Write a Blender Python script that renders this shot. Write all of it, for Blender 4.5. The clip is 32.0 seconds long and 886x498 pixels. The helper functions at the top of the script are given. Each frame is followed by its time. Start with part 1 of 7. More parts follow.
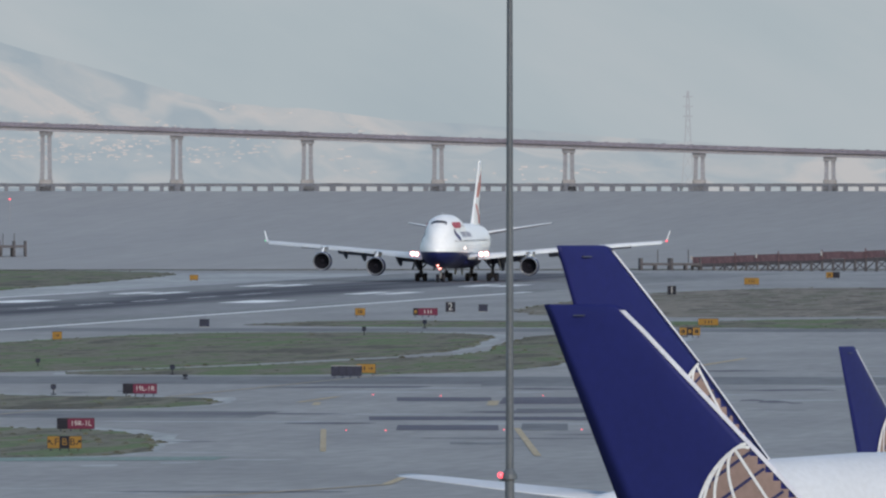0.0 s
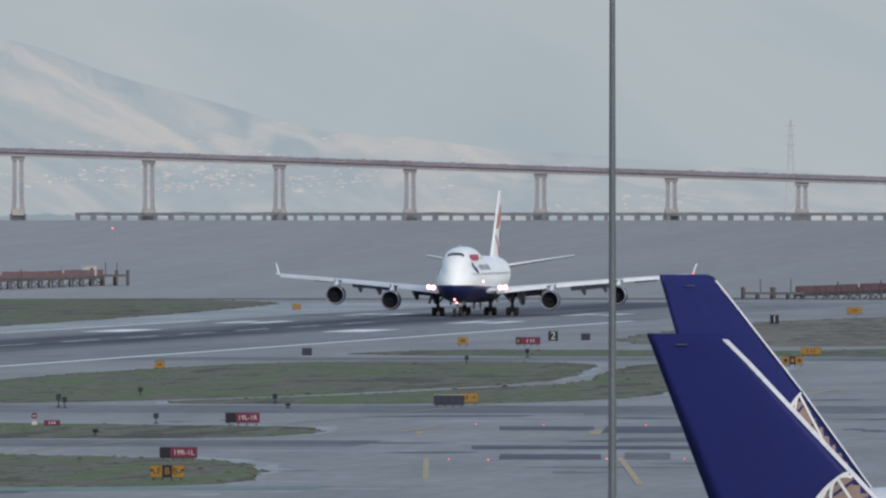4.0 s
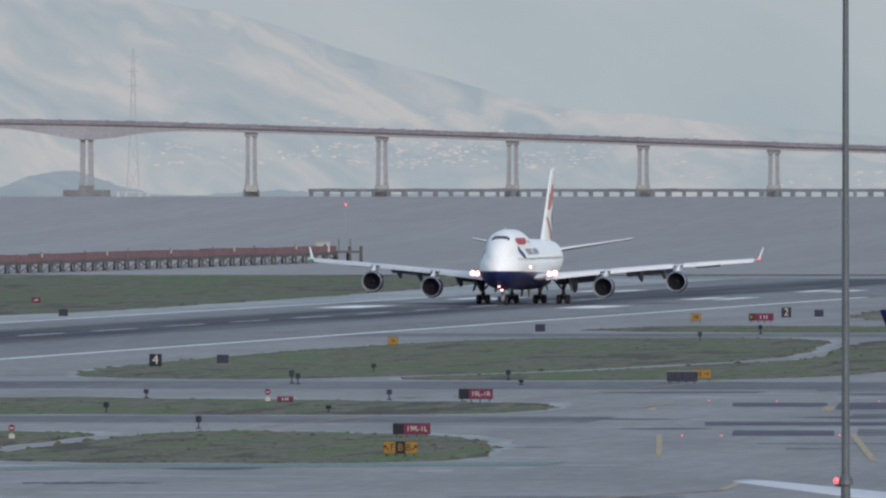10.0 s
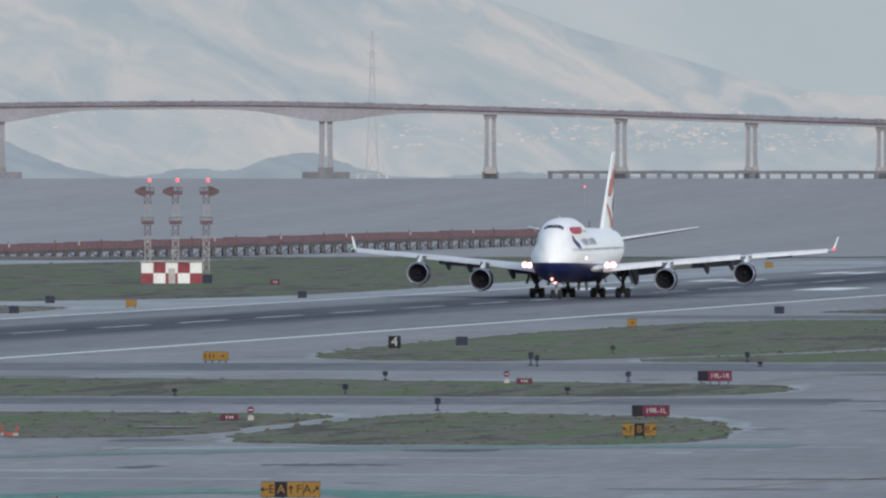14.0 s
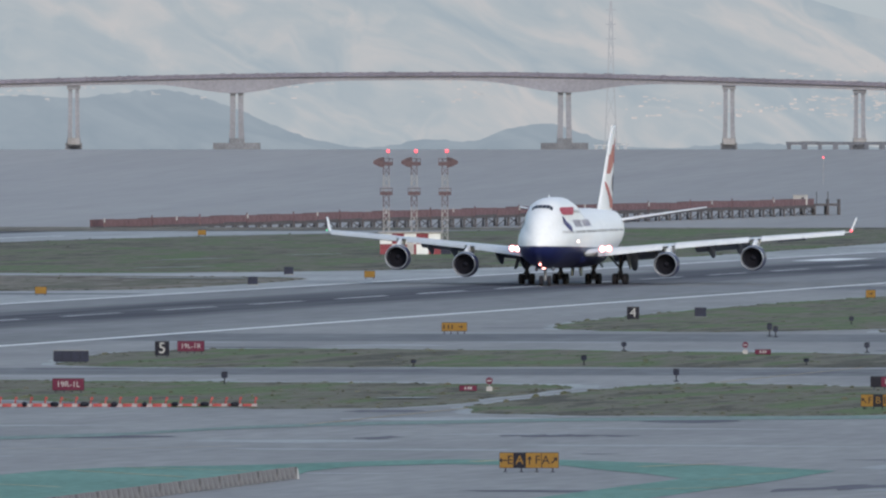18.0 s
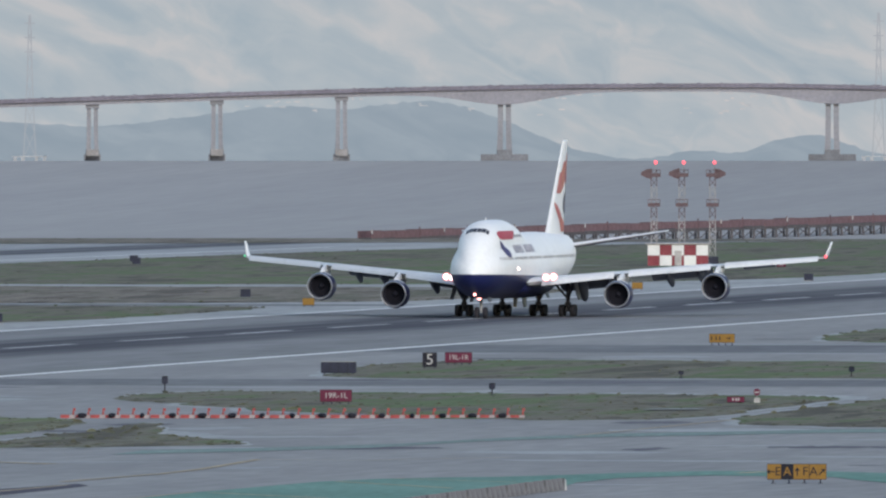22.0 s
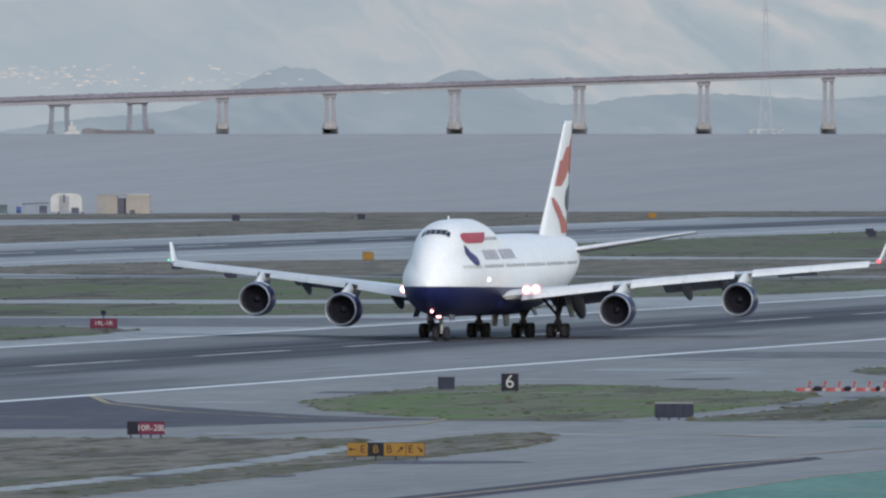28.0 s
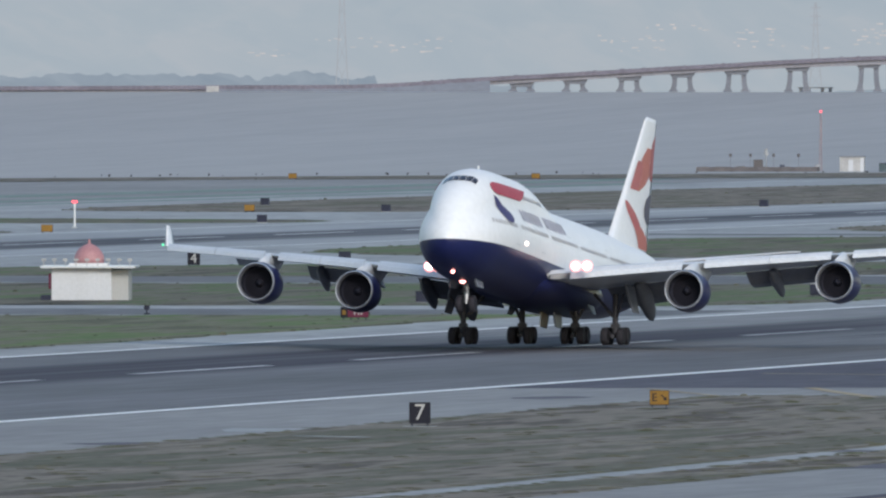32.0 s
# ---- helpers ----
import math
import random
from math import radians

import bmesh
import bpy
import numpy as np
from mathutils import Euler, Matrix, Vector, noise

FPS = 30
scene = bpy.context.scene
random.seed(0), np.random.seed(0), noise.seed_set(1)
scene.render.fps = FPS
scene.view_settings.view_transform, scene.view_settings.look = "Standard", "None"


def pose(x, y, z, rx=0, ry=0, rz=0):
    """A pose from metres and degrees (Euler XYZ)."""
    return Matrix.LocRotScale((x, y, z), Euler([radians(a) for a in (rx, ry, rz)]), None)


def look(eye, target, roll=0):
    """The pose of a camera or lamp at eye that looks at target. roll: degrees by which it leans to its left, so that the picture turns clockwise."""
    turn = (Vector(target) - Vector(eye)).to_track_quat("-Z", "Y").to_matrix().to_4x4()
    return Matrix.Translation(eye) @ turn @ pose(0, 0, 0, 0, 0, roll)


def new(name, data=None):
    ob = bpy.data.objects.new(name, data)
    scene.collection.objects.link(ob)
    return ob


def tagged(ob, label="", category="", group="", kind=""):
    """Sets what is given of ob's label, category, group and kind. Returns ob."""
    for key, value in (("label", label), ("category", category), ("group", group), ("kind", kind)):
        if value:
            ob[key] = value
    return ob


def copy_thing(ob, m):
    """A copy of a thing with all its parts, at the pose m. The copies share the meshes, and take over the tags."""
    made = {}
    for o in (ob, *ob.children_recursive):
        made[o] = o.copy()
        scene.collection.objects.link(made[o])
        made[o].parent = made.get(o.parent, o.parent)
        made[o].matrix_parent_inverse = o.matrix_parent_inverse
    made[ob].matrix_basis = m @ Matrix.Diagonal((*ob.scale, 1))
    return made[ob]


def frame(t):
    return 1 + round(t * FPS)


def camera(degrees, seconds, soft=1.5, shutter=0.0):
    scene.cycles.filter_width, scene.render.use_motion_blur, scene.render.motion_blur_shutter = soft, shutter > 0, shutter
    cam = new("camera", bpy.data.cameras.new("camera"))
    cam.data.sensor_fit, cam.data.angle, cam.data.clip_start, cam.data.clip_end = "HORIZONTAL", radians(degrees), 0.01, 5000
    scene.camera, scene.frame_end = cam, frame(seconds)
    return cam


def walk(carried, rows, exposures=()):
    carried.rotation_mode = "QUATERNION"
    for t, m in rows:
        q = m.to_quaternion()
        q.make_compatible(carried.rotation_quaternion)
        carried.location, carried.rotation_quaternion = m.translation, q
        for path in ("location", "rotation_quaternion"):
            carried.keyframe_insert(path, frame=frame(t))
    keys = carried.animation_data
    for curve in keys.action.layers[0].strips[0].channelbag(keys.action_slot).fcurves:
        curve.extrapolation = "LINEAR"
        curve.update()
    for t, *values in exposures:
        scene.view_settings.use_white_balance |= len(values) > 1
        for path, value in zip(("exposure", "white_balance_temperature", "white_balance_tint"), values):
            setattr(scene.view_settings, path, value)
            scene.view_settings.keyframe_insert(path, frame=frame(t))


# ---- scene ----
# World: y runs along the runway away from the viewer, x to its right-hand side, the "7" board is at the origin.
EYE = (276.65, -1207.96, 21.86)
RANGE = 38900.0            # tangent scale of the long lens: offset at a distance d is angle / RANGE * d
CAM_ROWS = [
    (0, 89.7113, 5.8017), (0.5, 89.7348, 5.8107), (1, 89.7618, 5.8272), (1.5, 89.7807, 5.8557), (2, 89.7872, 5.8965),
    (2.5, 89.7836, 5.9455), (3, 89.7814, 5.9977), (3.5, 89.7846, 6.0406), (5.5, 89.7886, 6.1425), (6, 89.7762, 6.1879),
    (6.5, 89.7635, 6.2376), (7, 89.7576, 6.2856), (7.5, 89.7595, 6.3367), (8, 89.7639, 6.3970), (8.5, 89.7657, 6.4630),
    (9, 89.7587, 6.5319), (9.5, 89.7434, 6.6030), (10, 89.7253, 6.6772), (10.5, 89.7114, 6.7552), (11, 89.7061, 6.8309),
    (11.5, 89.7068, 6.9062), (12, 89.7067, 6.9897), (12.5, 89.7011, 7.0848), (13, 89.6879, 7.1767), (13.5, 89.6763, 7.2463),
    (15.5, 89.6911, 7.5058), (16, 89.6816, 7.6186), (16.5, 89.6617, 7.7092), (17, 89.6373, 7.7830), (17.5, 89.6160, 7.8514),
    (18, 89.6025, 7.9223), (18.5, 89.5969, 7.9908), (19, 89.5993, 8.0563), (19.5, 89.6108, 8.1250), (20, 89.6281, 8.2063),
    (20.5, 89.6433, 8.3067), (21, 89.6461, 8.4155), (21.5, 89.6398, 8.5210), (22, 89.6321, 8.6200), (22.5, 89.6225, 8.7200),
    (23, 89.6085, 8.8360), (23.5, 89.5886, 8.9892), (24, 89.5638, 9.1748), (24.5, 89.5391, 9.3756), (25, 89.5205, 9.5741),
    (25.5, 89.5200, 9.7325), (27.5, 89.5694, 10.3349), (28, 89.5620, 10.5380), (28.5, 89.5467, 10.7459), (29, 89.5316, 10.9538),
    (29.5, 89.5135, 11.1621), (30, 89.4946, 11.3966), (30.5, 89.4790, 11.6943), (31, 89.4668, 12.0405), (31.5, 89.4566, 12.4375),
    (32, 89.4531, 12.8392),
]
cam = camera(2.3092, 32.0, soft=2.3)
walk(cam, [(t, pose(*EYE, rx, 0, rz)) for t, rx, rz in CAM_ROWS],
     [(0, 0.72, 6500, 10), (6, 0.7, 6500, 10), (12, 0.73, 6500, 10), (16, 0.8, 6480, 10), (23, 0.8, 6420, 9.5), (28, 0.78, 6360, 9), (32, 0.8, 6360, 9)])

# ---------------------------------------------------------------- light
world = bpy.data.worlds.new("sky")
scene.world = world
world.use_nodes = True
wn, wl = world.node_tree.nodes, world.node_tree.links
sky = wn.new("ShaderNodeTexSky")
sky.sky_type, sky.sun_disc = "NISHITA", False
SUN_EL, SUN_AZ = 26.0, 150.0
sky.sun_elevation, sky.sun_rotation = radians(SUN_EL), radians(SUN_AZ)
sky.air_density, sky.dust_density, sky.ozone_density = 1.2, 0.8, 1.5
wl.new(sky.outputs[0], wn["Background"].inputs[0])
wn["Background"].inputs[1].default_value = 0.1
sun_data = bpy.data.lights.new("sun", "SUN")
sun_data.energy, sun_data.angle, sun_data.color = 1.15, radians(14), (1.0, 0.95, 0.88)
sun = new("sun", sun_data)
SD = Vector((math.sin(radians(SUN_AZ)) * math.cos(radians(SUN_EL)), math.cos(radians(SUN_AZ)) * math.cos(radians(SUN_EL)), math.sin(radians(SUN_EL))))
sun.matrix_world = look(SD * 100, (0, 0, 0))

# ---------------------------------------------------------------- helpers
def material(name, base, rough=0.6, metal=0.0, vary=0.15, scale=1.0, fine=12.0, bump=0.0, tint=None, stretch=(1, 1, 1), island=0.0, spec=0.5, glow=0.0, coat=0.0):
    """A surface with variation at two scales in metres, optional relief and a second tint for its patches."""
    m = bpy.data.materials.new(name)
    m.use_nodes = True
    n, l = m.node_tree.nodes, m.node_tree.links
    b = n["Principled BSDF"]
    b.inputs["Roughness"].default_value, b.inputs["Metallic"].default_value = rough, metal
    b.inputs["Specular IOR Level"].default_value = spec
    b.inputs["Coat Weight"].default_value = coat
    co, mp = n.new("ShaderNodeTexCoord"), n.new("ShaderNodeMapping")
    mp.inputs["Scale"].default_value = stretch
    l.new(co.outputs["Object"], mp.inputs[0])
    big, small = n.new("ShaderNodeTexNoise"), n.new("ShaderNodeTexNoise")
    big.inputs["Scale"].default_value, big.inputs["Detail"].default_value = 1.0 / scale, 4
    small.inputs["Scale"].default_value, small.inputs["Detail"].default_value = fine / scale, 3
    l.new(mp.outputs[0], big.inputs["Vector"]), l.new(mp.outputs[0], small.inputs["Vector"])
    ramp = n.new("ShaderNodeValToRGB")
    t = tint or tuple(c * (1 - vary) for c in base)
    ramp.color_ramp.elements[0].position, ramp.color_ramp.elements[1].position = 0.36, 0.64
    ramp.color_ramp.elements[0].color, ramp.color_ramp.elements[1].color = (*t, 1), (*base, 1)
    l.new(big.outputs[0], ramp.inputs[0])
    mul = n.new("ShaderNodeMix")
    mul.data_type, mul.blend_type = "RGBA", "MULTIPLY"
    mul.inputs[0].default_value = 1.0
    ran = n.new("ShaderNodeMapRange")
    ran.inputs[1].default_value, ran.inputs[2].default_value = 0.3, 0.7
    ran.inputs[3].default_value, ran.inputs[4].default_value = 1 - vary, 1 + vary * 0.6
    l.new(small.outputs[0], ran.inputs[0])
    l.new(ramp.outputs[0], mul.inputs[6]), l.new(ran.outputs[0], mul.inputs[7])
    last = mul.outputs[2]
    if island:
        geo, r2, m2 = n.new("ShaderNodeNewGeometry"), n.new("ShaderNodeMapRange"), n.new("ShaderNodeMix")
        r2.inputs[3].default_value, r2.inputs[4].default_value = 1 - island, 1 + island
        m2.data_type, m2.blend_type = "RGBA", "MULTIPLY"
        m2.inputs[0].default_value = 1.0
        l.new(geo.outputs["Random Per Island"], r2.inputs[0])
        l.new(last, m2.inputs[6]), l.new(r2.outputs[0], m2.inputs[7])
        last = m2.outputs[2]
    l.new(last, b.inputs["Base Color"])
    if bump:
        bn = n.new("ShaderNodeBump")
        bn.inputs["Strength"].default_value, bn.inputs["Distance"].default_value = 0.6, bump
        l.new(small.outputs[0], bn.inputs["Height"]), l.new(bn.outputs[0], b.inputs["Normal"])
    if glow:
        b.inputs["Emission Color"].default_value, b.inputs["Emission Strength"].default_value = (*base, 1), glow
    return m


def mesh_of(name, bm, mat, smooth=False):
    me = bpy.data.meshes.new(name)
    bmesh.ops.recalc_face_normals(bm, faces=bm.faces)
    bm.to_mesh(me)
    bm.free()
    for mm in (mat if isinstance(mat, (list, tuple)) else [mat]):
        me.materials.append(mm)
    if smooth:
        me.shade_smooth()
    return me


def part(name, bm, mat, parent, label="", smooth=False, at=None):
    ob = new(name, mesh_of(name, bm, mat, smooth))
    ob.parent = parent
    if at is not None:
        ob.matrix_basis = at
    if label:
        ob["label"] = label
    return ob


def share(src, parent, at):
    """Another part on the same mesh."""
    ob = new(src.name.split(".")[0], src.data)
    ob.parent, ob.matrix_basis = parent, at
    return ob


def thing(name, label, category, at=None, group="", kind=""):
    ob = tagged(new(name), label, category, group, kind)
    ob.matrix_basis = at if at is not None else Matrix()
    return ob


def single(name, bm, mat, label, category, at=None, group="", kind="", smooth=False):
    ob = tagged(new(name, mesh_of(name, bm, mat, smooth)), label, category, group, kind)
    if at is not None:
        ob.matrix_basis = at
    return ob


def box(bm, x0, y0, z0, x1, y1, z1, bevel=0.0):
    vs = bmesh.ops.create_cube(bm, size=1)["verts"]
    for v in vs:
        v.co = Vector((x0 + (v.co.x + 0.5) * (x1 - x0), y0 + (v.co.y + 0.5) * (y1 - y0), z0 + (v.co.z + 0.5) * (z1 - z0)))
    if bevel:
        es = {e for v in vs for e in v.link_edges}
        bmesh.ops.bevel(bm, geom=list(es), offset=bevel, segments=2, affect="EDGES")
    return bm


def tube(bm, a, b, r0, r1=None, n=8):
    """A capped tapered rod from a to b."""
    a, b = Vector(a), Vector(b)
    r1 = r0 if r1 is None else r1
    q = (b - a).to_track_quat("Z", "Y").to_matrix()
    rings = []
    for c, r in ((a, r0), (b, r1)):
        rings.append([bm.verts.new(c + q @ Vector((r * math.cos(2 * math.pi * i / n), r * math.sin(2 * math.pi * i / n), 0))) for i in range(n)])
    for i in range(n):
        bm.faces.new((rings[0][i], rings[0][(i + 1) % n], rings[1][(i + 1) % n], rings[1][i]))
    bm.faces.new(rings[0][::-1]), bm.faces.new(rings[1])
    return bm


def loft(bm, rings, close=True, caps=True):
    """Skin over a row of rings of points."""
    vv = [[bm.verts.new(p) for p in r] for r in rings]
    n = len(vv[0])
    for a, b in zip(vv, vv[1:]):
        for i in range(n if close else n - 1):
            bm.faces.new((a[i], a[(i + 1) % n], b[(i + 1) % n], b[i]))
    if caps:
        bm.faces.new(vv[0][::-1]), bm.faces.new(vv[-1])
    return bm


def lathe(bm, profile, axis="Y", n=24, c=(0, 0, 0), caps=True):
    """Turn (along, radius) points round an axis through c."""
    rings = []
    for a, r in profile:
        ring = []
        for i in range(n):
            p, q = r * math.cos(2 * math.pi * i / n), r * math.sin(2 * math.pi * i / n)
            v = {"Y": (p, a, q), "Z": (p, q, a), "X": (a, p, q)}[axis]
            ring.append(Vector(c) + Vector(v))
        rings.append(ring)
    return loft(bm, rings, caps=caps)


def slab(bm, outline, z0, z1):
    """A flat plate with the given (x, y) outline."""
    lo, hi = [bm.verts.new((x, y, z0)) for x, y in outline], [bm.verts.new((x, y, z1)) for x, y in outline]
    n = len(outline)
    bm.faces.new(hi), bm.faces.new(lo[::-1])
    for i in range(n):
        bm.faces.new((lo[i], lo[(i + 1) % n], hi[(i + 1) % n], hi[i]))
    return bm


def afar(u, v, d):
    """The place d metres from the eye at u to the right of the first axis and v below the eye's level, in lens units."""
    a = u / RANGE - radians(9.211)
    return Vector((EYE[0] + d * math.sin(a), EYE[1] + d * math.cos(a), EYE[2] - (v - 169.0) / RANGE * d))


def letters(text, size, thick=0.01):
    """Mesh of a word in the built-in font, centred, facing -y, standing in the xz plane."""
    cu = bpy.data.curves.new("word", "FONT")
    cu.body, cu.size, cu.align_x, cu.align_y, cu.extrude = text, size, "CENTER", "CENTER", thick
    ob = bpy.data.objects.new("word", cu)
    scene.collection.objects.link(ob)
    me = bpy.data.meshes.new_from_object(ob.evaluated_get(bpy.context.evaluated_depsgraph_get()))
    bpy.data.objects.remove(ob)
    me.transform(Matrix.Rotation(radians(90), 4, "X"))
    return me


def spline(x, pts):
    """Smooth value at x through (x, value) pairs."""
    xs = [p[0] for p in pts]
    if x <= xs[0]:
        return pts[0][1]
    if x >= xs[-1]:
        return pts[-1][1]
    i = max(k for k in range(len(xs)) if xs[k] <= x)
    def slope(k):
        a, b = max(k - 1, 0), min(k + 1, len(pts) - 1)
        return (pts[b][1] - pts[a][1]) / (pts[b][0] - pts[a][0])
    h = pts[i + 1][0] - pts[i][0]
    t = (x - pts[i][0]) / h
    return ((1 + 2 * t) * (1 - t) ** 2 * pts[i][1] + t * (1 - t) ** 2 * h * slope(i)
            + t * t * (3 - 2 * t) * pts[i + 1][1] + t * t * (t - 1) * h * slope(i + 1))

# ---------------------------------------------------------------- materials
M_PAVE = material("apron_concrete", (0.308, 0.303, 0.3), 0.85, spec=0.08, vary=0.13, scale=12, fine=9, tint=(0.257, 0.253, 0.253), stretch=(1, 0.14, 1))


def runway_surface(name, mid, half, shade, rubber):
    """Grooved runway concrete with tyre rubber laid down in long streaks about its centre line."""
    m = material(name, shade, 0.85, spec=0.08, vary=0.18, scale=16, fine=12, tint=tuple(0.77 * k for k in shade), stretch=(1, 0.06, 1))
    n, l = m.node_tree.nodes, m.node_tree.links
    b = n["Principled BSDF"]
    src = b.inputs["Base Color"].links[0].from_socket
    co = [k for k in n if k.bl_idname == "ShaderNodeTexCoord"][0]
    sep = n.new("ShaderNodeSeparateXYZ")
    l.new(co.outputs["Object"], sep.inputs[0])
    def op(kind, a, v):
        k = n.new("ShaderNodeMath")
        k.operation = kind
        l.new(a, k.inputs[0])
        if isinstance(v, float):
            k.inputs[1].default_value = v
        else:
            l.new(v, k.inputs[1])
        return k.outputs[0]
    off = op("ABSOLUTE", op("SUBTRACT", sep.outputs["X"], float(mid)), 0.0)
    near = n.new("ShaderNodeMapRange")
    near.interpolation_type = "SMOOTHSTEP"
    near.inputs[1].default_value, near.inputs[2].default_value = half * 0.6, half * 1.3
    near.inputs[3].default_value, near.inputs[4].default_value = 1.0, 0.0
    l.new(off, near.inputs[0])
    mp, nz = n.new("ShaderNodeMapping"), n.new("ShaderNodeTexNoise")
    mp.inputs["Scale"].default_value = (0.35, 0.006, 1)
    nz.inputs["Scale"].default_value, nz.inputs["Detail"].default_value = 1.0, 5
    l.new(co.outputs["Object"], mp.inputs[0]), l.new(mp.outputs[0], nz.inputs["Vector"])
    st = n.new("ShaderNodeMapRange")
    st.inputs[1].default_value, st.inputs[2].default_value = 0.32, 0.58
    st.inputs[3].default_value, st.inputs[4].default_value = 0.5, 1.0
    l.new(nz.outputs[0], st.inputs[0])
    mix = n.new("ShaderNodeMix")
    mix.data_type = "RGBA"
    l.new(op("MULTIPLY", near.outputs[0], st.outputs[0]), mix.inputs[0])
    l.new(src, mix.inputs[6])
    mix.inputs[7].default_value = (*rubber, 1)
    l.new(mix.outputs[2], b.inputs["Base Color"])
    return m


M_RUNWAY = runway_surface("runway_asphalt_with_rubber", -62, 12, (0.265, 0.264, 0.268), (0.066, 0.063, 0.078))
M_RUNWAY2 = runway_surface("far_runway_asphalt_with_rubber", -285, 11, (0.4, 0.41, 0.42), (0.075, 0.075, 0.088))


def turf(name, bare, dry, green, lush):
    """Winter turf: bare earth, dry straw and green patches at three scales, with fine relief."""
    m = material(name, dry, 0.95, vary=0.45, scale=1.4, fine=3.5, bump=0.05, stretch=(1, 0.12, 1), spec=0.12)
    n, l = m.node_tree.nodes, m.node_tree.links
    b = n["Principled BSDF"]
    fine_ = b.inputs["Base Color"].links[0].from_socket
    co = [k for k in n if k.bl_idname == "ShaderNodeTexCoord"][0]
    vals = []
    for sx, sy, det in ((1 / 5.0, 1 / 42.0, 7), (1 / 26.0, 1 / 160.0, 2)):
        mp, nz = n.new("ShaderNodeMapping"), n.new("ShaderNodeTexNoise")
        mp.inputs["Scale"].default_value = (sx, sy, 1)
        nz.inputs["Scale"].default_value, nz.inputs["Detail"].default_value, nz.inputs["Roughness"].default_value = 1.0, det, 0.62
        l.new(co.outputs["Object"], mp.inputs[0]), l.new(mp.outputs[0], nz.inputs["Vector"])
        vals.append(nz.outputs[0])
    add = n.new("ShaderNodeMix")
    add.inputs[0].default_value = 0.3
    l.new(vals[0], add.inputs[2]), l.new(vals[1], add.inputs[3])
    r = n.new("ShaderNodeValToRGB")
    els = r.color_ramp.elements
    els[0].position, els[0].color = 0.435, (*bare, 1)
    els[1].position, els[1].color = 0.57, (*lush, 1)
    for p, k in ((0.468, dry), (0.502, dry), (0.53, green)):
        els.new(p).color = (*k, 1)
    l.new(add.outputs[0], r.inputs[0])
    mul = n.new("ShaderNodeMix")
    mul.data_type, mul.blend_type = "RGBA", "MIX"
    mul.inputs[0].default_value = 0.64
    l.new(fine_, mul.inputs[6]), l.new(r.outputs[0], mul.inputs[7])
    l.new(mul.outputs[2], b.inputs["Base Color"])
    return m


M_GRASS = turf("winter_grass", (0.075, 0.067, 0.055), (0.175, 0.162, 0.125), (0.105, 0.138, 0.064), (0.108, 0.172, 0.062))
M_LUSH = turf("green_grass", (0.1, 0.098, 0.066), (0.19, 0.185, 0.125), (0.118, 0.17, 0.062), (0.125, 0.2, 0.062))
M_GRASS2 = turf("dry_grass", (0.075, 0.062, 0.055), (0.24, 0.21, 0.175), (0.14, 0.126, 0.1), (0.098, 0.104, 0.07))
M_WPAINT = material("white_marking_paint", (0.9, 0.9, 0.89), 0.8, vary=0.15, scale=3, spec=0.1)
M_YPAINT = material("yellow_marking_paint", (0.5, 0.405, 0.275), 0.8, vary=0.3, scale=3, spec=0.1)
M_GREEN = material("green_painted_pavement", (0.17, 0.295, 0.25), 0.85, vary=0.2, scale=9, tint=(0.135, 0.25, 0.21), stretch=(1, 0.3, 1), spec=0.08)
M_WATER = material("bay_water", (0.347, 0.338, 0.33), 0.85, spec=0.06, vary=0.06, scale=8, fine=9, tint=(0.325, 0.317, 0.312), stretch=(0.5, 0.02, 1))


def sky_sheen(m, x0, x1, k0, k1):
    """Sky sheen painted in: the water's colour lightens towards one side of the bay."""
    n, l = m.node_tree.nodes, m.node_tree.links
    b = n["Principled BSDF"]
    src = b.inputs["Base Color"].links[0].from_socket
    co = [k for k in n if k.bl_idname == "ShaderNodeTexCoord"][0]
    sep, ran, mul = n.new("ShaderNodeSeparateXYZ"), n.new("ShaderNodeMapRange"), n.new("ShaderNodeMix")
    l.new(co.outputs["Object"], sep.inputs[0]), l.new(sep.outputs["X"], ran.inputs[0])
    for i, v in enumerate((x0, x1, k0, k1)):
        ran.inputs[i + 1].default_value = v
    mul.data_type, mul.blend_type = "RGBA", "MULTIPLY"
    mul.inputs[0].default_value = 1.0
    l.new(src, mul.inputs[6]), l.new(ran.outputs[0], mul.inputs[7])
    l.new(mul.outputs[2], b.inputs["Base Color"])


# Brighter reflection on the left is put into the water colour.
sky_sheen(M_WATER, -620.0, -60.0, 1.22, 0.9)
# Bridge colours are paled and greyed for the haze over the bay.
M_BRIDGE = material("bridge_concrete", (0.268, 0.268, 0.294), 0.8, vary=0.12, scale=6, spec=0.1)
M_DECK = material("bridge_rail_steel", (0.205, 0.19, 0.23), 0.8, vary=0.2, scale=8, spec=0.1)
M_GIRDER = material("bridge_box_girder", (0.275, 0.268, 0.3), 0.8, vary=0.12, scale=9, spec=0.1)
# The left-hand piers have more blue haze in their colour.
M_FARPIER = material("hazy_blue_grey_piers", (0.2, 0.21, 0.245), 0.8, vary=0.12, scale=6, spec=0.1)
M_TRESTLE = material("weathered_trestle_concrete", (0.165, 0.172, 0.2), 0.8, vary=0.2, scale=6, spec=0.1)
M_WHITE = material("white_aircraft_paint", (0.78, 0.785, 0.8), 0.5, vary=0.04, scale=5, spec=0.35)
M_NAVY = material("navy_aircraft_paint", (0.014, 0.019, 0.085), 0.35, vary=0.1, scale=4, spec=0.35)
M_RED = material("red_aircraft_paint", (0.42, 0.035, 0.075), 0.35, vary=0.1, scale=4)
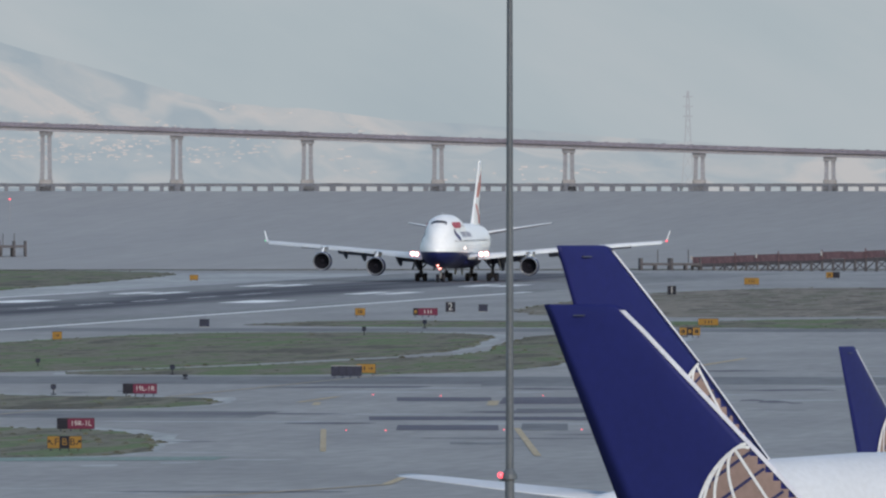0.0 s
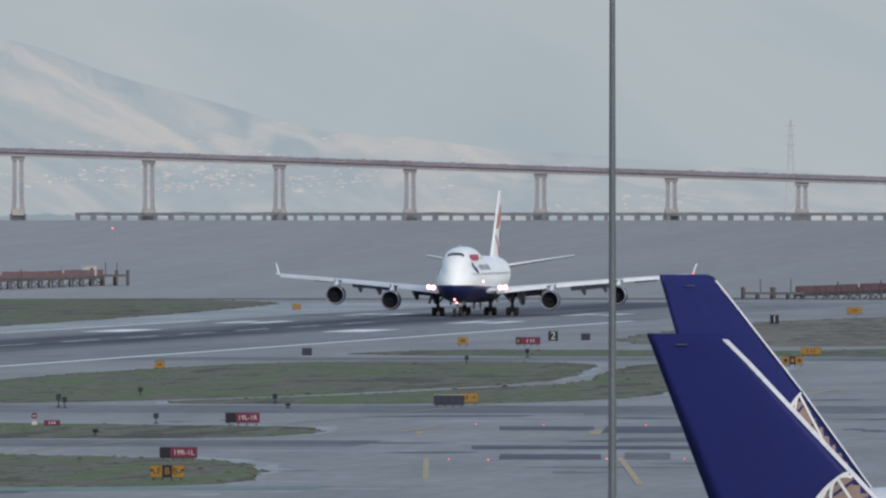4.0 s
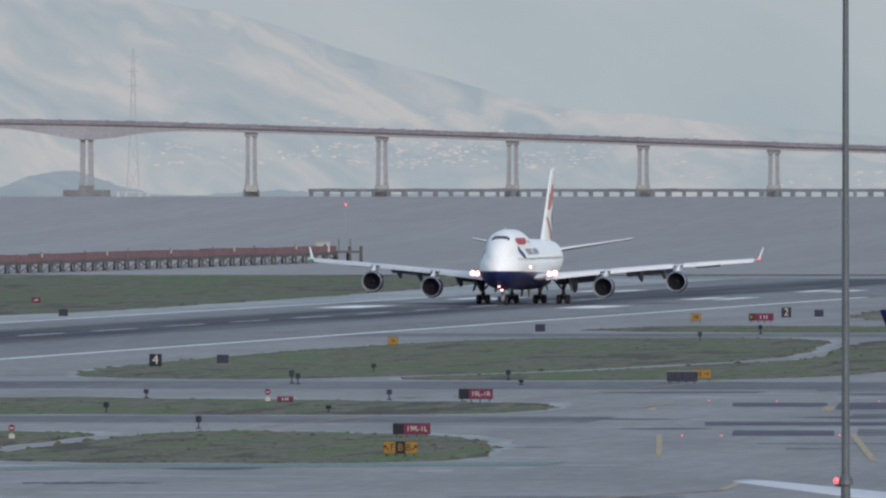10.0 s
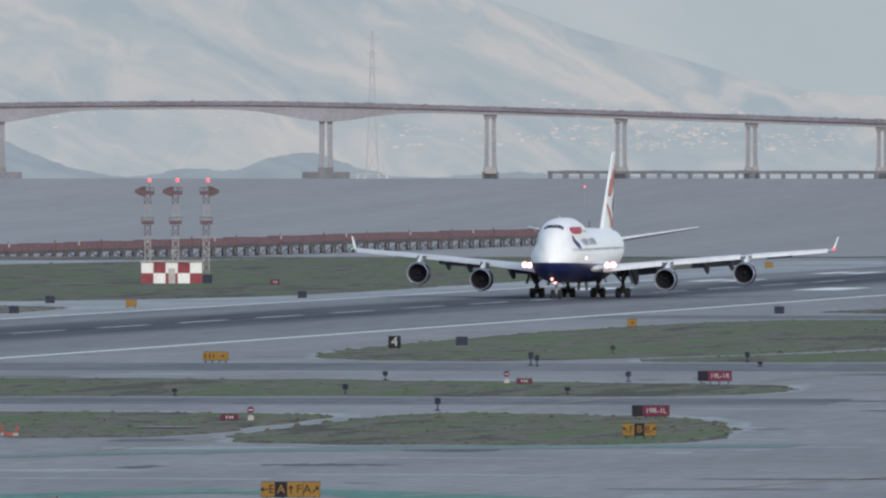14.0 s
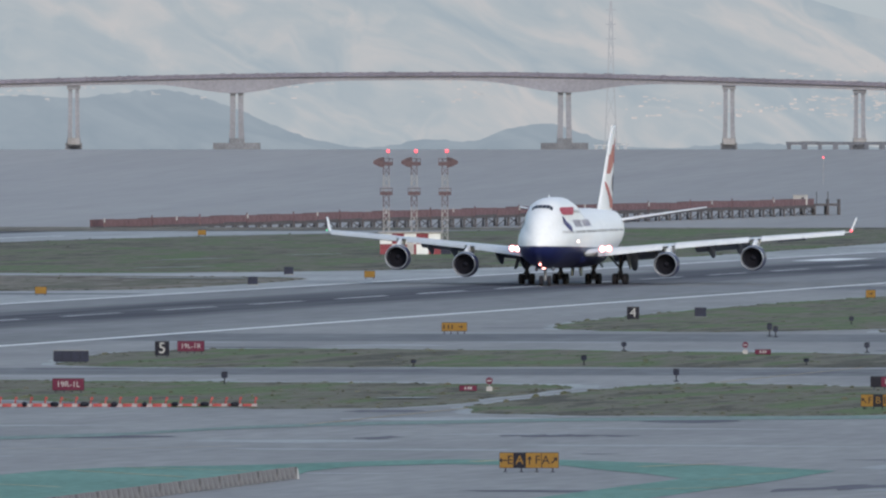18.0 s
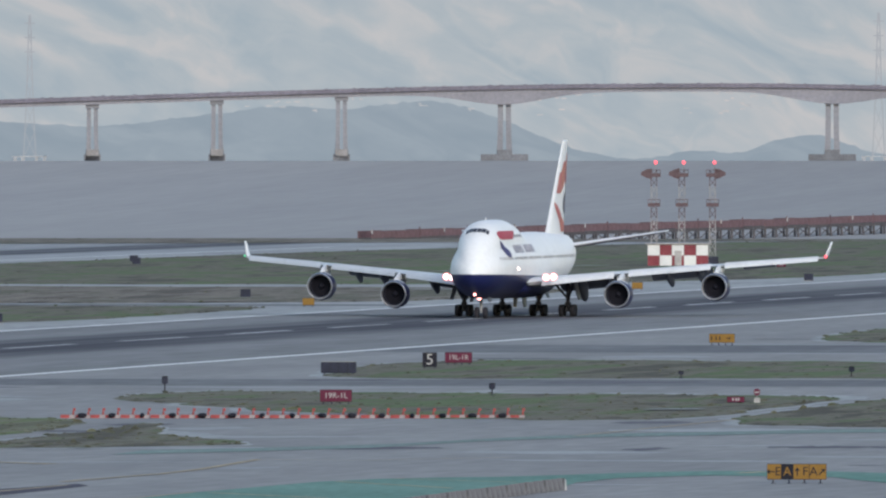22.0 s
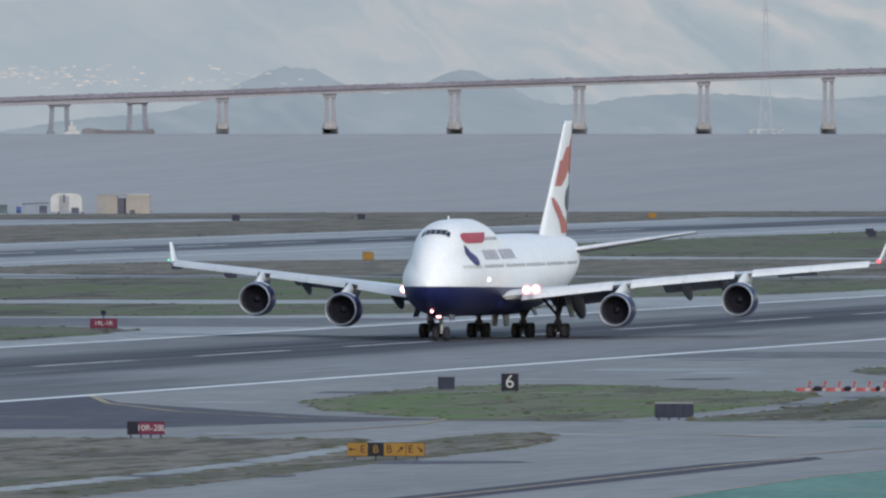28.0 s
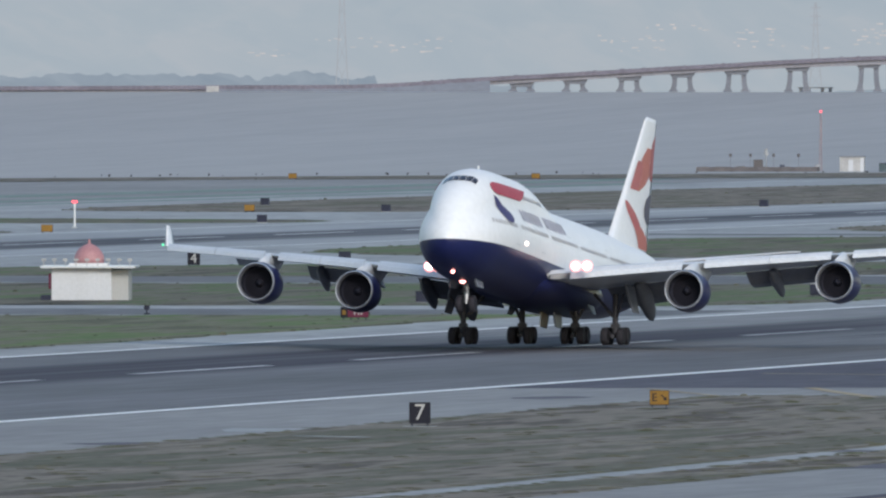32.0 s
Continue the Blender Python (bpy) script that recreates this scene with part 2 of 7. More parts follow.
M_RED2 = material("light_red_aircraft_paint", (0.47, 0.1, 0.09), 0.4, vary=0.1, scale=4)
M_DRED2 = material("dark_red_aircraft_paint", (0.34, 0.04, 0.07), 0.4, vary=0.1, scale=4)
M_GREYW = material("grey_wing_paint", (0.6, 0.62, 0.65), 0.32, vary=0.08, scale=3)
M_BARE = material("polished_metal", (0.48, 0.49, 0.53), 0.42, 0.75, vary=0.1, scale=2)
M_DARK = material("dark_engine_duct", (0.012, 0.012, 0.018), 0.8, vary=0.2, scale=1, spec=0.1)
M_TYRE = material("black_rubber", (0.03, 0.029, 0.037), 0.8, vary=0.2, scale=1, spec=0.2)
M_STEEL = material("grey_gear_steel", (0.3, 0.31, 0.33), 0.4, 0.5, vary=0.15, scale=1)
M_GLASS = material("dark_cockpit_glass", (0.045, 0.045, 0.062), 0.15, vary=0.1, scale=1)
M_UBLUE = material("royal_blue_tail_paint", (0.013, 0.017, 0.11), 0.5, vary=0.08, scale=4, spec=0.2)
M_GOLD = material("gold_globe_paint", (0.27, 0.19, 0.165), 0.6, vary=0.1, scale=3, spec=0.2)
M_POLE = material("galvanised_pole", (0.1, 0.112, 0.128), 0.55, 0.2, vary=0.15, scale=1)
M_TIMBER = material("dark_timber_piles", (0.1, 0.092, 0.1), 0.85, vary=0.3, scale=2)
M_REDRAIL = material("red_oxide_deck", (0.165, 0.095, 0.108), 0.8, vary=0.3, scale=4, fine=5)
M_SIGNRED = material("red_sign_face", (0.115, 0.018, 0.045), 0.6, vary=0.1, scale=1, spec=0.2)
M_SIGNYEL = material("yellow_sign_face", (0.25, 0.138, 0.03), 0.6, vary=0.15, scale=1, spec=0.2)
M_SIGNBLK = material("black_sign_face", (0.014, 0.014, 0.024), 0.6, vary=0.2, scale=1, spec=0.2)
M_SIGNWHT = material("white_sign_letters", (0.4, 0.4, 0.4), 0.6, vary=0.05, scale=1, spec=0.2)
M_DULLW = material("dirty_white_plastic", (0.42, 0.4, 0.4), 0.6, vary=0.25, scale=1)
M_BLUEBOX = material("dark_blue_equipment_paint", (0.026, 0.03, 0.056), 0.65, vary=0.3, scale=1, spec=0.3)
M_ORANGE = material("orange_barrier_plastic", (0.38, 0.08, 0.075), 0.6, vary=0.25, scale=1, spec=0.2)
M_TAN = material("tan_plaster", (0.3, 0.272, 0.25), 0.8, vary=0.15, scale=3)
M_OFFWHT = material("off_white_panels", (0.72, 0.72, 0.72), 0.6, vary=0.12, scale=2)
M_LAMP = material("landing_light", (1.0, 0.86, 0.84), 0.3, glow=5)
M_LAMPGLARE = material("pinkish_lamp_glare", (1.0, 0.4, 0.4), 0.3, glow=0.8)
M_CAP = material("pale_pile_cap_concrete", (0.33, 0.315, 0.318), 0.8, vary=0.25, scale=2, spec=0.1)
M_FENDER = material("dark_pier_fenders", (0.2, 0.204, 0.225), 0.8, vary=0.25, scale=4, spec=0.1)
M_LAMPP = material("nose_light", (1.0, 0.36, 0.32), 0.3, glow=4)
M_LAMPW = material("warm_small_lamp", (1.0, 0.8, 0.72), 0.3, glow=1.8)
M_REDLAMP = material("red_beacon_lamp", (1.0, 0.1, 0.13), 0.3, glow=1.0)
M_GRNLAMP = material("green_tip_lamp", (0.1, 0.6, 0.3), 0.3, glow=0.8)

# Grey darkened for the shade under the wing; gear doors use it too.
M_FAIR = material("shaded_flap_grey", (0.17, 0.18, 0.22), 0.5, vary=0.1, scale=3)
M_DUCT = material("grey_intake_lining", (0.022, 0.023, 0.034), 0.8, vary=0.15, scale=1, spec=0.1)

# ---------------------------------------------------------------- ground, water and runways
def land():
    """Airfield land as one sheet whose far edge is the shore of the bay."""
    shore = [(-3200, 700), (-900, 1500), (-560, 2010), (-490, 2180), (-420, 2340), (-330, 2430), (-200, 2400), (-100, 2425), (-40, 2450), (120, 2460), (400, 2440), (900, 2300), (3200, 1900)]
    fine = []
    for (x0, y0), (x1, y1) in zip(shore, shore[1:]):
        k = max(2, int(math.hypot(x1 - x0, y1 - y0) / 14))
        fine += [(x0 + (x1 - x0) * i / k, y0 + (y1 - y0) * i / k + 9 * noise.noise((x0 * 0.02 + i, y0, 0))) for i in range(k)]
    pts = fine + [(3200, 1900), (3200, -2600), (-3200, -2600)]
    bm = slab(bmesh.new(), pts[::-1], -3.0, 0.0)
    single("ground", bm, M_PAVE, "grey airfield concrete and taxiways, faintly wet", "ground", kind="structure")


def bay():
    """Water round the airfield; its far side climbs slightly to keep the distant waterline within reach."""
    bm = bmesh.new()
    rad = [10, 1500, 2600, 3200, 3500] + [3700 + 57 * k for k in range(19)]
    rings = []
    for r in rad:
        lift = 0 if r <= 3700 else ((r - 3700) / 1026.0) ** 1.6 * 11.68
        rings.append([(EYE[0] + r * math.sin(2 * math.pi * i / 360), EYE[1] + r * math.cos(2 * math.pi * i / 360), -1.2 + lift) for i in range(360)])
    rings.append([(EYE[0] + 4985 * math.sin(2 * math.pi * i / 360), EYE[1] + 4985 * math.cos(2 * math.pi * i / 360), 8.0) for i in range(360)])
    loft(bm, rings, caps=False)
    single("water", bm, M_WATER, "calm grey water of a wide bay", "water", kind="structure", smooth=True)


def strip(name, mat, x0, x1, y0, y1, z, label, cat, kind="structure", step=25, wob=0.0, seed=0):
    bm = bmesh.new()
    k = max(2, int((y1 - y0) / step))
    lo, hi = [], []
    for i in range(k + 1):
        y = y0 + (y1 - y0) * i / k
        lo.append((x0 + wob * noise.noise((y * 0.03, seed, 1)), y))
        hi.append((x1 + wob * noise.noise((y * 0.03, seed, 5)), y))
    vl, vh = [bm.verts.new((*p, z)) for p in lo], [bm.verts.new((*p, z)) for p in hi]
    for i in range(k):
        bm.faces.new((vl[i], vh[i], vh[i + 1], vl[i + 1]))
    return single(name, bm, mat, label, cat, kind=kind)


def marks(name, mat, quads, z, label):
    """Painted quads on the ground, one thing for one kind of line."""
    bm = bmesh.new()
    for i, q in enumerate(quads):
        bm.faces.new([bm.verts.new((x, y, z + 0.003 * (i % 2))) for x, y in q])
    return single(name, bm, mat, label, "marking", kind="structure")


RUN_X = -61.2
land(), bay()
# Far pavement in a raised tone that takes in the haze over it.
strip("pavement_far_field", material("hazy_infield_concrete", (0.405, 0.412, 0.412), 0.85, spec=0.08, vary=0.2, scale=16, fine=9, tint=(0.315, 0.321, 0.323), stretch=(1, 0.3, 1)), -430, -89, -700, 2330, 0.004, "pale concrete aprons and taxiways between the runways", "pavement")
strip("road_runway", M_RUNWAY, -88.6, -26.2, -900, 2330, 0.012, "dark asphalt runway with rubber streaks", "runway")
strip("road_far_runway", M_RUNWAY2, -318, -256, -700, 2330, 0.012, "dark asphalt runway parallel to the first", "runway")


def rounded(corners, rounds=3):
    pts = [Vector(p) for p in corners]
    for _ in range(rounds):
        out = []
        for a, b in zip(pts, pts[1:] + pts[:1]):
            out += [a.lerp(b, 0.22), a.lerp(b, 0.78)]
        pts = out
    return pts


def inside(p, poly):
    x, y, hit = p[0], p[1], False
    for a, b in zip(poly, poly[1:] + poly[:1]):
        if (a[1] > y) != (b[1] > y) and x < (b[0] - a[0]) * (y - a[1]) / (b[1] - a[1]) + a[0]:
            hit = not hit
    return hit


def grass(corners, mat, label, jag=1.0, high=0.12, seed=0):
    """A grass island between taxiways, its corners as (along the runway, beside it): a low mound with a ragged rim."""
    ring = rounded([(-n, s) for s, n in corners])
    fine = []
    for a, b in zip(ring, ring[1:] + ring[:1]):
        k = max(1, int((b - a).length / 4))
        fine += [a.lerp(b, i / k) for i in range(k)]
    edge = []
    for p in fine:
        j = jag * (noise.noise((p.x * 0.25, p.y * 0.06, seed)) + 0.6 * noise.noise((p.x * 0.9, p.y * 0.3, seed)))
        edge.append(Vector((p.x + j, p.y + 5 * j)))
    c = sum(edge, Vector((0, 0))) / len(edge)
    bm = bmesh.new()
    rim = [bm.verts.new((p.x, p.y, 0.015)) for p in edge]
    top = [bm.verts.new((*(p + (c - p).normalized() * 1.2), high * (0.5 + 0.6 * abs(noise.noise((p.x * 0.5, p.y * 0.2, 2)))))) for p in edge]
    n = len(rim)
    for i in range(n):
        bm.faces.new((rim[i], rim[(i + 1) % n], top[(i + 1) % n], top[i]))
    bm.faces.new(top)
    bmesh.ops.triangulate(bm, faces=[f for f in bm.faces if len(f.verts) > 4])
    return tagged(new("grass_verge", mesh_of("grass_verge", bm, mat)), label, "grass", "grass islands", "stuff"), edge


G1, G2 = "patchy green and brown winter grass between taxiways", "dry brown grass strip beside the runway"
RIMS = []


def verge(label, mat, corners, shoulder=False, low=False):
    rim = grass(corners, mat, label, 0.3 if low else 1.0, 0.05 if low else 0.12, len(RIMS))[1]
    if shoulder:
        c = sum(rim, Vector((0, 0))) / len(rim)
        bm = bmesh.new()
        z = 0.0095 + 0.0016 * (len(RIMS) % 2)
        out = [(p.x + (0.9 if p.x > c.x else -0.9), p.y + (8 if p.y > c.y else -2) + 3 * noise.noise((p.x * 0.4, p.y * 0.1, 8))) for p in rim]
        bm.faces.new([bm.verts.new((*p, z)) for p in out])
        bmesh.ops.triangulate(bm, faces=bm.faces[:])
        single("pavement_shoulder", bm, M_SHOULDER, "pale bare concrete shoulder round a grass island", "pavement", kind="structure")
    RIMS.append(rim)


M_SHOULDER = material("pale_bare_shoulder", (0.38, 0.39, 0.392), 0.85, spec=0.08, vary=0.2, scale=6, fine=9, tint=(0.315, 0.322, 0.326), stretch=(1, 0.1, 1))


verge(G2, M_GRASS2, [(-420, 2), (-97, 2), (-20, 4), (57, 6), (104, 6.5), (111, 4), (112, -10), (110, -26), (102, -28.5), (92, -29.4), (80, -30.4), (61, -32), (19, -35), (-21, -36.6), (-55, -37.3), (-100, -38.3), (-142, -38.8), (-420, -42)], low=True)
verge(G2, M_GRASS2, [(-420, -44.3), (-150, -41.2), (-105, -40.7), (-72, -40.4), (-40, -40.0), (-5, -39.3), (34, -37.1), (70, -33.5), (98, -31.9), (126, -30.8), (133, -31.6), (128, -35), (100, -40), (76, -42), (50, -42.2), (18, -43.4), (-27, -45.4), (-85, -47.2), (-145, -47.4), (-420, -49)], low=True)
PALE_GAP = [(27.6, 104), (29.6, 92), (31.2, 75), (33.6, 55), (36.2, 10), (37.6, -28), (38.7, -66), (39.5, -100), (40, -145), (43.2, -420)]
marks("pavement_between_verges", M_SHOULDER, [[(x - 1.6, y) for x, y in PALE_GAP] + [(x + 1.6, y) for x, y in PALE_GAP[::-1]]], 0.0125, "pale bare strip between two dry verges")
verge(G1, M_LUSH, [(250, 6), (342, 12), (348, 2), (320, -14), (296, -25), (213, -29), (180, -28), (196, -12)])
verge(G1, M_GRASS, [(302, -27), (256, -31), (200, -32), (184, -34), (182, -38), (199, -53), (236, -40)], True)
verge(G1, M_GRASS, [(432, -1), (466, -5), (458, -17), (448, -45), (441, -59), (400, -60), (318, -63), (310, -52), (350, -28)], True)
verge(G1, M_GRASS, [(440, -62), (452, -68), (430, -82), (405, -92), (300, -103), (283, -96), (283, -75), (304, -66), (380, -63)], True)
verge(G1, M_GRASS, [(540, 0), (646, 11), (680, 3), (664, -26), (634, -68), (590, -76), (549, -73), (552, -30)], True)
verge(G1, M_GRASS, [(835, 1), (1000, 8), (1110, 9), (1250, 2), (1245, -34), (1142, -42), (1010, -52), (930, -45), (880, -41), (806, -24)], True)
verge(G1, M_GRASS, [(812, -30), (870, -44), (930, -49), (1000, -56), (1130, -46), (1235, -40), (1220, -60), (947, -70), (860, -76), (806, -66)], True)
verge(G1, M_GRASS, [(1338, 8), (1412, 4), (1400, -22), (1385, -120), (1330, -120), (1316, -25)])
verge(G2, M_GRASS2, [(1515, -4), (1863, 9), (1995, -2), (1990, -60), (1800, -150), (1560, -150), (1500, -70), (1450, -36)])
verge(G1, M_GRASS, [(1310, -40), (1450, -46), (1420, -130), (1290, -130)])
verge("lush green grass beside the runway", M_LUSH, [(-300, 98), (300, 98), (415, 100), (452, 102), (486, 101), (492, 106), (482, 122), (470, 240), (-300, 244)])
verge(G1, M_GRASS, [(548, 108), (556, 101), (580, 97), (625, 98), (665, 100), (702, 107), (708, 120), (700, 240), (540, 240)])
verge(G1, M_GRASS, [(790, 130), (812, 105), (880, 99), (906, 106), (902, 170), (830, 242), (760, 242), (762, 180)])
verge(G1, M_GRASS, [(945, 99), (1160, 100), (1185, 110), (1178, 244), (940, 244)])
verge(G2, M_GRASS2, [(1215, 99), (1330, 98), (1440, 104), (1440, 246), (1215, 246)])
verge(G1, M_GRASS, [(1475, 99), (1870, 104), (2120, 112), (2330, 124), (2395, 150), (2380, 205), (2100, 246), (1480, 246)])
verge(G2, M_GRASS2, [(1500, 324), (1900, 322), (2200, 320), (2330, 330), (2250, 372), (2050, 394), (1830, 405), (1600, 402), (1500, 396)])
verge(G1, M_GRASS, [(1318, 322), (1318, 560), (1392, 560), (1392, 322)])
verge(G1, M_GRASS, [(1150, 322), (1150, 350), (1218, 352), (1218, 322)])
verge(G2, M_GRASS2, [(1480, 930), (1700, 770), (1900, 620), (2030, 545), (2190, 492), (2335, 430), (2415, 340), (2390, 200), (2424, 60), (2430, -120), (2440, -300), (2456, -300), (2448, 60), (2408, 195), (2430, 330), (2350, 436), (2200, 504), (2035, 562), (1910, 640), (1500, 960)])

# ---------------------------------------------------------------- bridge, hills and the far shore
DECK = [(-3600, 255), (-2850, 251.5), (-2628, 250.5), (-2547, 247.5), (-2501, 244.8), (-2437, 240), (-2341, 234.6), (-2245, 229.4), (-2150, 223.8), (-2054, 218), (-1952, 212.4), (-1868, 207.3), (-1668, 198.5), (-1468, 191.5), (-1268, 185), (-1100, 178.5), (-529, 160), (100, 140), (500, 130), (780, 127), (1035, 127.5), (1530, 141), (2603, 177), (3098, 192), (3500, 204)]


def deck_v(u):
    return spline(u, DECK)


def bridge():
    D = 4760.0
    br = thing("road_bridge", "long grey concrete bridge on slender twin columns across the bay", "bridge")
    bm = bmesh.new()
    rings = []
    for k in range(0, 356):
        u = -3560 + k * 20
        low = 13.5 + 20 * max(math.exp(-((u - 510) / 95.0) ** 2), math.exp(-((u - 1090) / 95.0) ** 2))
        if u < -1300:
            low = max(13, 18 - (-1300 - u) / 120.0)
        v = deck_v(u)
        a, b = afar(u, v, D), afar(u, v + low, D)
        c, d = afar(u, v + low, D + 9), afar(u, v, D + 9)
        rings.append([a, b, c, d])
    part("deck", loft(bm, rings), M_GIRDER, br, "pale grey box girder deck")
    bm = bmesh.new()
    loft(bm, [[afar(u, deck_v(u) - 1.0, D - 0.6), afar(u, deck_v(u) + 6.5, D - 0.6), afar(u, deck_v(u) + 6.5, D - 0.05), afar(u, deck_v(u) - 1.0, D - 0.05)] for u in range(-3560, 3541, 20)])
    part("edge_rail", bm, M_DECK, br, "dark purplish edge rail")
    bm = bmesh.new()
    rng = random.Random(4)
    for k in range(900):
        u = -2500 + k * 6.5 + rng.uniform(-3, 3)
        if rng.random() < 0.45:
            p = afar(u, deck_v(u) + 0.5, D + 2)
            s = rng.uniform(0.2, 0.5)
            box(bm, p.x - s, p.y - 0.3, p.z, p.x + s, p.y + 0.3, p.z + rng.uniform(0.1, 0.36))
    tagged(part("parapet", bm, M_DECK, br, "parapet with passing traffic"), kind="stuff")
    piers = [221.6 - 220.4 * i for i in range(7)] + [-1291, -1442, -1580, -1710, -1836, -1944, -2040, -2134, -2230, -2324] + [510, 1090, 1381] + [1381 + 231.2 * i for i in range(1, 9)]
    for u in piers:
        bm = bmesh.new()
        top = deck_v(u) + (30 if u in (510, 1090) else 16 if u > -1300 else 11)
        wide = 7.0 if u in (510, 1090) else 6.0 if u > -1300 else 13
        thin = 4.8 if u in (510, 1090) else 3.8 if u > -1300 else 4.4
        foot = 262.0
        for sgn in (-1, 1):
            rings = []
            for f in (0, 0.25, 0.6, 0.9, 1.0):
                uu, vv = u + sgn * wide * (1 + 0.55 * max(0, f - 0.5)), top + (foot - top) * f
                t = thin * (1 + 0.5 * max(0, f - 0.6))
                rings.append([afar(uu - t, vv, D + 1), afar(uu + t, vv, D + 1), afar(uu + t, vv, D + 4), afar(uu - t, vv, D + 4)])
            loft(bm, rings)
        if u < -1300:
            loft(bm, [[afar(u - w, v, D + 0.6), afar(u + w, v, D + 0.6), afar(u + w, v, D + 5), afar(u - w, v, D + 5)] for v, w in ((top - 5, 22), (top + 3, 22), (top + 9, 18))])
        else:
            loft(bm, [[afar(u - wide - 6, v, D + 0.6), afar(u + wide + 6, v, D + 0.6), afar(u + wide + 6, v, D + 5), afar(u - wide - 6, v, D + 5)] for v in (top - 6, top + 4)])
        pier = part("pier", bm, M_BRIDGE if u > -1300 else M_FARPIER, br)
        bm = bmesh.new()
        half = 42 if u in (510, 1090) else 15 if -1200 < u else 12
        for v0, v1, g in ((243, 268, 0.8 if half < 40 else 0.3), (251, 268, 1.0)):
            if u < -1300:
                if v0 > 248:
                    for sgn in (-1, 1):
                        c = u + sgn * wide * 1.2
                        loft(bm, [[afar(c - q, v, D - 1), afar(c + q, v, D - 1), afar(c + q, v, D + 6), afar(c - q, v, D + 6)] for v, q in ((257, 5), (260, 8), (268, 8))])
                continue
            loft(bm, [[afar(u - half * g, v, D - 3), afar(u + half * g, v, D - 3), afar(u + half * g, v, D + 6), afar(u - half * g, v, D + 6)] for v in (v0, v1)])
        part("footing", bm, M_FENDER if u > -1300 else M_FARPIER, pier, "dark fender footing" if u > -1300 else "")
        if u > -1300 and half < 40:
            bm = bmesh.new()
            loft(bm, [[afar(u - half * g, v, D - 3.4), afar(u + half * g, v, D - 3.4), afar(u + half * g, v, D + 6.4), afar(u - half * g, v, D + 6.4)] for v, g in ((242, 0.62), (244, 0.72), (252, 0.72), (254, 0.62))])
            part("pile_cap", bm, M_CAP, pier, "pale weathered pile cap")
    return br


def trestle():
    D = 4738.0
    t = thing("low_trestle", "old low concrete trestle on many short piles beside the bridge", "trestle")
    bm = bmesh.new()
    loft(bm, [[afar(u, 249 + 1.5 * noise.noise((u * 0.02, 0, 0)), D), afar(u, 254.5, D), afar(u, 254.5, D + 5), afar(u, 249, D + 5)] for u in range(1482, 3500, 12)])
    part("deck", bm, M_TRESTLE, t)
    rng = random.Random(8)
    for k in range(72):
        u = 1487 + k * 27.5
        w = rng.uniform(3.2, 5.5)
        bm = bmesh.new()
        loft(bm, [[afar(u - w, v, D - 0.5), afar(u + w, v, D - 0.5), afar(u + w, v, D + 4), afar(u - w, v, D + 4)] for v in (252, 269)])
        part("pile_bent", bm, M_TRESTLE, t)
    return t


# Haze over the embankment is part of this colour.
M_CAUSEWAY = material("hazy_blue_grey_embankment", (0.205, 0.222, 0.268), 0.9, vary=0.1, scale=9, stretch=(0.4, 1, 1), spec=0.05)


def causeway():
    """The bridge runs ashore on a low filled causeway."""
    c = thing("causeway", "low dark causeway on which the bridge runs ashore", "causeway")
    rows = [[afar(u, deck_v(u) + 6 + 1.5 * noise.noise((u * 0.05, 2, 0)), 4757), afar(u, 272, 4757), afar(u, 272, 4766), afar(u, deck_v(u) + 6, 4766)] for u in range(-2860, -2370, 10)]
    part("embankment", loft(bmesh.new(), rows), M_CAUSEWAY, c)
    part("shed", loft(bmesh.new(), [[afar(-2882, v, 4750), afar(-2860, v, 4750), afar(-2860, v, 4755), afar(-2882, v, 4755)] for v in (252, 262)]), M_HUT0, c, "pale shed")


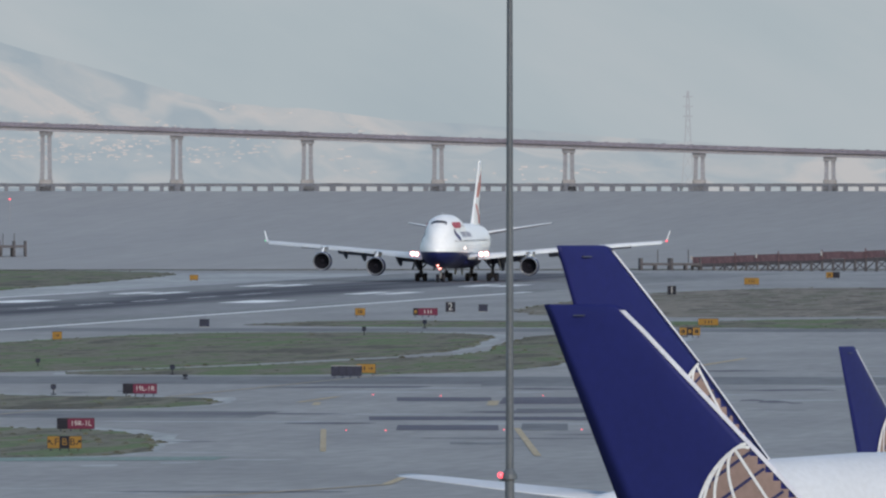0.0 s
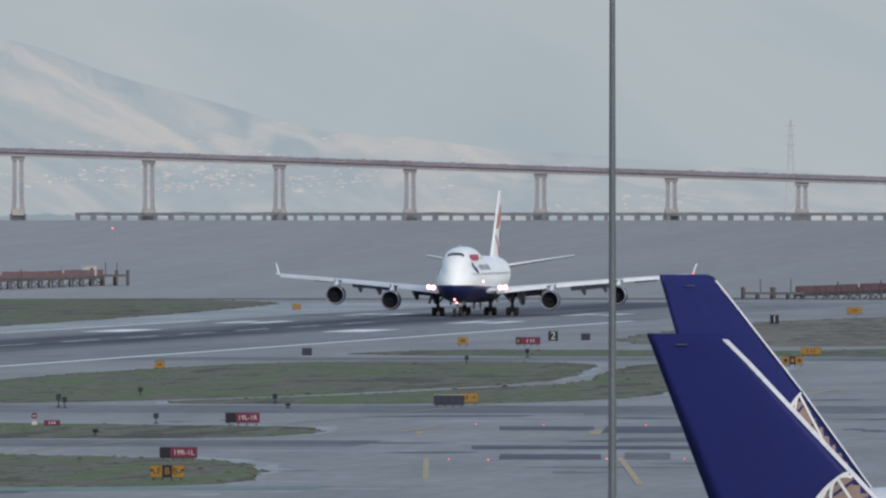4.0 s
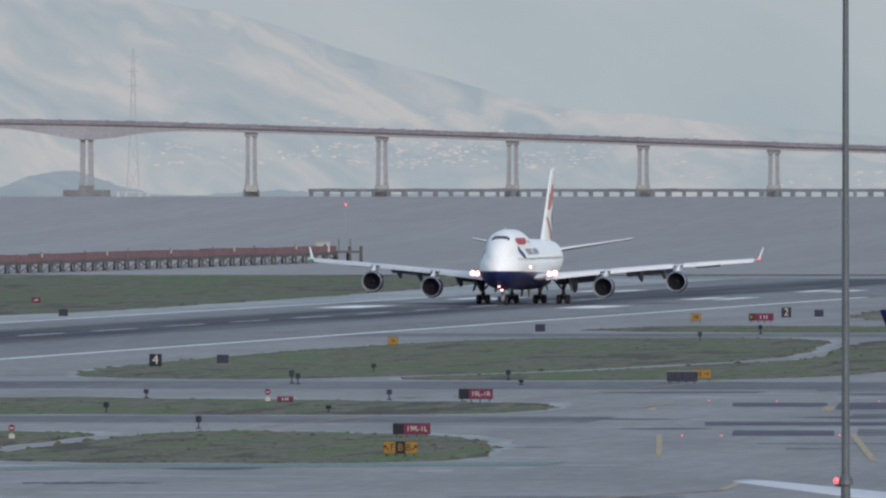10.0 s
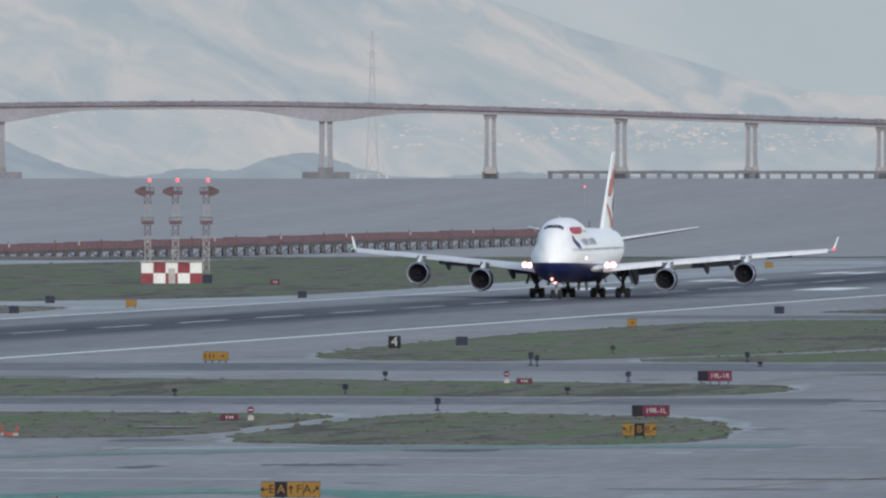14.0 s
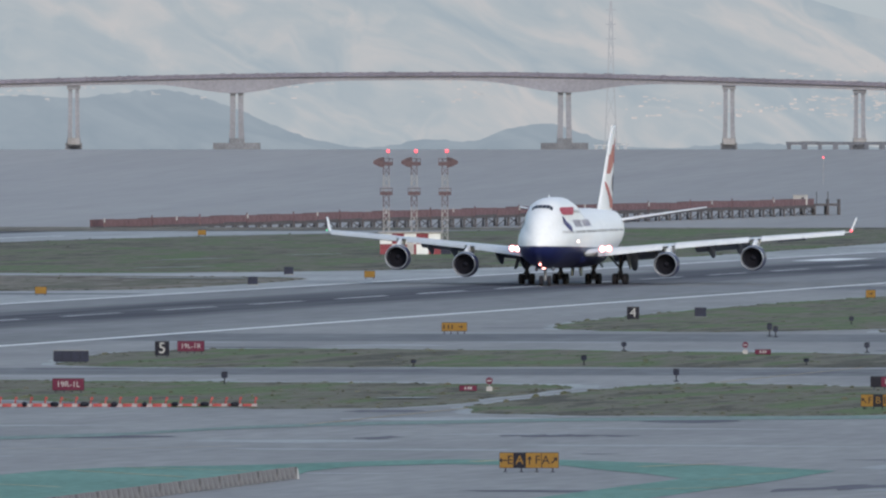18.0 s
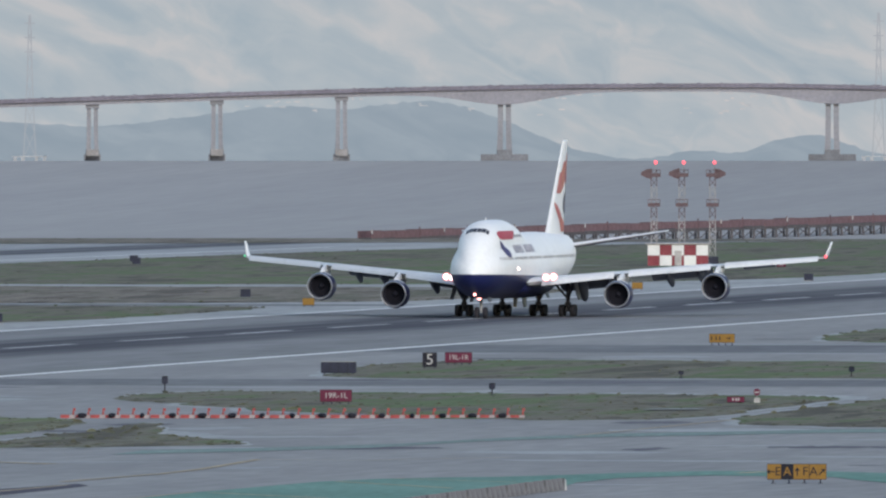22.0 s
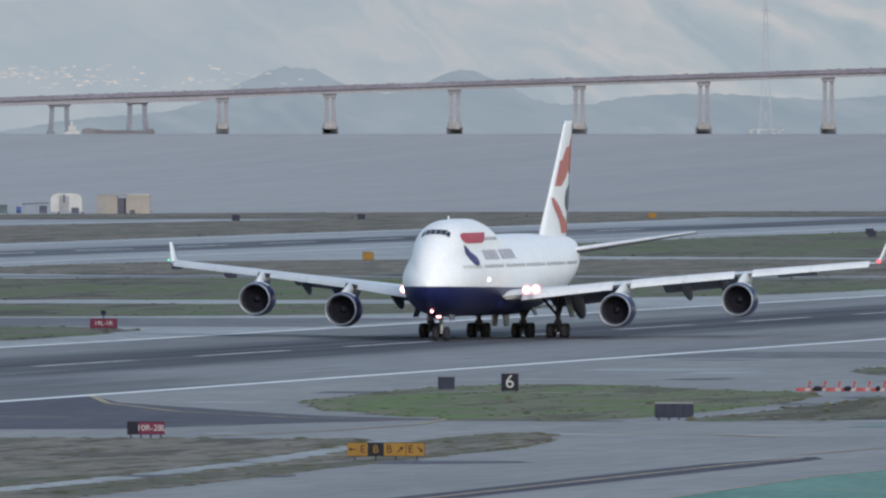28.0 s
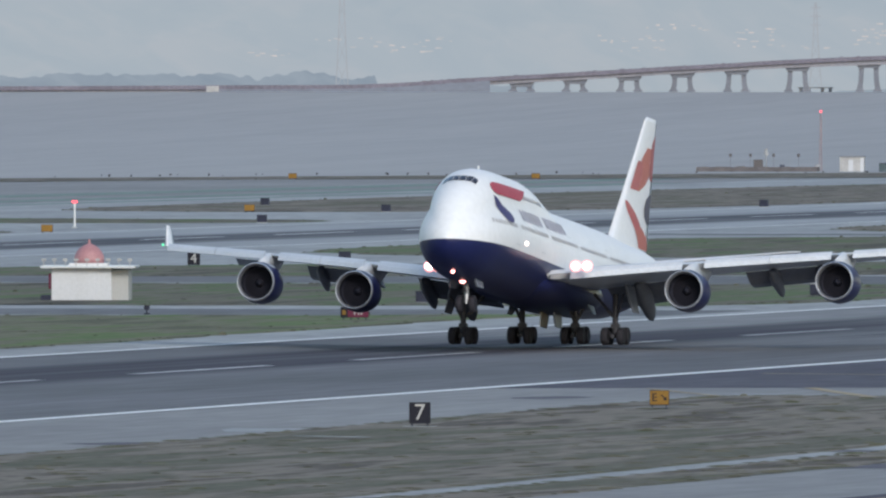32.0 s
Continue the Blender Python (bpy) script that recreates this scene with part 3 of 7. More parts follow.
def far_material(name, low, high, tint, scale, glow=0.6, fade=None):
    """Far ridges, trees and houses behind miles of air: a plain backdrop with haze painted in and given off as glow."""
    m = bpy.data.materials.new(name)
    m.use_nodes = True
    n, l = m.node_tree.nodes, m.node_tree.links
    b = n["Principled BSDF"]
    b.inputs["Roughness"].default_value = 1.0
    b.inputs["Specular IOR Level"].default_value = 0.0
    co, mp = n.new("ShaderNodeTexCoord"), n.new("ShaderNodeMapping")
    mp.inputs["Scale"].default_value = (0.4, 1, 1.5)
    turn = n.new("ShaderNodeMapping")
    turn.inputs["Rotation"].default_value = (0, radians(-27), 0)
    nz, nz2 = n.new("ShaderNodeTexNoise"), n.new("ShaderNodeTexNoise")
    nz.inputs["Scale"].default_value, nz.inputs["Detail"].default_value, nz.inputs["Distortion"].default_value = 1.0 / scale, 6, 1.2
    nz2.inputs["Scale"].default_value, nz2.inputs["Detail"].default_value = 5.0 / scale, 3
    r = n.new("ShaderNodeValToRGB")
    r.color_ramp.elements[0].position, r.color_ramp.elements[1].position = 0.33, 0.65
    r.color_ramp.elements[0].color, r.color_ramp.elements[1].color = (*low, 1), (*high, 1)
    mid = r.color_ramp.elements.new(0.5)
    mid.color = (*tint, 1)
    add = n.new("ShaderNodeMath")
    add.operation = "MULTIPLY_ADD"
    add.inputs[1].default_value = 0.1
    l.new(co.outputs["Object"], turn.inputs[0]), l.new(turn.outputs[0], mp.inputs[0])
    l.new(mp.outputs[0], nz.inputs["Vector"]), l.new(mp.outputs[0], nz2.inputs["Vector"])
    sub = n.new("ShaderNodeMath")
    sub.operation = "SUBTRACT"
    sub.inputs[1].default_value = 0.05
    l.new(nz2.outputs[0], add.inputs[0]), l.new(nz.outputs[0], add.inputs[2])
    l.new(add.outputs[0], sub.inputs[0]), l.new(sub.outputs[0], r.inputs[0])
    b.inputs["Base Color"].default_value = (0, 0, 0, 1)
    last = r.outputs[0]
    # Extra haze mixed into the colour towards one side.
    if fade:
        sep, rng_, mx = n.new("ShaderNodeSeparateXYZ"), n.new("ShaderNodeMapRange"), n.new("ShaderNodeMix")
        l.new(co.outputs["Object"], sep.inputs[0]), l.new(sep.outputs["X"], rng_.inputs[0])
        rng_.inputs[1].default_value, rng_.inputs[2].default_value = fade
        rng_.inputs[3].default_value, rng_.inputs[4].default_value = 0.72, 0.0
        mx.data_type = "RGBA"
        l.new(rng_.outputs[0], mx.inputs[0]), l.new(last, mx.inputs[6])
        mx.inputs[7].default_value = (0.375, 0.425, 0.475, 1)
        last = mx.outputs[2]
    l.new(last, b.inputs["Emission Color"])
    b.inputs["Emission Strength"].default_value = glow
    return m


M_HUT0 = material("dull_white_cabin_paint", (0.45, 0.44, 0.44), 0.7, vary=0.2, scale=2)
bridge(), trestle(), causeway()
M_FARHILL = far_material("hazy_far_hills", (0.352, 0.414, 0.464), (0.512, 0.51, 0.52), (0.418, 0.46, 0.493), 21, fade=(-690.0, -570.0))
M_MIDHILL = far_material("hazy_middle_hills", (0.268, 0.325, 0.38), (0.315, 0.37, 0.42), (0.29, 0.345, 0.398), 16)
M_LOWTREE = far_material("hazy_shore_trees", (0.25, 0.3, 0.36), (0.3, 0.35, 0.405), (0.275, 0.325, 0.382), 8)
M_TOWN = far_material("hazy_far_houses", (0.44, 0.455, 0.475), (0.63, 0.565, 0.55), (0.5, 0.49, 0.495), 3)


def bump(u, c, w, h):
    return h * math.exp(-((u - c) / w) ** 2)


def ridge(name, top, d, mat, label, u0, u1, step, depth, rough, rows=14):
    bm = bmesh.new()
    rings = []
    us = np.arange(u0, u1, step)
    for k in range(rows + 1):
        f = k / rows
        row = []
        for u in us:
            v = 276 + (top(u) - 276) * f
            wob = noise.noise((u * 0.006, f * 3, 3)) + 0.5 * noise.noise((u * 0.02, f * 8, 7))
            row.append(afar(u, v + (rough * wob if f == 1 else 0), d + depth * f + depth * 0.35 * wob))
        rings.append(row)
    loft(bm, rings, close=False, caps=False)
    return single(name, bm, mat, label, "hills", kind="structure", smooth=True)


def far_top(u):
    base = spline(u, [(-3700, 60), (-2400, 50), (-1500, 20), (-700, -60), (0, -150), (700, -170), (1300, -70), (1560, 5), (1900, 98), (2350, 143), (2613, 166), (3000, 190), (3500, 205)])
    return base


def mid_top(u):
    return 266 - bump(u, 120, 330, 92) - bump(u, 430, 170, 62) - bump(u, 1040, 110, 46) - bump(u, 850, 60, 18) - bump(u, -480, 300, 70) - bump(u, -1165, 175, 119) - bump(u, -860, 115, 94) - bump(u, -1500, 160, 30) - bump(u, 1500, 300, 10) - 5 * abs(noise.noise((u * 0.035, 9, 0))) - 4 * max(0, noise.noise((u * 0.12, 5, 0)))


def tree_top(u):
    f = 1 if u < -2580 else 0.25
    return 258 - f * (26 + 14 * noise.noise((u * 0.012, 4, 0)) + 8 * noise.noise((u * 0.06, 1, 0)))


# A glowing sheet behind the hills stands for the pale sky.
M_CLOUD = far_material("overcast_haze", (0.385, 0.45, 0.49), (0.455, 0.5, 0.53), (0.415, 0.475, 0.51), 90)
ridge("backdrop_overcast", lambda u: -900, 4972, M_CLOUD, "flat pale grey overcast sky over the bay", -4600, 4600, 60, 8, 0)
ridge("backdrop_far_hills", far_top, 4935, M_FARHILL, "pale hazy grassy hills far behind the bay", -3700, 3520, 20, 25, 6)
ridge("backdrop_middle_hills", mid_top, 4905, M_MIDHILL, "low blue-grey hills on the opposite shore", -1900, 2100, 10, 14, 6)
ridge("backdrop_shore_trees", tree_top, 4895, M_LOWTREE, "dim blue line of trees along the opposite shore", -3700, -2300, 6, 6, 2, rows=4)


def town():
    """Specks of far houses at the foot of the hills, glowing with the haze before them."""
    rng = random.Random(11)
    bm = bmesh.new()
    for c, w, v0, v1, k in ((1650, 420, 112, 205, 38), (1480, 300, 150, 215, 14), (1000, 500, 135, 175, 12), (1800, 280, 150, 215, 22), (-1520, 330, 140, 182, 26), (-1900, 350, 145, 188, 10), (-2650, 350, 165, 195, 6), (2300, 400, 220, 245, 6), (400, 300, 155, 180, 5)):
        for _ in range(k):
            uc, vc = rng.gauss(c, w * 0.5), rng.uniform(v0, v1)
            for _ in range(rng.randint(2, 9)):
                p = afar(uc + rng.gauss(0, 26), vc + rng.gauss(0, 3.5), 4898)
                wide, h = rng.uniform(0.15, 0.75), rng.uniform(0.07, 0.22)
                box(bm, p.x - wide, p.y - 0.2, p.z - h, p.x + wide, p.y + 0.2, p.z + h)
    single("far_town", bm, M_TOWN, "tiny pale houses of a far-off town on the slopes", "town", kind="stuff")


town()

# ---------------------------------------------------------------- foreground: mast and parked airliners
def mast():
    p = afar(902 + 1530.7, 169, 600)
    m = thing("light_mast", "tall tapered grey steel mast with a red lamp", "mast", pose(p.x, p.y, 0))
    part("lower_shaft", tube(bmesh.new(), (0, 0, 0), (0, 0, 12.6), 0.17, 0.13, 12), M_POLE, m)
    bm = bmesh.new()
    lathe(bm, [(12.55, 0.02), (12.55, 0.21), (12.68, 0.2), (12.86, 0.1), (12.9, 0.02)], "Z", 12)
    part("collar", bm, M_POLE, m, "conical collar")
    part("upper_shaft", tube(bmesh.new(), (0, 0, 12.8), (0, 0, 34), 0.112, 0.06, 12), M_POLE, m)
    bm = bmesh.new()
    box(bm, -0.28, -0.05, 12.5, -0.1, 0.05, 12.58)
    br = part("bracket", bm, M_POLE, m)
    bm = bmesh.new()
    bmesh.ops.create_uvsphere(bm, u_segments=12, v_segments=8, radius=0.09)
    part("red_lamp", bm, M_REDLAMP, br, "glowing red obstruction lamp", at=pose(-0.25, -0.02, 12.66))


def foil(le, chord, x, z, thick, vertical=False, n=10):
    """One closed wing section, leading edge first, at span x."""
    pts = []
    for k in range(2 * n):
        f = k / n if k < n else 2 - k / n
        t = thick * chord * 2.6 * (0.2969 * math.sqrt(f) - 0.126 * f - 0.3516 * f * f + 0.2843 * f ** 3 - 0.1036 * f ** 4) * (1 if k < n else -0.8)
        pts.append((t, le + f * chord, z) if vertical else (x, le + f * chord, z + t))
    return [Vector(p) for p in pts]


M_LEDGE = material("pale_leading_edge_metal", (0.6, 0.6, 0.66), 0.5, vary=0.1, scale=2, spec=0.3)
M_PARKW = material("dull_white_aircraft_paint", (0.56, 0.58, 0.62), 0.5, vary=0.06, scale=3, spec=0.3)


def parked_airliner(name, at, label, scale=1.0, drop=0.0, tip=-1.2, strip_=0.28, span=1.0, globe=(-7.55, 7.5, 3.5)):
    """A twin-engined airliner in white with a blue fin and a gold globe; nose along -y, origin on the ground under the fin tip."""
    a = thing(name, label, "airplane", at, "parked airliners")
    S = scale
    def rings(tab):
        out = []
        for y, zc, r in tab:
            out.append([Vector((r * math.cos(2 * math.pi * i / 28) * S, y * S, (zc + r * math.sin(2 * math.pi * i / 28)) * S - drop)) for i in range(28)])
        return out
    part("fuselage", loft(bmesh.new(), rings([(-54, 5.9, 0.1), (-53, 6.0, 1.0), (-51, 6.2, 1.8), (-48, 6.5, 2.4), (-45, 6.7, 2.7), (-18, 6.7, 2.7), (-13, 6.95, 2.45), (-8, 7.2, 2.0), (-4, 7.35, 1.35), (-0.5, 7.45, 0.65), (1.2, 7.5, 0.15)])), M_PARKW, a, "white fuselage", smooth=True)
    # fin: sections from root to tip
    fin = [foil((y0) * S, (y1 - y0) * S, 0, z * S, t, True) for z, y0, y1, t in ((4.6, -12.1, -2.6, 0.11), (7.0, -9.7, -1.65, 0.11), (8.7, -8.0, -1.0, 0.10), (11.5, -5.2, 0.12, 0.10), (15.0, tip - 0.5, 1.52, 0.09), (15.42, tip, 1.7, 0.08), (15.5, tip + 0.3, 1.7, 0.03))]
    f = part("fin", loft(bmesh.new(), fin), M_UBLUE, a, "royal blue tail fin", smooth=True)
    for side in (-1, 1):
        bm = bmesh.new()
        rows = []
        for z in np.linspace(5.0, 15.3, 14):
            le, te = (np.interp(z, [4.6, 7.0, 8.7, 11.5, 15.0, 15.42], v) for v in ((-12.1, -9.7, -8.0, -5.2, tip - 0.5, tip), (-2.6, -1.65, -1.0, 0.12, 1.52, 1.7)))
            row = []
            for k in range(5):
                q = (k / 4) ** 2 * strip_ / (te - le)
                t = np.interp(z, [4.6, 8.7, 15.0], [0.11, 0.1, 0.09]) * (te - le) * 2.6 * (0.2969 * math.sqrt(q) - 0.126 * q - 0.3516 * q * q)
                row.append(bm.verts.new((side * (t * (1 if side > 0 else 0.8) + 0.012) * S, (le + q * (te - le) - 0.012) * S, z * S)))
            rows.append(row)
        for p, q in zip(rows, rows[1:]):
            for k in range(4):
                bm.faces.new((p[k], p[k + 1], q[k + 1], q[k]))
        part("leading_edge", bm, M_LEDGE, f, "pale grey leading edge strip", smooth=True)
    part("fin_mark", box(bmesh.new(), -0.15 * S, 0.15 * S, 15.1 * S, 0.15 * S, 0.55 * S, 15.13 * S), M_POLE, f, "thin pale mark")
    # globe: a gold disc with white meridians on both sides of the fin root
    for side in (-1, 1):
        bm = bmesh.new()
        C, R = Vector((0, globe[0] * S, globe[1] * S)), globe[2] * S
        def at_fin(p):
            z = p.z / S
            le, te = spline(z, [(7, -9.7), (8.7, -8.0), (11.5, -5.2), (15, -1.7)]), spline(z, [(7, -1.65), (8.7, -1.0), (11.5, 0.12), (15, 1.52)])
            q = min(max((p.y / S - le) / (te - le), 0.001), 0.999)
            t = 0.105 * (te - le) * 2.6 * (0.2969 * math.sqrt(q) - 0.126 * q - 0.3516 * q * q + 0.2843 * q ** 3 - 0.1036 * q ** 4)
            return Vector((side * (t * (1 if side > 0 else 0.8) + 0.02) * S, p.y, p.z)), 0.02 < q
        grid = {}
        for i in range(25):
            for j in range(25):
                p = C + Vector((0, (i / 12 - 1) * R, (j / 12 - 1) * R))
                q, ok = at_fin(p)
                if (p - C).length <= R * 1.02 and p.z > 6.9 * S and ok:
                    grid[i, j] = bm.verts.new(q)
        for (i, j) in list(grid):
            k = [(i, j), (i + 1, j), (i + 1, j + 1), (i, j + 1)]
            if all(c in grid for c in k):
                bm.faces.new([grid[c] for c in k])
        g = part("globe", bm, M_GOLD, f, "gold globe emblem with pale lines")
        for lon in (0, 1):
            for k in range(-4, 5):
                bm = bmesh.new()
                prev = None
                for s in range(33):
                    th_ = math.pi * (s / 32 - 0.5)
                    if lon == 0:
                        p = Vector((0, R * math.sin(k * 0.36) * math.cos(th_), R * math.sin(th_)))
                    else:
                        p = Vector((0, R * math.cos(k * 0.36) * math.sin(th_), R * math.sin(k * 0.36)))
                    p = C + Matrix.Rotation(radians(-35), 3, "X") @ p
                    q, ok = at_fin(p)
                    cur = q + Vector((side * (0.02 + 0.012 * (1 - lon)), 0, 0)) if p.z > 7.0 * S and ok else None
                    if cur is not None and prev is not None:
                        d = (cur - prev).normalized().cross(Vector((1, 0, 0))) * (0.055 if lon == 0 else 0.055)
                        bm.faces.new([bm.verts.new(c) for c in (prev - d, cur - d, cur + d, prev + d)])
                    prev = cur
                if bm.faces:
                    part("globe_parallel" if lon else "globe_meridian", bm, M_NAVY if lon else M_OFFWHT, g, "navy parallel" if lon else "pale meridian")
                else:
                    bm.free()
    for side in (-1, 1):
        for y in (-14.5, -30.0, -43.0):
            bm = bmesh.new()
            for e0, e1 in (((-0.55, 0.12), (0.55, 0.12)), ((0.55, 0.12), (0.55, 0.8)), ((0.55, 0.8), (-0.55, 0.8)), ((-0.55, 0.8), (-0.55, 0.12))):
                rr = 2.46 if y > -16 else 2.72
                zc_ = 6.93 if y > -16 else 6.7
                p, q = [Vector((side * rr * math.cos(a_) * S, (y + e) * S, (zc_ + rr * math.sin(a_)) * S - drop)) for e, a_ in (e0, e1)]
                tube(bm, p, q, 0.03, n=4)
            part("door_seam", bm, M_GREYW, a)
    part("roof_antenna", box(bmesh.new(), -0.05, -24.5 * S, 9.35 * S - drop, 0.05, -23.8 * S, 9.75 * S - drop), M_GREYW, a)
    for side in (-1, 1):
        tab = [(x * span, le * span - 1.2 * (1 - span), c * span, z) for x, le, c, z in ((0.8, -7.0, 5.8, 7.8), (4.0, -3.8, 4.5, 8.1), (9.3, 1.4, 2.5, 8.65), (9.7, 2.2, 1.5, 8.7))]
        part("stabiliser", loft(bmesh.new(), [foil(le * S, c * S, side * x * S, z * S - drop, 0.1) for x, le, c, z in tab]), M_PARKW, a, "white tailplane", smooth=True)
        tab = ((2.0, -36, 9.5, 4.0), (8.0, -30.5, 6.2, 4.6), (23.5, -18.5, 2.2, 6.0))
        part("wing", loft(bmesh.new(), [foil(le * S, c * S, side * x * S, z * S - drop, 0.11) for x, le, c, z in tab]), M_GREYW, a, smooth=True)
        bm = lathe(bmesh.new(), [(-36.5, 0.6), (-36.4, 1.2), (-35, 1.35), (-33, 1.2), (-31.5, 0.7)], "Y", 20, (side * 7.9 * S, 0, 2.4))
        part("engine", bm, M_NAVY, a, smooth=True)
        bm = tube(bmesh.new(), (side * 4.6, -26.5 * S, 0.55), (side * 4.6, -26.5 * S, 4.2 * S), 0.16)
        for dy in (-0.7, 0.7):
            for dx in (-0.5, 0.5):
                tube(bm, (side * 4.6 + dx - 0.18, -26.5 * S + dy, 0.55), (side * 4.6 + dx + 0.18, -26.5 * S + dy, 0.55), 0.55, n=16)
        part("main_gear", bm, M_TYRE, a)
    bm = tube(bmesh.new(), (0, -46.5 * S, 0.5), (0, -46.5 * S, 4.0 * S), 0.12)
    for dx in (-0.3, 0.3):
        tube(bm, (dx - 0.14, -46.5 * S, 0.48), (dx + 0.14, -46.5 * S, 0.48), 0.48, n=16)
    part("nose_gear", bm, M_TYRE, a)
    return a


mast()
pA = afar(1043 + 1530.7, 169, 800)
parked_airliner("parked_airliner", pose(pA.x, pA.y, 0, 0, 0, 76), "white airliner with a royal blue fin and gold globe, parked", 1.02, 1.45, strip_=0.2)
pB = afar(1048 + 1530.7, 169, 860)
parked_airliner("parked_airliner", pose(pB.x, pB.y, 0, 0, 0, 140), "larger white airliner with a royal blue fin, parked behind another", 1.14, 1.3, -0.9, strip_=0.15, span=0.74, globe=(-7.0, 8.4, 3.6))
pC = afar(1507 + 1530.7, 169, 1000)
parked_airliner("parked_airliner", pose(pC.x, pC.y, 0, 0, 0, 159), "smaller airliner with a royal blue fin, parked beyond another", 0.8, 0.0, -0.5, strip_=0.2, globe=(-6.9, 8.5, 3.9))

# ---------------------------------------------------------------- the departing jumbo
ST0 = 31.6                       # station of the wing gear behind the nose; local y = station - ST0, nose along -y
HULL_NOSE = [  # station, main lobe: centre height, half width, half height; upper lobe: the same
    (0.0, 4.62, 0.06, 0.06, 4.62, 0.05, 0.05), (0.25, 4.63, 0.72, 0.7, 4.65, 0.4, 0.4), (0.8, 4.68, 1.35, 1.28, 5.15, 0.92, 1.0),
    (1.8, 4.78, 2.05, 1.92, 5.95, 1.35, 1.62), (3.0, 4.92, 2.5, 2.42, 6.62, 1.7, 1.83), (4.2, 5.02, 2.8, 2.76, 7.15, 1.95, 1.95),
    (5.4, 5.1, 2.97, 2.96, 7.57, 2.12, 2.06), (6.6, 5.16, 3.08, 3.08, 7.82, 2.22, 2.14), (8.0, 5.2, 3.16, 3.15, 7.92, 2.28, 2.21),
    (10.0, 5.23, 3.2, 3.22, 7.95, 2.3, 2.25), (12.0, 5.25, 3.25, 3.25, 7.95, 2.34, 2.28)]
HULL_TAIL = [
    (18.0, 5.25, 3.25, 3.25, 7.95, 2.34, 2.26),
    (20.5, 5.25, 3.25, 3.25, 7.85, 2.3, 2.1), (23.0, 5.25, 3.25, 3.25, 7.6, 2.2, 1.85), (25.5, 5.25, 3.25, 3.25, 7.3, 2.15, 1.6),
    (28.0, 5.25, 3.25, 3.25, 7.1, 2.2, 1.62), (40.0, 5.27, 3.25, 3.2, 7.1, 2.2, 1.62), (45.0, 5.36, 3.24, 3.06, 7.1, 2.16, 1.6), (49.0, 5.5, 3.2, 2.9, 7.1, 2.1, 1.55),
    (53.0, 5.8, 3.0, 2.6, 7.0, 1.8, 1.5), (57.0, 6.15, 2.65, 2.3, 6.95, 1.5, 1.4), (61.0, 6.5, 2.1, 1.95, 7.0, 1.2, 1.2),
    (65.0, 6.85, 1.35, 1.55, 7.2, 0.8, 0.8), (68.5, 7.25, 0.6, 0.85, 7.4, 0.4, 0.5), (69.8, 7.4, 0.15, 0.3, 7.45, 0.1, 0.2)]
HULL = HULL_NOSE + HULL_TAIL


def hull_at(st):
    xs = [h[0] for h in HULL]
    st = min(max(st, 0.0), xs[-1])
    i = min(max(k for k in range(len(xs)) if xs[k] <= st), len(xs) - 2)
    t = (st - xs[i]) / (xs[i + 1] - xs[i])
    return [a + (b - a) * t for a, b in zip(HULL[i][1:], HULL[i + 1][1:])]


def hull_radius(st, ang, grow=0.0):
    """Point on the skin at a station, at an angle from the right-hand side upwards."""
    z1, a1, b1, z2, a2, b2 = hull_at(st)
    c, s = math.cos(ang), math.sin(ang)
    r1 = 1.0 / math.sqrt((c / a1) ** 2 + (s / b1) ** 2)
    h = z2 - z1
    A, B, C = (c / a2) ** 2 + (s / b2) ** 2, -2 * s * h / b2 ** 2, (h / b2) ** 2 - 1
    disc = B * B - 4 * A * C
    r2 = (-B + math.sqrt(disc)) / (2 * A) if disc > 0 else 0.0
    if r2 > 0:
        k = 6.0
        r = (r1 ** k + max(r2, 0.01) ** k) ** (1 / k)
        r = max(r1, r2) + 0.35 * (r - max(r1, r2))
    else:
        r = r1
    r += grow
    return Vector((r * c, st - ST0, z1 + r * s))


def skin_z(st, z, side, grow=0.015):
    """Point on the skin at a station and a height, on one side."""
    lo, hi = -math.pi / 2, math.pi / 2
    for _ in range(26):
        mid = (lo + hi) / 2
        if hull_radius(st, mid).z < z:
            lo = mid
        else:
            hi = mid
    p = hull_radius(st, lo, grow)
    return Vector((p.x * side, p.y, p.z))


def decal(name, parent, mat, side, sts, low, high, k=6, label="", grow=0.02):
    """A painted patch that follows the skin between two height curves."""
    bm = bmesh.new()
    rows = []
    for st in sts:
        z0, z1 = low(st), high(st)
        rows.append([bm.verts.new(skin_z(st, z0 + (z1 - z0) * j / k, side, grow)) for j in range(k + 1)])
    for a, b in zip(rows, rows[1:]):
        for j in range(k):
            bm.faces.new((a[j], a[j + 1], b[j + 1], b[j]))
    return part(name, bm, mat, parent, label, smooth=True)


WING = [(0.0, 17.6, 17.6, 3.55, 0.13), (3.0, 20.2, 15.6, 3.7, 0.125), (7.0, 23.8, 12.6, 4.12, 0.115), (11.7, 28.2, 9.9, 4.62, 0.105), (20.8, 36.0, 7.2, 5.45, 0.095), (27.0, 41.2, 5.3, 5.96, 0.09), (30.65, 44.25, 4.05, 6.26, 0.085)]


def wing_at(x):
    return [spline(x, [(w[0], w[k]) for w in WING]) for k in (1, 2, 3)]


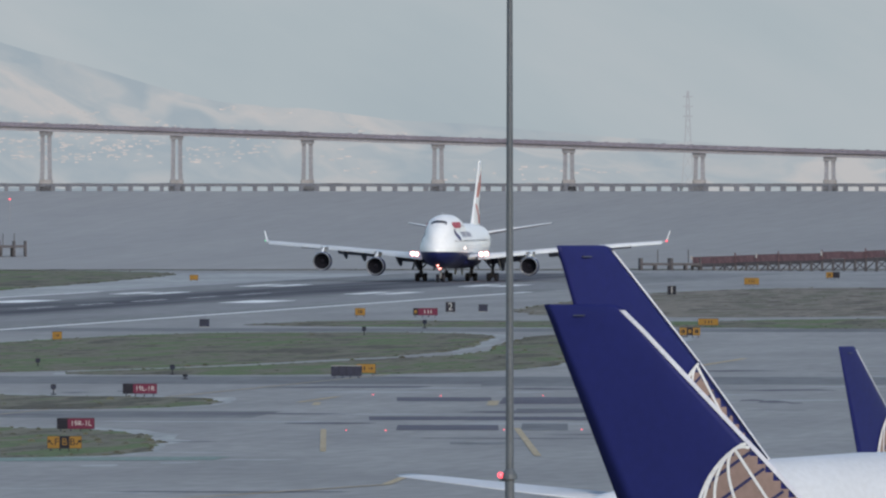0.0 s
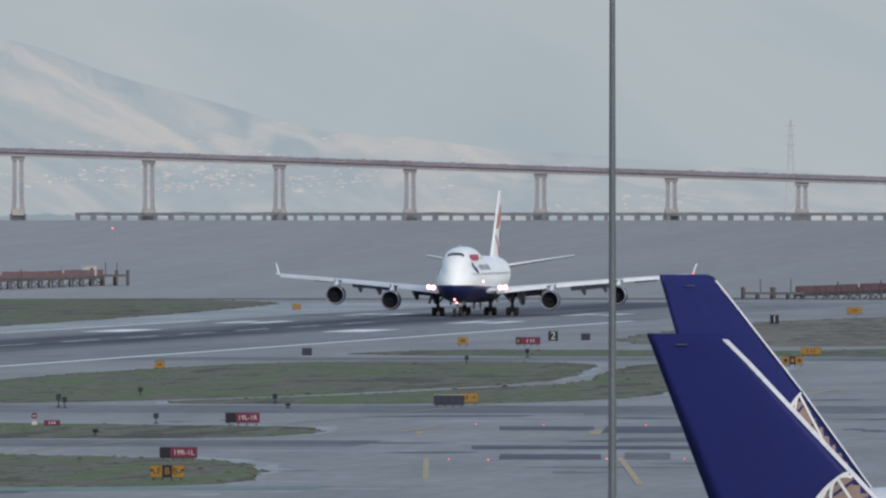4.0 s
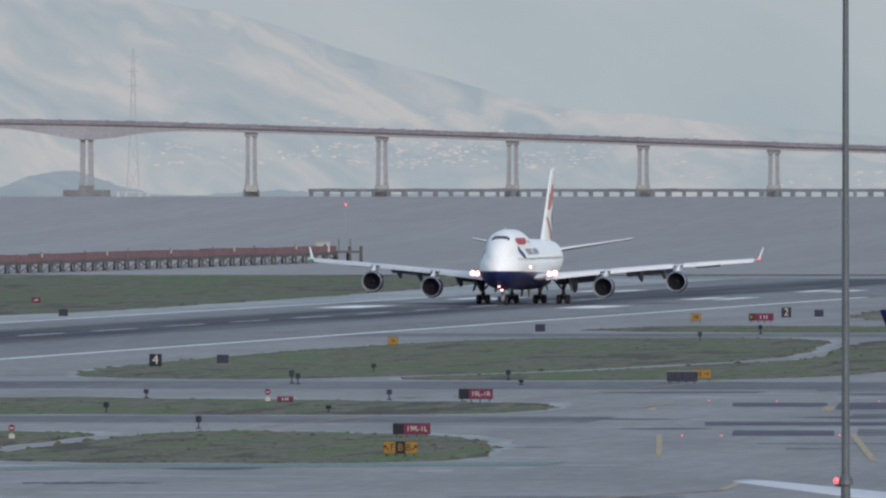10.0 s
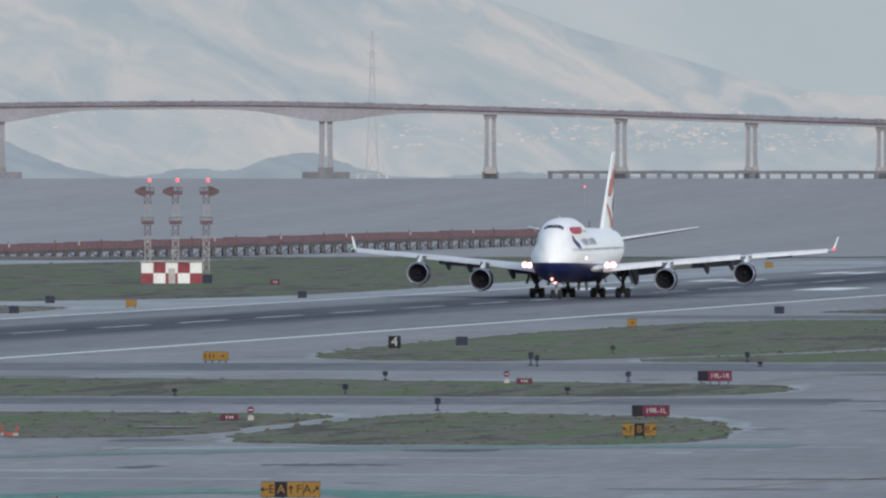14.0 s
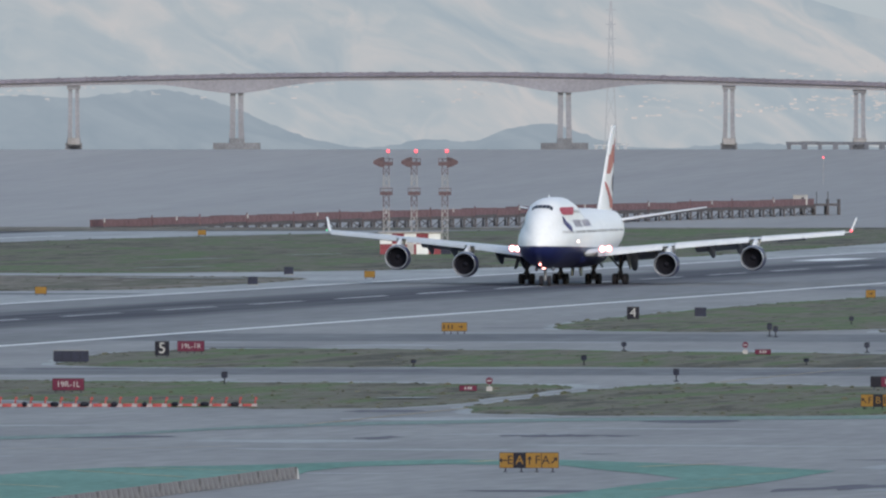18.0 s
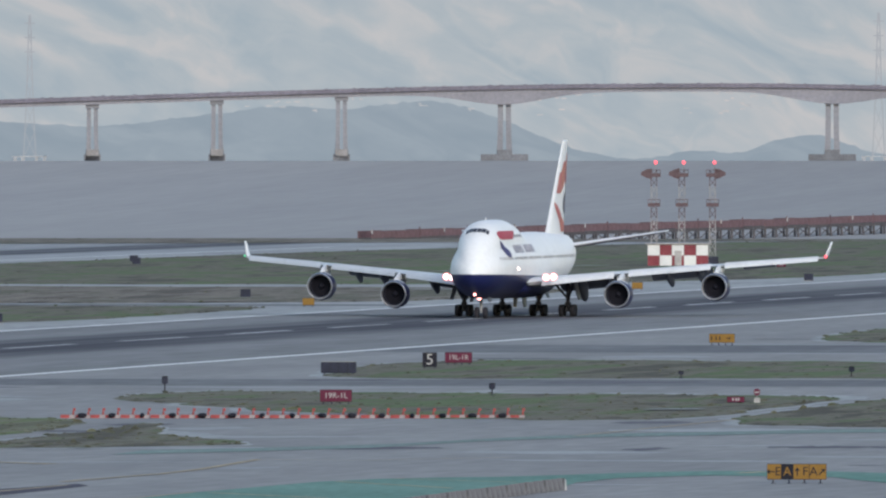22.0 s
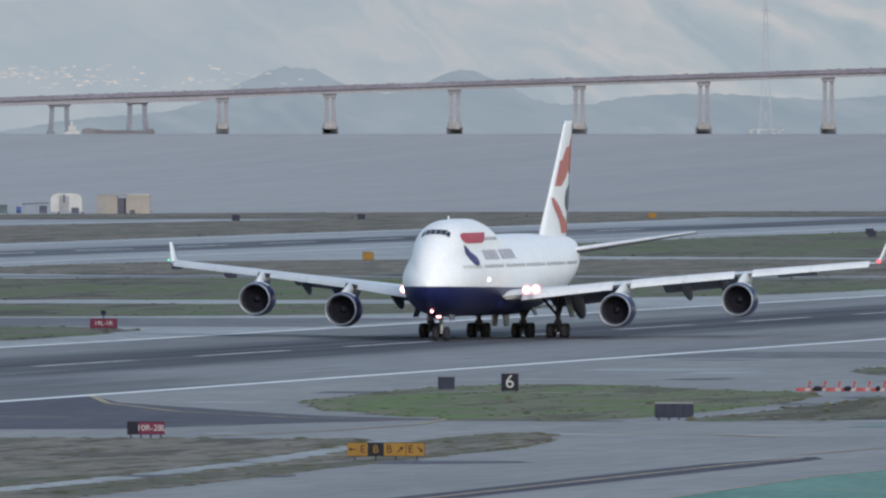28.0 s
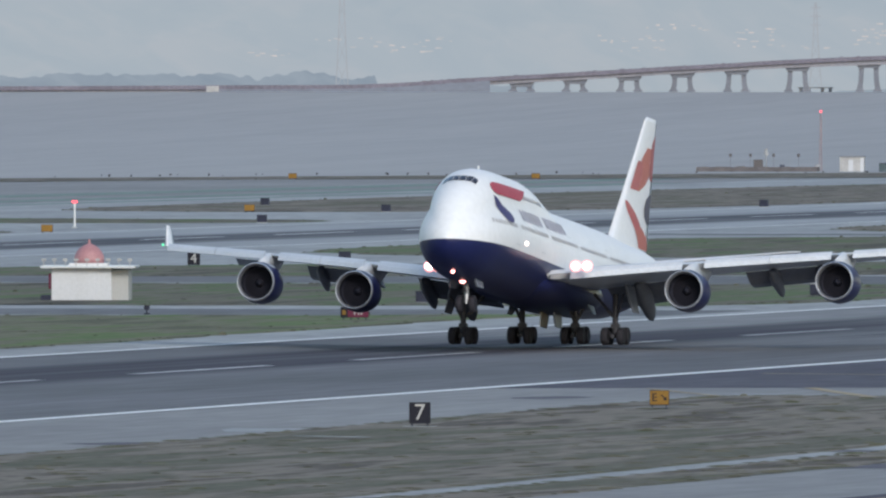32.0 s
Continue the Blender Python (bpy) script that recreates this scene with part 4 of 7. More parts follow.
def jumbo():
    j = thing("jumbo_jet", "white four-engined jumbo jet with navy belly, red fin waves, lights on", "airplane")
    n = 56
    def skin(keep):
        bm = bmesh.new()
        sts = sorted(set([h[0] for h in HULL] + [0.5, 1.2, 2.4, 3.6, 4.8, 6.0, 7.3, 9, 14, 17, 21, 24, 26, 28.5, 33, 37, 44, 51, 55, 59, 63, 67]))
        loft(bm, [[hull_radius(st, 2 * math.pi * i / n) for i in range(n)] for st in sts])
        bmesh.ops.bisect_plane(bm, geom=bm.verts[:] + bm.edges[:] + bm.faces[:], plane_co=(0, 0, 4.28), plane_no=(0, 0.012, 1), clear_inner=keep > 0, clear_outer=keep < 0)
        return bm
    body = part("fuselage", skin(1), M_WHITE, j, "white upper fuselage with a hump", smooth=True)
    part("belly", skin(-1), M_NAVY, j, "navy blue belly", smooth=True)
    bm = bmesh.new()
    loft(bm, [[Vector((w * math.cos(2 * math.pi * i / 20), st - ST0, 3.3 + h * math.sin(2 * math.pi * i / 20))) for i in range(20)] for st, w, h in ((18.5, 0.8, 0.3), (20, 2.4, 0.95), (23, 3.35, 1.35), (36, 3.4, 1.4), (40, 2.6, 1.05), (43, 0.8, 0.3))])
    part("wing_box", bm, M_NAVY, j, "belly fairing between the wings", smooth=True)
    # cockpit windows, drawn in front view and carried back onto the nose
    def nose_skin(x, z, grow=0.02):
        lo, hi = 0.0, 14.0
        for _ in range(30):
            st = (lo + hi) / 2
            zc = hull_at(st)[0]
            if hull_radius(st, math.atan2(z - zc, x)).xz.length_squared and (Vector((x, z - zc)).length < (hull_radius(st, math.atan2(z - zc, x)) - Vector((0, st - ST0, zc))).length):
                hi = st
            else:
                lo = st
        return Vector((x, hi - ST0 - grow * 2, z + grow))
    for side in (-1, 1):
        for x0, x1, za, zb, slope in ((0.02, 0.45, 9.0, 9.38, 0.0), (0.48, 0.87, 8.98, 9.37, -0.05), (0.9, 1.2, 8.9, 9.28, -0.2)):
            bm = bmesh.new()
            g = [[bm.verts.new(nose_skin(side * (x0 + (x1 - x0) * q / 3), za + (zb - za) * w / 3 + slope * q / 3)) for w in range(4)] for q in range(4)]
            for p, q in zip(g, g[1:]):
                for w in range(3):
                    bm.faces.new((p[w], p[w + 1], q[w + 1], q[w]))
            part("cockpit_window", bm, M_GLASS, body)
        # cabin windows: one pane per window along the main and the upper deck
        bm = bmesh.new()
        pts = [(st * 0.51, 6.25) for st in range(8, 110) if st % 19 > 1] + [(9.5 + k * 0.51, 8.55) for k in range(22)]
        for st, z in pts:
            q = [skin_z(st + dx, z + dz, side, 0.03) for dx, dz in ((-0.12, -0.14), (0.12, -0.14), (0.12, 0.14), (-0.12, 0.14))]
            bm.faces.new([bm.verts.new(c) for c in q])
        tagged(part("cabin_glazing", bm, M_CABIN, body, "row of small dark cabin panes"), kind="stuff")
        for st in (9.2, 17.0, 27.0, 39.5, 54.0):
            bm = bmesh.new()
            o = [bm.verts.new(skin_z(st + e, z, side, 0.015)) for e, z in ((-0.58, 4.9), (0.58, 4.9), (0.58, 6.8), (-0.58, 6.8))]
            i = [bm.verts.new(skin_z(st + e, z, side, 0.015)) for e, z in ((-0.52, 4.96), (0.52, 4.96), (0.52, 6.74), (-0.52, 6.74))]
            for k in range(4):
                bm.faces.new((o[k], o[(k + 1) % 4], i[(k + 1) % 4], i[k]))
            part("door_seam", bm, M_GREYW, body)
        # ribbon on the forward fuselage: red upper blade, navy lower blade
        R0 = 5.6
        ease = lambda v: min(1.0, max(0.0, v))
        decal("ribbon_red", body, M_DRED, side, [R0 + 0.08 + 9.7 * (k / 26) ** 1.5 for k in range(27)],
              lambda s: 8.6 - 0.42 * math.sqrt(1 - (1 - ease((s - R0) / 1.3)) ** 2) + 0.85 * ease((s - R0 - 7.2) / 2.6) ** 1.3,
              lambda s: 8.6 + 0.46 * math.sqrt(1 - (1 - ease((s - R0) / 1.3)) ** 2), label="red ribbon blade", grow=0.05)
        decal("ribbon_navy", body, M_DNAVY, side, [R0 + 0.05 + 0.215 * k for k in range(17)],
              lambda s: 8.06 - 0.36 * (s - R0) - 1.05 * math.sin(min(1, (s - R0) / 3.5) ** 0.8 * 3.1) ** 0.7,
              lambda s: 8.1 - 0.3 * (s - R0), label="navy ribbon blade", grow=0.05)
        # the airline's wording as plain bars
        for k in range(15):
            if k == 7:
                continue
            st = 12.2 + k * 0.95
            decal("lettering_bar", body, M_LETTER, side, [st, st + 0.23, st + 0.46], lambda s: 6.8, lambda s: 7.6, k=2, grow=0.05)
    # wings, winglets, flaps, engines
    for side in (-1, 1):
        secs = [foil(le - ST0, c, side * x, z, t, n=12) for x, le, c, z, t in WING]
        w = part("wing", loft(bmesh.new(), secs), M_GREYW, j, "grey swept wing with white leading edge", smooth=True)
        bm = bmesh.new()
        loft(bm, [[Vector((side * x, le - ST0 + dy, z + dz)) for dy, dz in ((0.55, 0.16 * s), (0.0, -0.02), (0.5, -0.2 * s), (0.3, 0))] for x, le, c, z, s in [(x, le - 0.05, c, z, c / 9) for x, le, c, z, t in WING[1:]]])
        part("leading_edge", bm, M_GREYW, w, "pale slat edge")
        FLEX.append((w, side, Matrix()))
        for x0, x1 in ((4.3, 11.0), (12.35, 16.3), (16.34, 20.1), (21.45, 25.9), (25.94, 30.3)):
            bm = bmesh.new()
            rr = []
            for xx in (x0, (x0 + x1) / 2, x1):
                le, c, z = wing_at(xx)
                q = 0.36 + 0.03 * c
                rr.append([Vector((side * xx, le + dy * q - ST0, z + dz * q)) for dy, dz in ((0.75, 0.46), (0.2, 0.3), (-0.42, -0.12), (-0.72, -0.62), (-0.6, -0.66), (-0.2, -0.25), (0.3, 0.12))])
            part("slat", loft(bm, rr), M_GREYW, w, "pale grey extended slat")
        x, le, c, z, t = WING[-1]
        bm = bmesh.new()
        loft(bm, [[Vector((side * (x + dx) + px, le + dl + f * cc - ST0, z + dz)) for px, f in ((0.0, 0.0), (0.08, 0.3), (0.05, 0.7), (0, 1.0), (-0.08, 0.6), (-0.1, 0.25))] for dx, dl, cc, dz in ((-0.1, 0.2, 3.9, 0.0), (0.2, 1.1, 3.0, 0.25), (0.45, 2.2, 1.9, 1.15), (0.62, 2.8, 1.15, 1.7))])
        FLEX.append((part("winglet", bm, M_WHITE, j, "upturned white winglet", smooth=True), side, Matrix()))
        bm = bmesh.new()
        bmesh.ops.create_uvsphere(bm, u_segments=10, v_segments=8, radius=0.17 if side > 0 else 0.1)
        tip = pose(side * (x + 0.3), le + 0.8 - ST0, z + 0.15)
        FLEX.append((part("tip_lamp", bm, M_REDLAMP if side > 0 else M_GRNLAMP, j, "red tip lamp" if side > 0 else "green tip lamp", at=tip), side, tip))
        for x0, x1, drop in ((4.2, 10.0, 0.75), (13.4, 19.4, 0.6), (22.4, 25.5, 0.15)):
            bm = bmesh.new()
            rr = []
            for xx in (x0, x1):
                le, c, z = wing_at(xx)
                te, d = le + c, c * 0.17
                rr.append([Vector((side * xx, te - d * 0.9 - ST0, z - 0.18)), Vector((side * xx, te + d * 0.35 - ST0, z - 0.25 - drop * 0.45)), Vector((side * xx, te + d * 1.0 - ST0, z - 0.15 - drop * 1.5)), Vector((side * xx, te + d * 0.2 - ST0, z - 0.45 - drop * 0.8))])
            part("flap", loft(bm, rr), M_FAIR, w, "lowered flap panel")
        for xx, ln, big in ((6.4, 5.4, 1.6), (9.4, 5.0, 1.25), (15.2, 4.4, 1.1), (18.2, 3.6, 1.0)):
            le, c, z = wing_at(xx)
            te = le + c
            bm = bmesh.new()
            loft(bm, [[Vector((side * xx + r * 0.38 * big * math.cos(2 * math.pi * i / 10), te - ln * 0.55 + ln * f - ST0, z - 0.45 - 1.25 * big * f * f + r * 0.55 * big * math.sin(2 * math.pi * i / 10))) for i in range(10)] for f, r in ((0, 0.1), (0.25, 0.9), (0.55, 1.0), (0.85, 0.7), (1.0, 0.08))])
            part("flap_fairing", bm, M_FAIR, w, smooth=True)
        for xx, st, zc in ((11.8, 23.6, 2.44), (20.9, 31.9, 3.24)):
            c0 = (side * xx, st - ST0, zc)
            e = part("engine", lathe(bmesh.new(), [(0.2, 1.37), (0.5, 1.42), (1.1, 1.47), (2.2, 1.47), (3.1, 1.34), (3.5, 1.2), (3.5, 1.1), (2.4, 1.0)], "Y", 32, c0, False), M_NAVY, j, "navy engine nacelle", smooth=True)
            FLEX.append((e, side, Matrix()))
            bm = bmesh.new()
            loft(bm, [[Vector((c0[0] + r * math.cos(q), c0[1] + y, c0[2] + r * math.sin(q))) for q in [math.pi * (0.27 + 0.46 * k / 12) for k in range(13)]] for y, r in ((0.9, 1.475), (1.1, 1.485), (2.2, 1.485), (3.1, 1.355), (3.45, 1.225))], close=False, caps=False)
            part("upper_cowl", bm, M_GREYW, e, "pale grey upper cowl", smooth=True)
            part("intake_lip", lathe(bmesh.new(), [(0.55, 1.17), (0.3, 1.2), (0.08, 1.26), (0.0, 1.3), (0.03, 1.33), (0.1, 1.355), (0.22, 1.378)], "Y", 32, c0, False), M_BARE, e, "polished metal intake lip", smooth=True)
            part("intake_duct", lathe(bmesh.new(), [(0.53, 1.172), (0.9, 1.16), (1.4, 1.14), (1.41, 1.05)], "Y", 32, c0, False), M_DUCT, e, "grey intake lining", smooth=True)
            fan = part("fan", lathe(bmesh.new(), [(1.38, 0.3), (1.42, 1.14), (1.55, 1.14)], "Y", 32, c0), M_DARK, e, "dark fan disc")
            part("spinner", lathe(bmesh.new(), [(0.95, 0.02), (1.1, 0.15), (1.37, 0.32), (1.39, 0.3)], "Y", 20, c0), M_DUCT, fan, "grey spinner", smooth=True)
            part("core_nozzle", lathe(bmesh.new(), [(2.3, 0.95), (3.6, 0.8), (4.8, 0.52), (4.8, 0.3), (5.5, 0.05)], "Y", 20, c0), M_STEEL, e, smooth=True)
            le, c, z = wing_at(xx)
            bm = bmesh.new()
            rr = []
            for f, za, zb in ((0.0, zc + 1.15, zc + 1.55), (0.35, zc + 1.1, z + 0.08), (0.7, zc + 0.9, z + 0.12), (1.0, z - 0.3, z - 0.05)):
                y = st + 1.0 + f * (le + c * 0.55 - st - 1.0) - ST0
                wd = 0.22 if f < 0.9 else 0.08
                rr.append([Vector((side * xx - wd * 0.5, y, za)), Vector((side * xx - wd, y, (za + zb) / 2)), Vector((side * xx - wd * 0.4, y, zb)), Vector((side * xx + wd * 0.4, y, zb)), Vector((side * xx + wd, y, (za + zb) / 2)), Vector((side * xx + wd * 0.5, y, za))])
            FLEX.append((part("pylon", loft(bm, rr), M_GREYW, j, "engine pylon", smooth=True), side, Matrix()))
        tab = ((0.8, 57.6, 9.0, 6.95), (4.0, 60.3, 7.0, 7.5), (10.6, 66.1, 3.2, 8.6), (11.1, 66.9, 2.3, 8.68))
        # Grey holds the shade underneath; the white strip below stands for the lit edge.
        part("stabiliser", loft(bmesh.new(), [foil(le - ST0, c, side * x, z, 0.09) for x, le, c, z in tab]), M_STAB, j, "tailplane in grey for its shaded underside", smooth=True)
        bm = loft(bmesh.new(), [[Vector((side * x, le - ST0 + dy, z + dz)) for dy, dz in ((0.9, 0.3 * c / 9 + 0.1), (-0.05, 0.1), (0.05, 0.03))] for x, le, c, z in tab])
        part("tailplane_edge", bm, M_WHITE, j, "white strip for the lit tailplane edge")
        # landing lights at the wing root and on the body side
        for xx, st, zz, r, mt in ((4.95, 19.6, 4.2, 0.25, M_LAMP), (5.65, 20.1, 4.25, 0.25, M_LAMP), (3.27, 11.3, 5.15, 0.16, M_LAMPW)):
            bm = bmesh.new()
            bmesh.ops.create_uvsphere(bm, u_segments=12, v_segments=8, radius=r)
            lamp = part("landing_light" if r > 0.2 else "turnoff_light", bm, mt, j, "bright landing light", at=pose(side * xx, st - ST0, zz))
            # A glowing disc, here called lens, is added behind for the lamp's glare.
            if r > 0.2:
                part("lens", lathe(bmesh.new(), [(0.05, 0.02), (0.06, 0.3), (0.12, 0.42), (0.2, 0.42), (0.25, 0.02)], "Y", 16), M_LAMPGLARE, lamp, "pinkish disc added for lamp glare", smooth=True)
    # fin with its painted waves
    FIN = ((7.6, 50.8, 65.9), (8.6, 52.6, 66.2), (12.0, 57.1, 67.2), (16.0, 62.2, 68.3), (18.1, 64.8, 69.0), (18.42, 65.5, 69.05))
    fin = part("fin", loft(bmesh.new(), [foil(a - ST0, b - a, 0, z, 0.10 if z < 19 else 0.04, True) for z, a, b in FIN]), M_WHITE, j, "white tail fin with red and navy waves", smooth=True)
    def fin_patch(mat, side, shape, label):
        """A painted patch given as (share of the height, front edge, rear edge) with the edges as shares of the chord."""
        bm = bmesh.new()
        rows = []
        hs, fs, rs = zip(*shape)
        for h in np.linspace(hs[0], hs[-1], 20):
            z = 8.7 + h * 9.7
            a, b = np.interp(z, [q[0] for q in FIN], [q[1] for q in FIN]), np.interp(z, [q[0] for q in FIN], [q[2] for q in FIN])
            lo, hi = max(0.02, np.interp(h, hs, fs)), min(0.985, np.interp(h, hs, rs))
            row = []
            for i in range(6):
                q = lo + (hi - lo) * i / 5
                t = 0.10 * (b - a) * 2.6 * (0.2969 * math.sqrt(q) - 0.126 * q - 0.3516 * q * q + 0.2843 * q ** 3 - 0.1036 * q ** 4)
                row.append(bm.verts.new((side * (t * (1 if side > 0 else 0.8) + 0.03), a + q * (b - a) - ST0, z)))
            rows.append(row)
        for p, q in zip(rows, rows[1:]):
            for i in range(5):
                bm.faces.new((p[i], p[i + 1], q[i + 1], q[i]))
        part("fin_wave", bm, mat, fin, label, smooth=True)
    for side in (-1, 1):
        fin_patch(M_RED, side, [(0.42, 0.13, 0.4), (0.5, 0.14, 0.42), (0.58, 0.15, 0.46), (0.65, 0.17, 0.38)], "red wave")
        fin_patch(M_RED2, side, [(0.42, 0.4, 0.44), (0.49, 0.42, 0.68), (0.56, 0.45, 0.8), (0.62, 0.43, 0.78), (0.66, 0.3, 0.76), (0.7, 0.36, 0.77), (0.77, 0.5, 0.78)], "light red wave")
        fin_patch(M_DRED2, side, [(0.53, 0.9, 1), (0.565, 0.8, 1), (0.62, 0.78, 1), (0.7, 0.77, 1), (0.77, 0.78, 1), (0.83, 0.82, 1), (0.88, 0.97, 1)], "dark red wave")
        fin_patch(M_RED, side, [(0.13, 0.52, 0.72), (0.18, 0.38, 0.66), (0.24, 0.22, 0.48), (0.28, 0.14, 0.32), (0.32, 0.08, 0.14)], "red wave")
        fin_patch(M_RED2, side, [(0.0, 0.72, 1), (0.06, 0.65, 0.98), (0.1, 0.58, 0.94), (0.13, 0.52, 0.84), (0.16, 0.66, 0.72)], "light red wave")
        fin_patch(M_NAVY, side, [(0.2, 0.9, 1), (0.25, 0.78, 1), (0.31, 0.74, 1), (0.38, 0.78, 1), (0.43, 0.93, 1)], "navy wave")
    # undercarriage: nose gear, two wing gears and two body gears
    def bogie(name, x, y, top, leg):
        bm = tube(tube(tube(bmesh.new(), (0, 0, 0.62), (0, 0.1, top), 0.21), (0, 0.1, top * 0.5), (leg, 0.4, top), 0.12), (0, -0.85, 0.62), (0, 0.85, 0.62), 0.15)
        tube(bm, (0, 0.1, top * 0.45), (-leg * 0.5, -0.9, top), 0.09)
        tube(bm, (-0.45, 0, 0.62), (0.45, 0, 0.62), 0.12)
        box(bm, -0.3, -0.2, 1.15, 0.3, 0.3, 1.5, 0.05)
        g = part(name, bm, M_GEAR, j, "dark main landing gear leg", at=pose(x, y, 0))
        prof = [(-0.22, 0.33), (-0.26, 0.48), (-0.21, 0.59), (-0.08, 0.625), (0.08, 0.625), (0.21, 0.59), (0.26, 0.48), (0.22, 0.33)]
        for dy in (-0.74, 0.74):
            for dx in (-0.58, 0.58):
                wheel = part("wheel", lathe(bmesh.new(), prof, "X", 20), M_TYRE, g, "black tyre", smooth=True, at=pose(dx, dy, 0.625))
                part("hub", lathe(bmesh.new(), [(-0.2, 0.05), (-0.19, 0.34), (0.19, 0.34), (0.2, 0.05)], "X", 14), M_STEEL, wheel, "grey hub", smooth=True)
        return g
    def hanging_door(x, y0, y1, low, top, lean, mat, label):
        """A gear door hanging edge-on below the belly, narrower at its foot."""
        part("gear_door", loft(bmesh.new(), [[Vector((x + lean * f - 0.05, y0 + 0.5 * f, z)), Vector((x + lean * f + 0.05, y0 + 0.5 * f, z)), Vector((x + lean * f + 0.05, y1 - 0.5 * f, z)), Vector((x + lean * f - 0.05, y1 - 0.5 * f, z))] for f, z in ((0, top), (0.6, (top + 2 * low) / 3), (1.0, low))]), mat, j, label)
    M_DOOR = material("pale_gear_door_lining", (0.46, 0.44, 0.38), 0.6, vary=0.15, scale=1)
    for side in (-1, 1):
        GEAR.append((bogie("wing_gear", side * 5.5, 0.0, 3.6, -side * 1.6), side * 5.5, 0.0))
        GEAR.append((bogie("body_gear", side * 1.92, 3.07, 2.9, side * 0.7), side * 1.92, 3.07))
        hanging_door(side * 6.3, -1.6, 1.4, 1.75, 3.7, side * 0.5, M_FAIR, "open wing gear door")
        hanging_door(side * 0.42, 1.4, 4.4, 0.95, 2.5, side * 0.12, M_DOOR if side < 0 else M_FAIR, "open body gear door")
        hanging_door(side * 2.75, 2.0, 4.2, 1.9, 2.6, side * 0.3, M_FAIR, "open body gear door")
        hanging_door(side * 0.85, -26.2, -23.4, 1.75, 2.6, side * 0.15, M_FAIR, "open nose gear door")
    ng = part("nose_gear", tube(tube(bmesh.new(), (0, 0, 0.62), (0, 0.15, 3.0), 0.16), (0, 0.05, 1.3), (0, -1.7, 2.6), 0.09), M_STEEL, j, "grey nose landing gear leg", at=pose(0, -24.6, 0))
    for dx in (-0.46, 0.46):
        part("wheel", lathe(bmesh.new(), [(-0.19, 0.34), (-0.21, 0.5), (-0.16, 0.6), (0.16, 0.6), (0.21, 0.5), (0.19, 0.34)], "X", 20), M_TYRE, ng, "black tyre", smooth=True, at=pose(dx, 0, 0.62))
    bm = bmesh.new()
    bmesh.ops.create_uvsphere(bm, u_segments=10, v_segments=8, radius=0.24)
    part("taxi_light", bm, M_LAMPP, ng, "pinkish taxi light", at=pose(0, -1.25, 2.2))
    bm = bmesh.new()
    bmesh.ops.create_uvsphere(bm, u_segments=10, v_segments=8, radius=0.14)
    part("belly_beacon", bm, M_LAMPP, j, "small warm nose lamp", at=Matrix.Translation(hull_radius(2.6, -math.pi / 2, 0.06)))
    part("antenna", box(bmesh.new(), -0.02, 10 - ST0, 10.05, 0.02, 10.5 - ST0, 10.5), M_WHITE, j)
    return j


GEAR, FLEX = [], []
# Darker steel for the main gear legs.
M_GEAR = material("dark_gear_steel", (0.06, 0.06, 0.075), 0.6, 0.2, vary=0.25, scale=1)
M_STAB = material("shaded_tailplane_paint", (0.13, 0.13, 0.165), 0.5, vary=0.1, scale=3)
M_CABIN = material("matt_cabin_window_row", (0.52, 0.51, 0.52), 0.7, vary=0.2, scale=1, spec=0.1)
M_DRED = material("red_ribbon_paint", (0.43, 0.085, 0.12), 0.65, vary=0.1, scale=4, spec=0.15)
M_DNAVY = material("navy_ribbon_paint", (0.075, 0.072, 0.18), 0.65, vary=0.1, scale=4, spec=0.15)
M_LETTER = material("blue_grey_lettering", (0.49, 0.475, 0.57), 0.65, vary=0.3, scale=0.8, spec=0.15)
JUMBO = jumbo()

# ---------------------------------------------------------------- painted lines and worn pavement
def bar(x0, y0, x1, y1, w):
    """A painted stripe of width w from one place to the other."""
    d = Vector((x1 - x0, y1 - y0)).normalized()
    n = Vector((-d.y, d.x)) * w / 2
    return [(x0 + n.x, y0 + n.y), (x1 + n.x, y1 + n.y), (x1 - n.x, y1 - n.y), (x0 - n.x, y0 - n.y)]


def sweep(pts, w):
    """Stripe along a bent line."""
    return [bar(*a, *b, w) for a, b in zip(pts, pts[1:])]


M_WORN = material("worn_white_paint", (0.62, 0.62, 0.62), 0.85, vary=0.35, scale=6, stretch=(1, 0.1, 1), spec=0.08)
marks("marking_near_edge", M_WPAINT, [bar(-26.8, y, -26.8, y + 25.0, 1.4) for y in range(-700, 1900, 25)], 0.03, "white runway edge line")
marks("marking_far_edge", M_WPAINT, [bar(-88.2, y, -88.2, y + 25.0, 1.15) for y in range(-700, 1900, 25)], 0.03, "white runway edge line")
marks("marking_centre_dashes", M_WORN, [bar(-61.5, 184.7 + 63.6 * k, -61.5, 223 + 63.6 * k, 1.0) for k in range(-10, 27)], 0.034, "white runway centre dashes")
marks("marking_touchdown", M_WPAINT, [bar(x, y, x, y + 45, 2.6) for y in (1850, 2010) for x in (-80, -75.5, -47, -42.5)] + [bar(x, 1690, x, 1735, 6) for x in (-77, -45)], 0.034, "white touchdown blocks")
marks("marking_far_lines", M_WPAINT, [bar(-287, 100 + 63.6 * k, -287, 138 + 63.6 * k, 0.9) for k in range(0, 30)] + [bar(x, -300, x, 2200, 0.9) for x in (-257.5, -316)], 0.034, "white lines of the far runway")
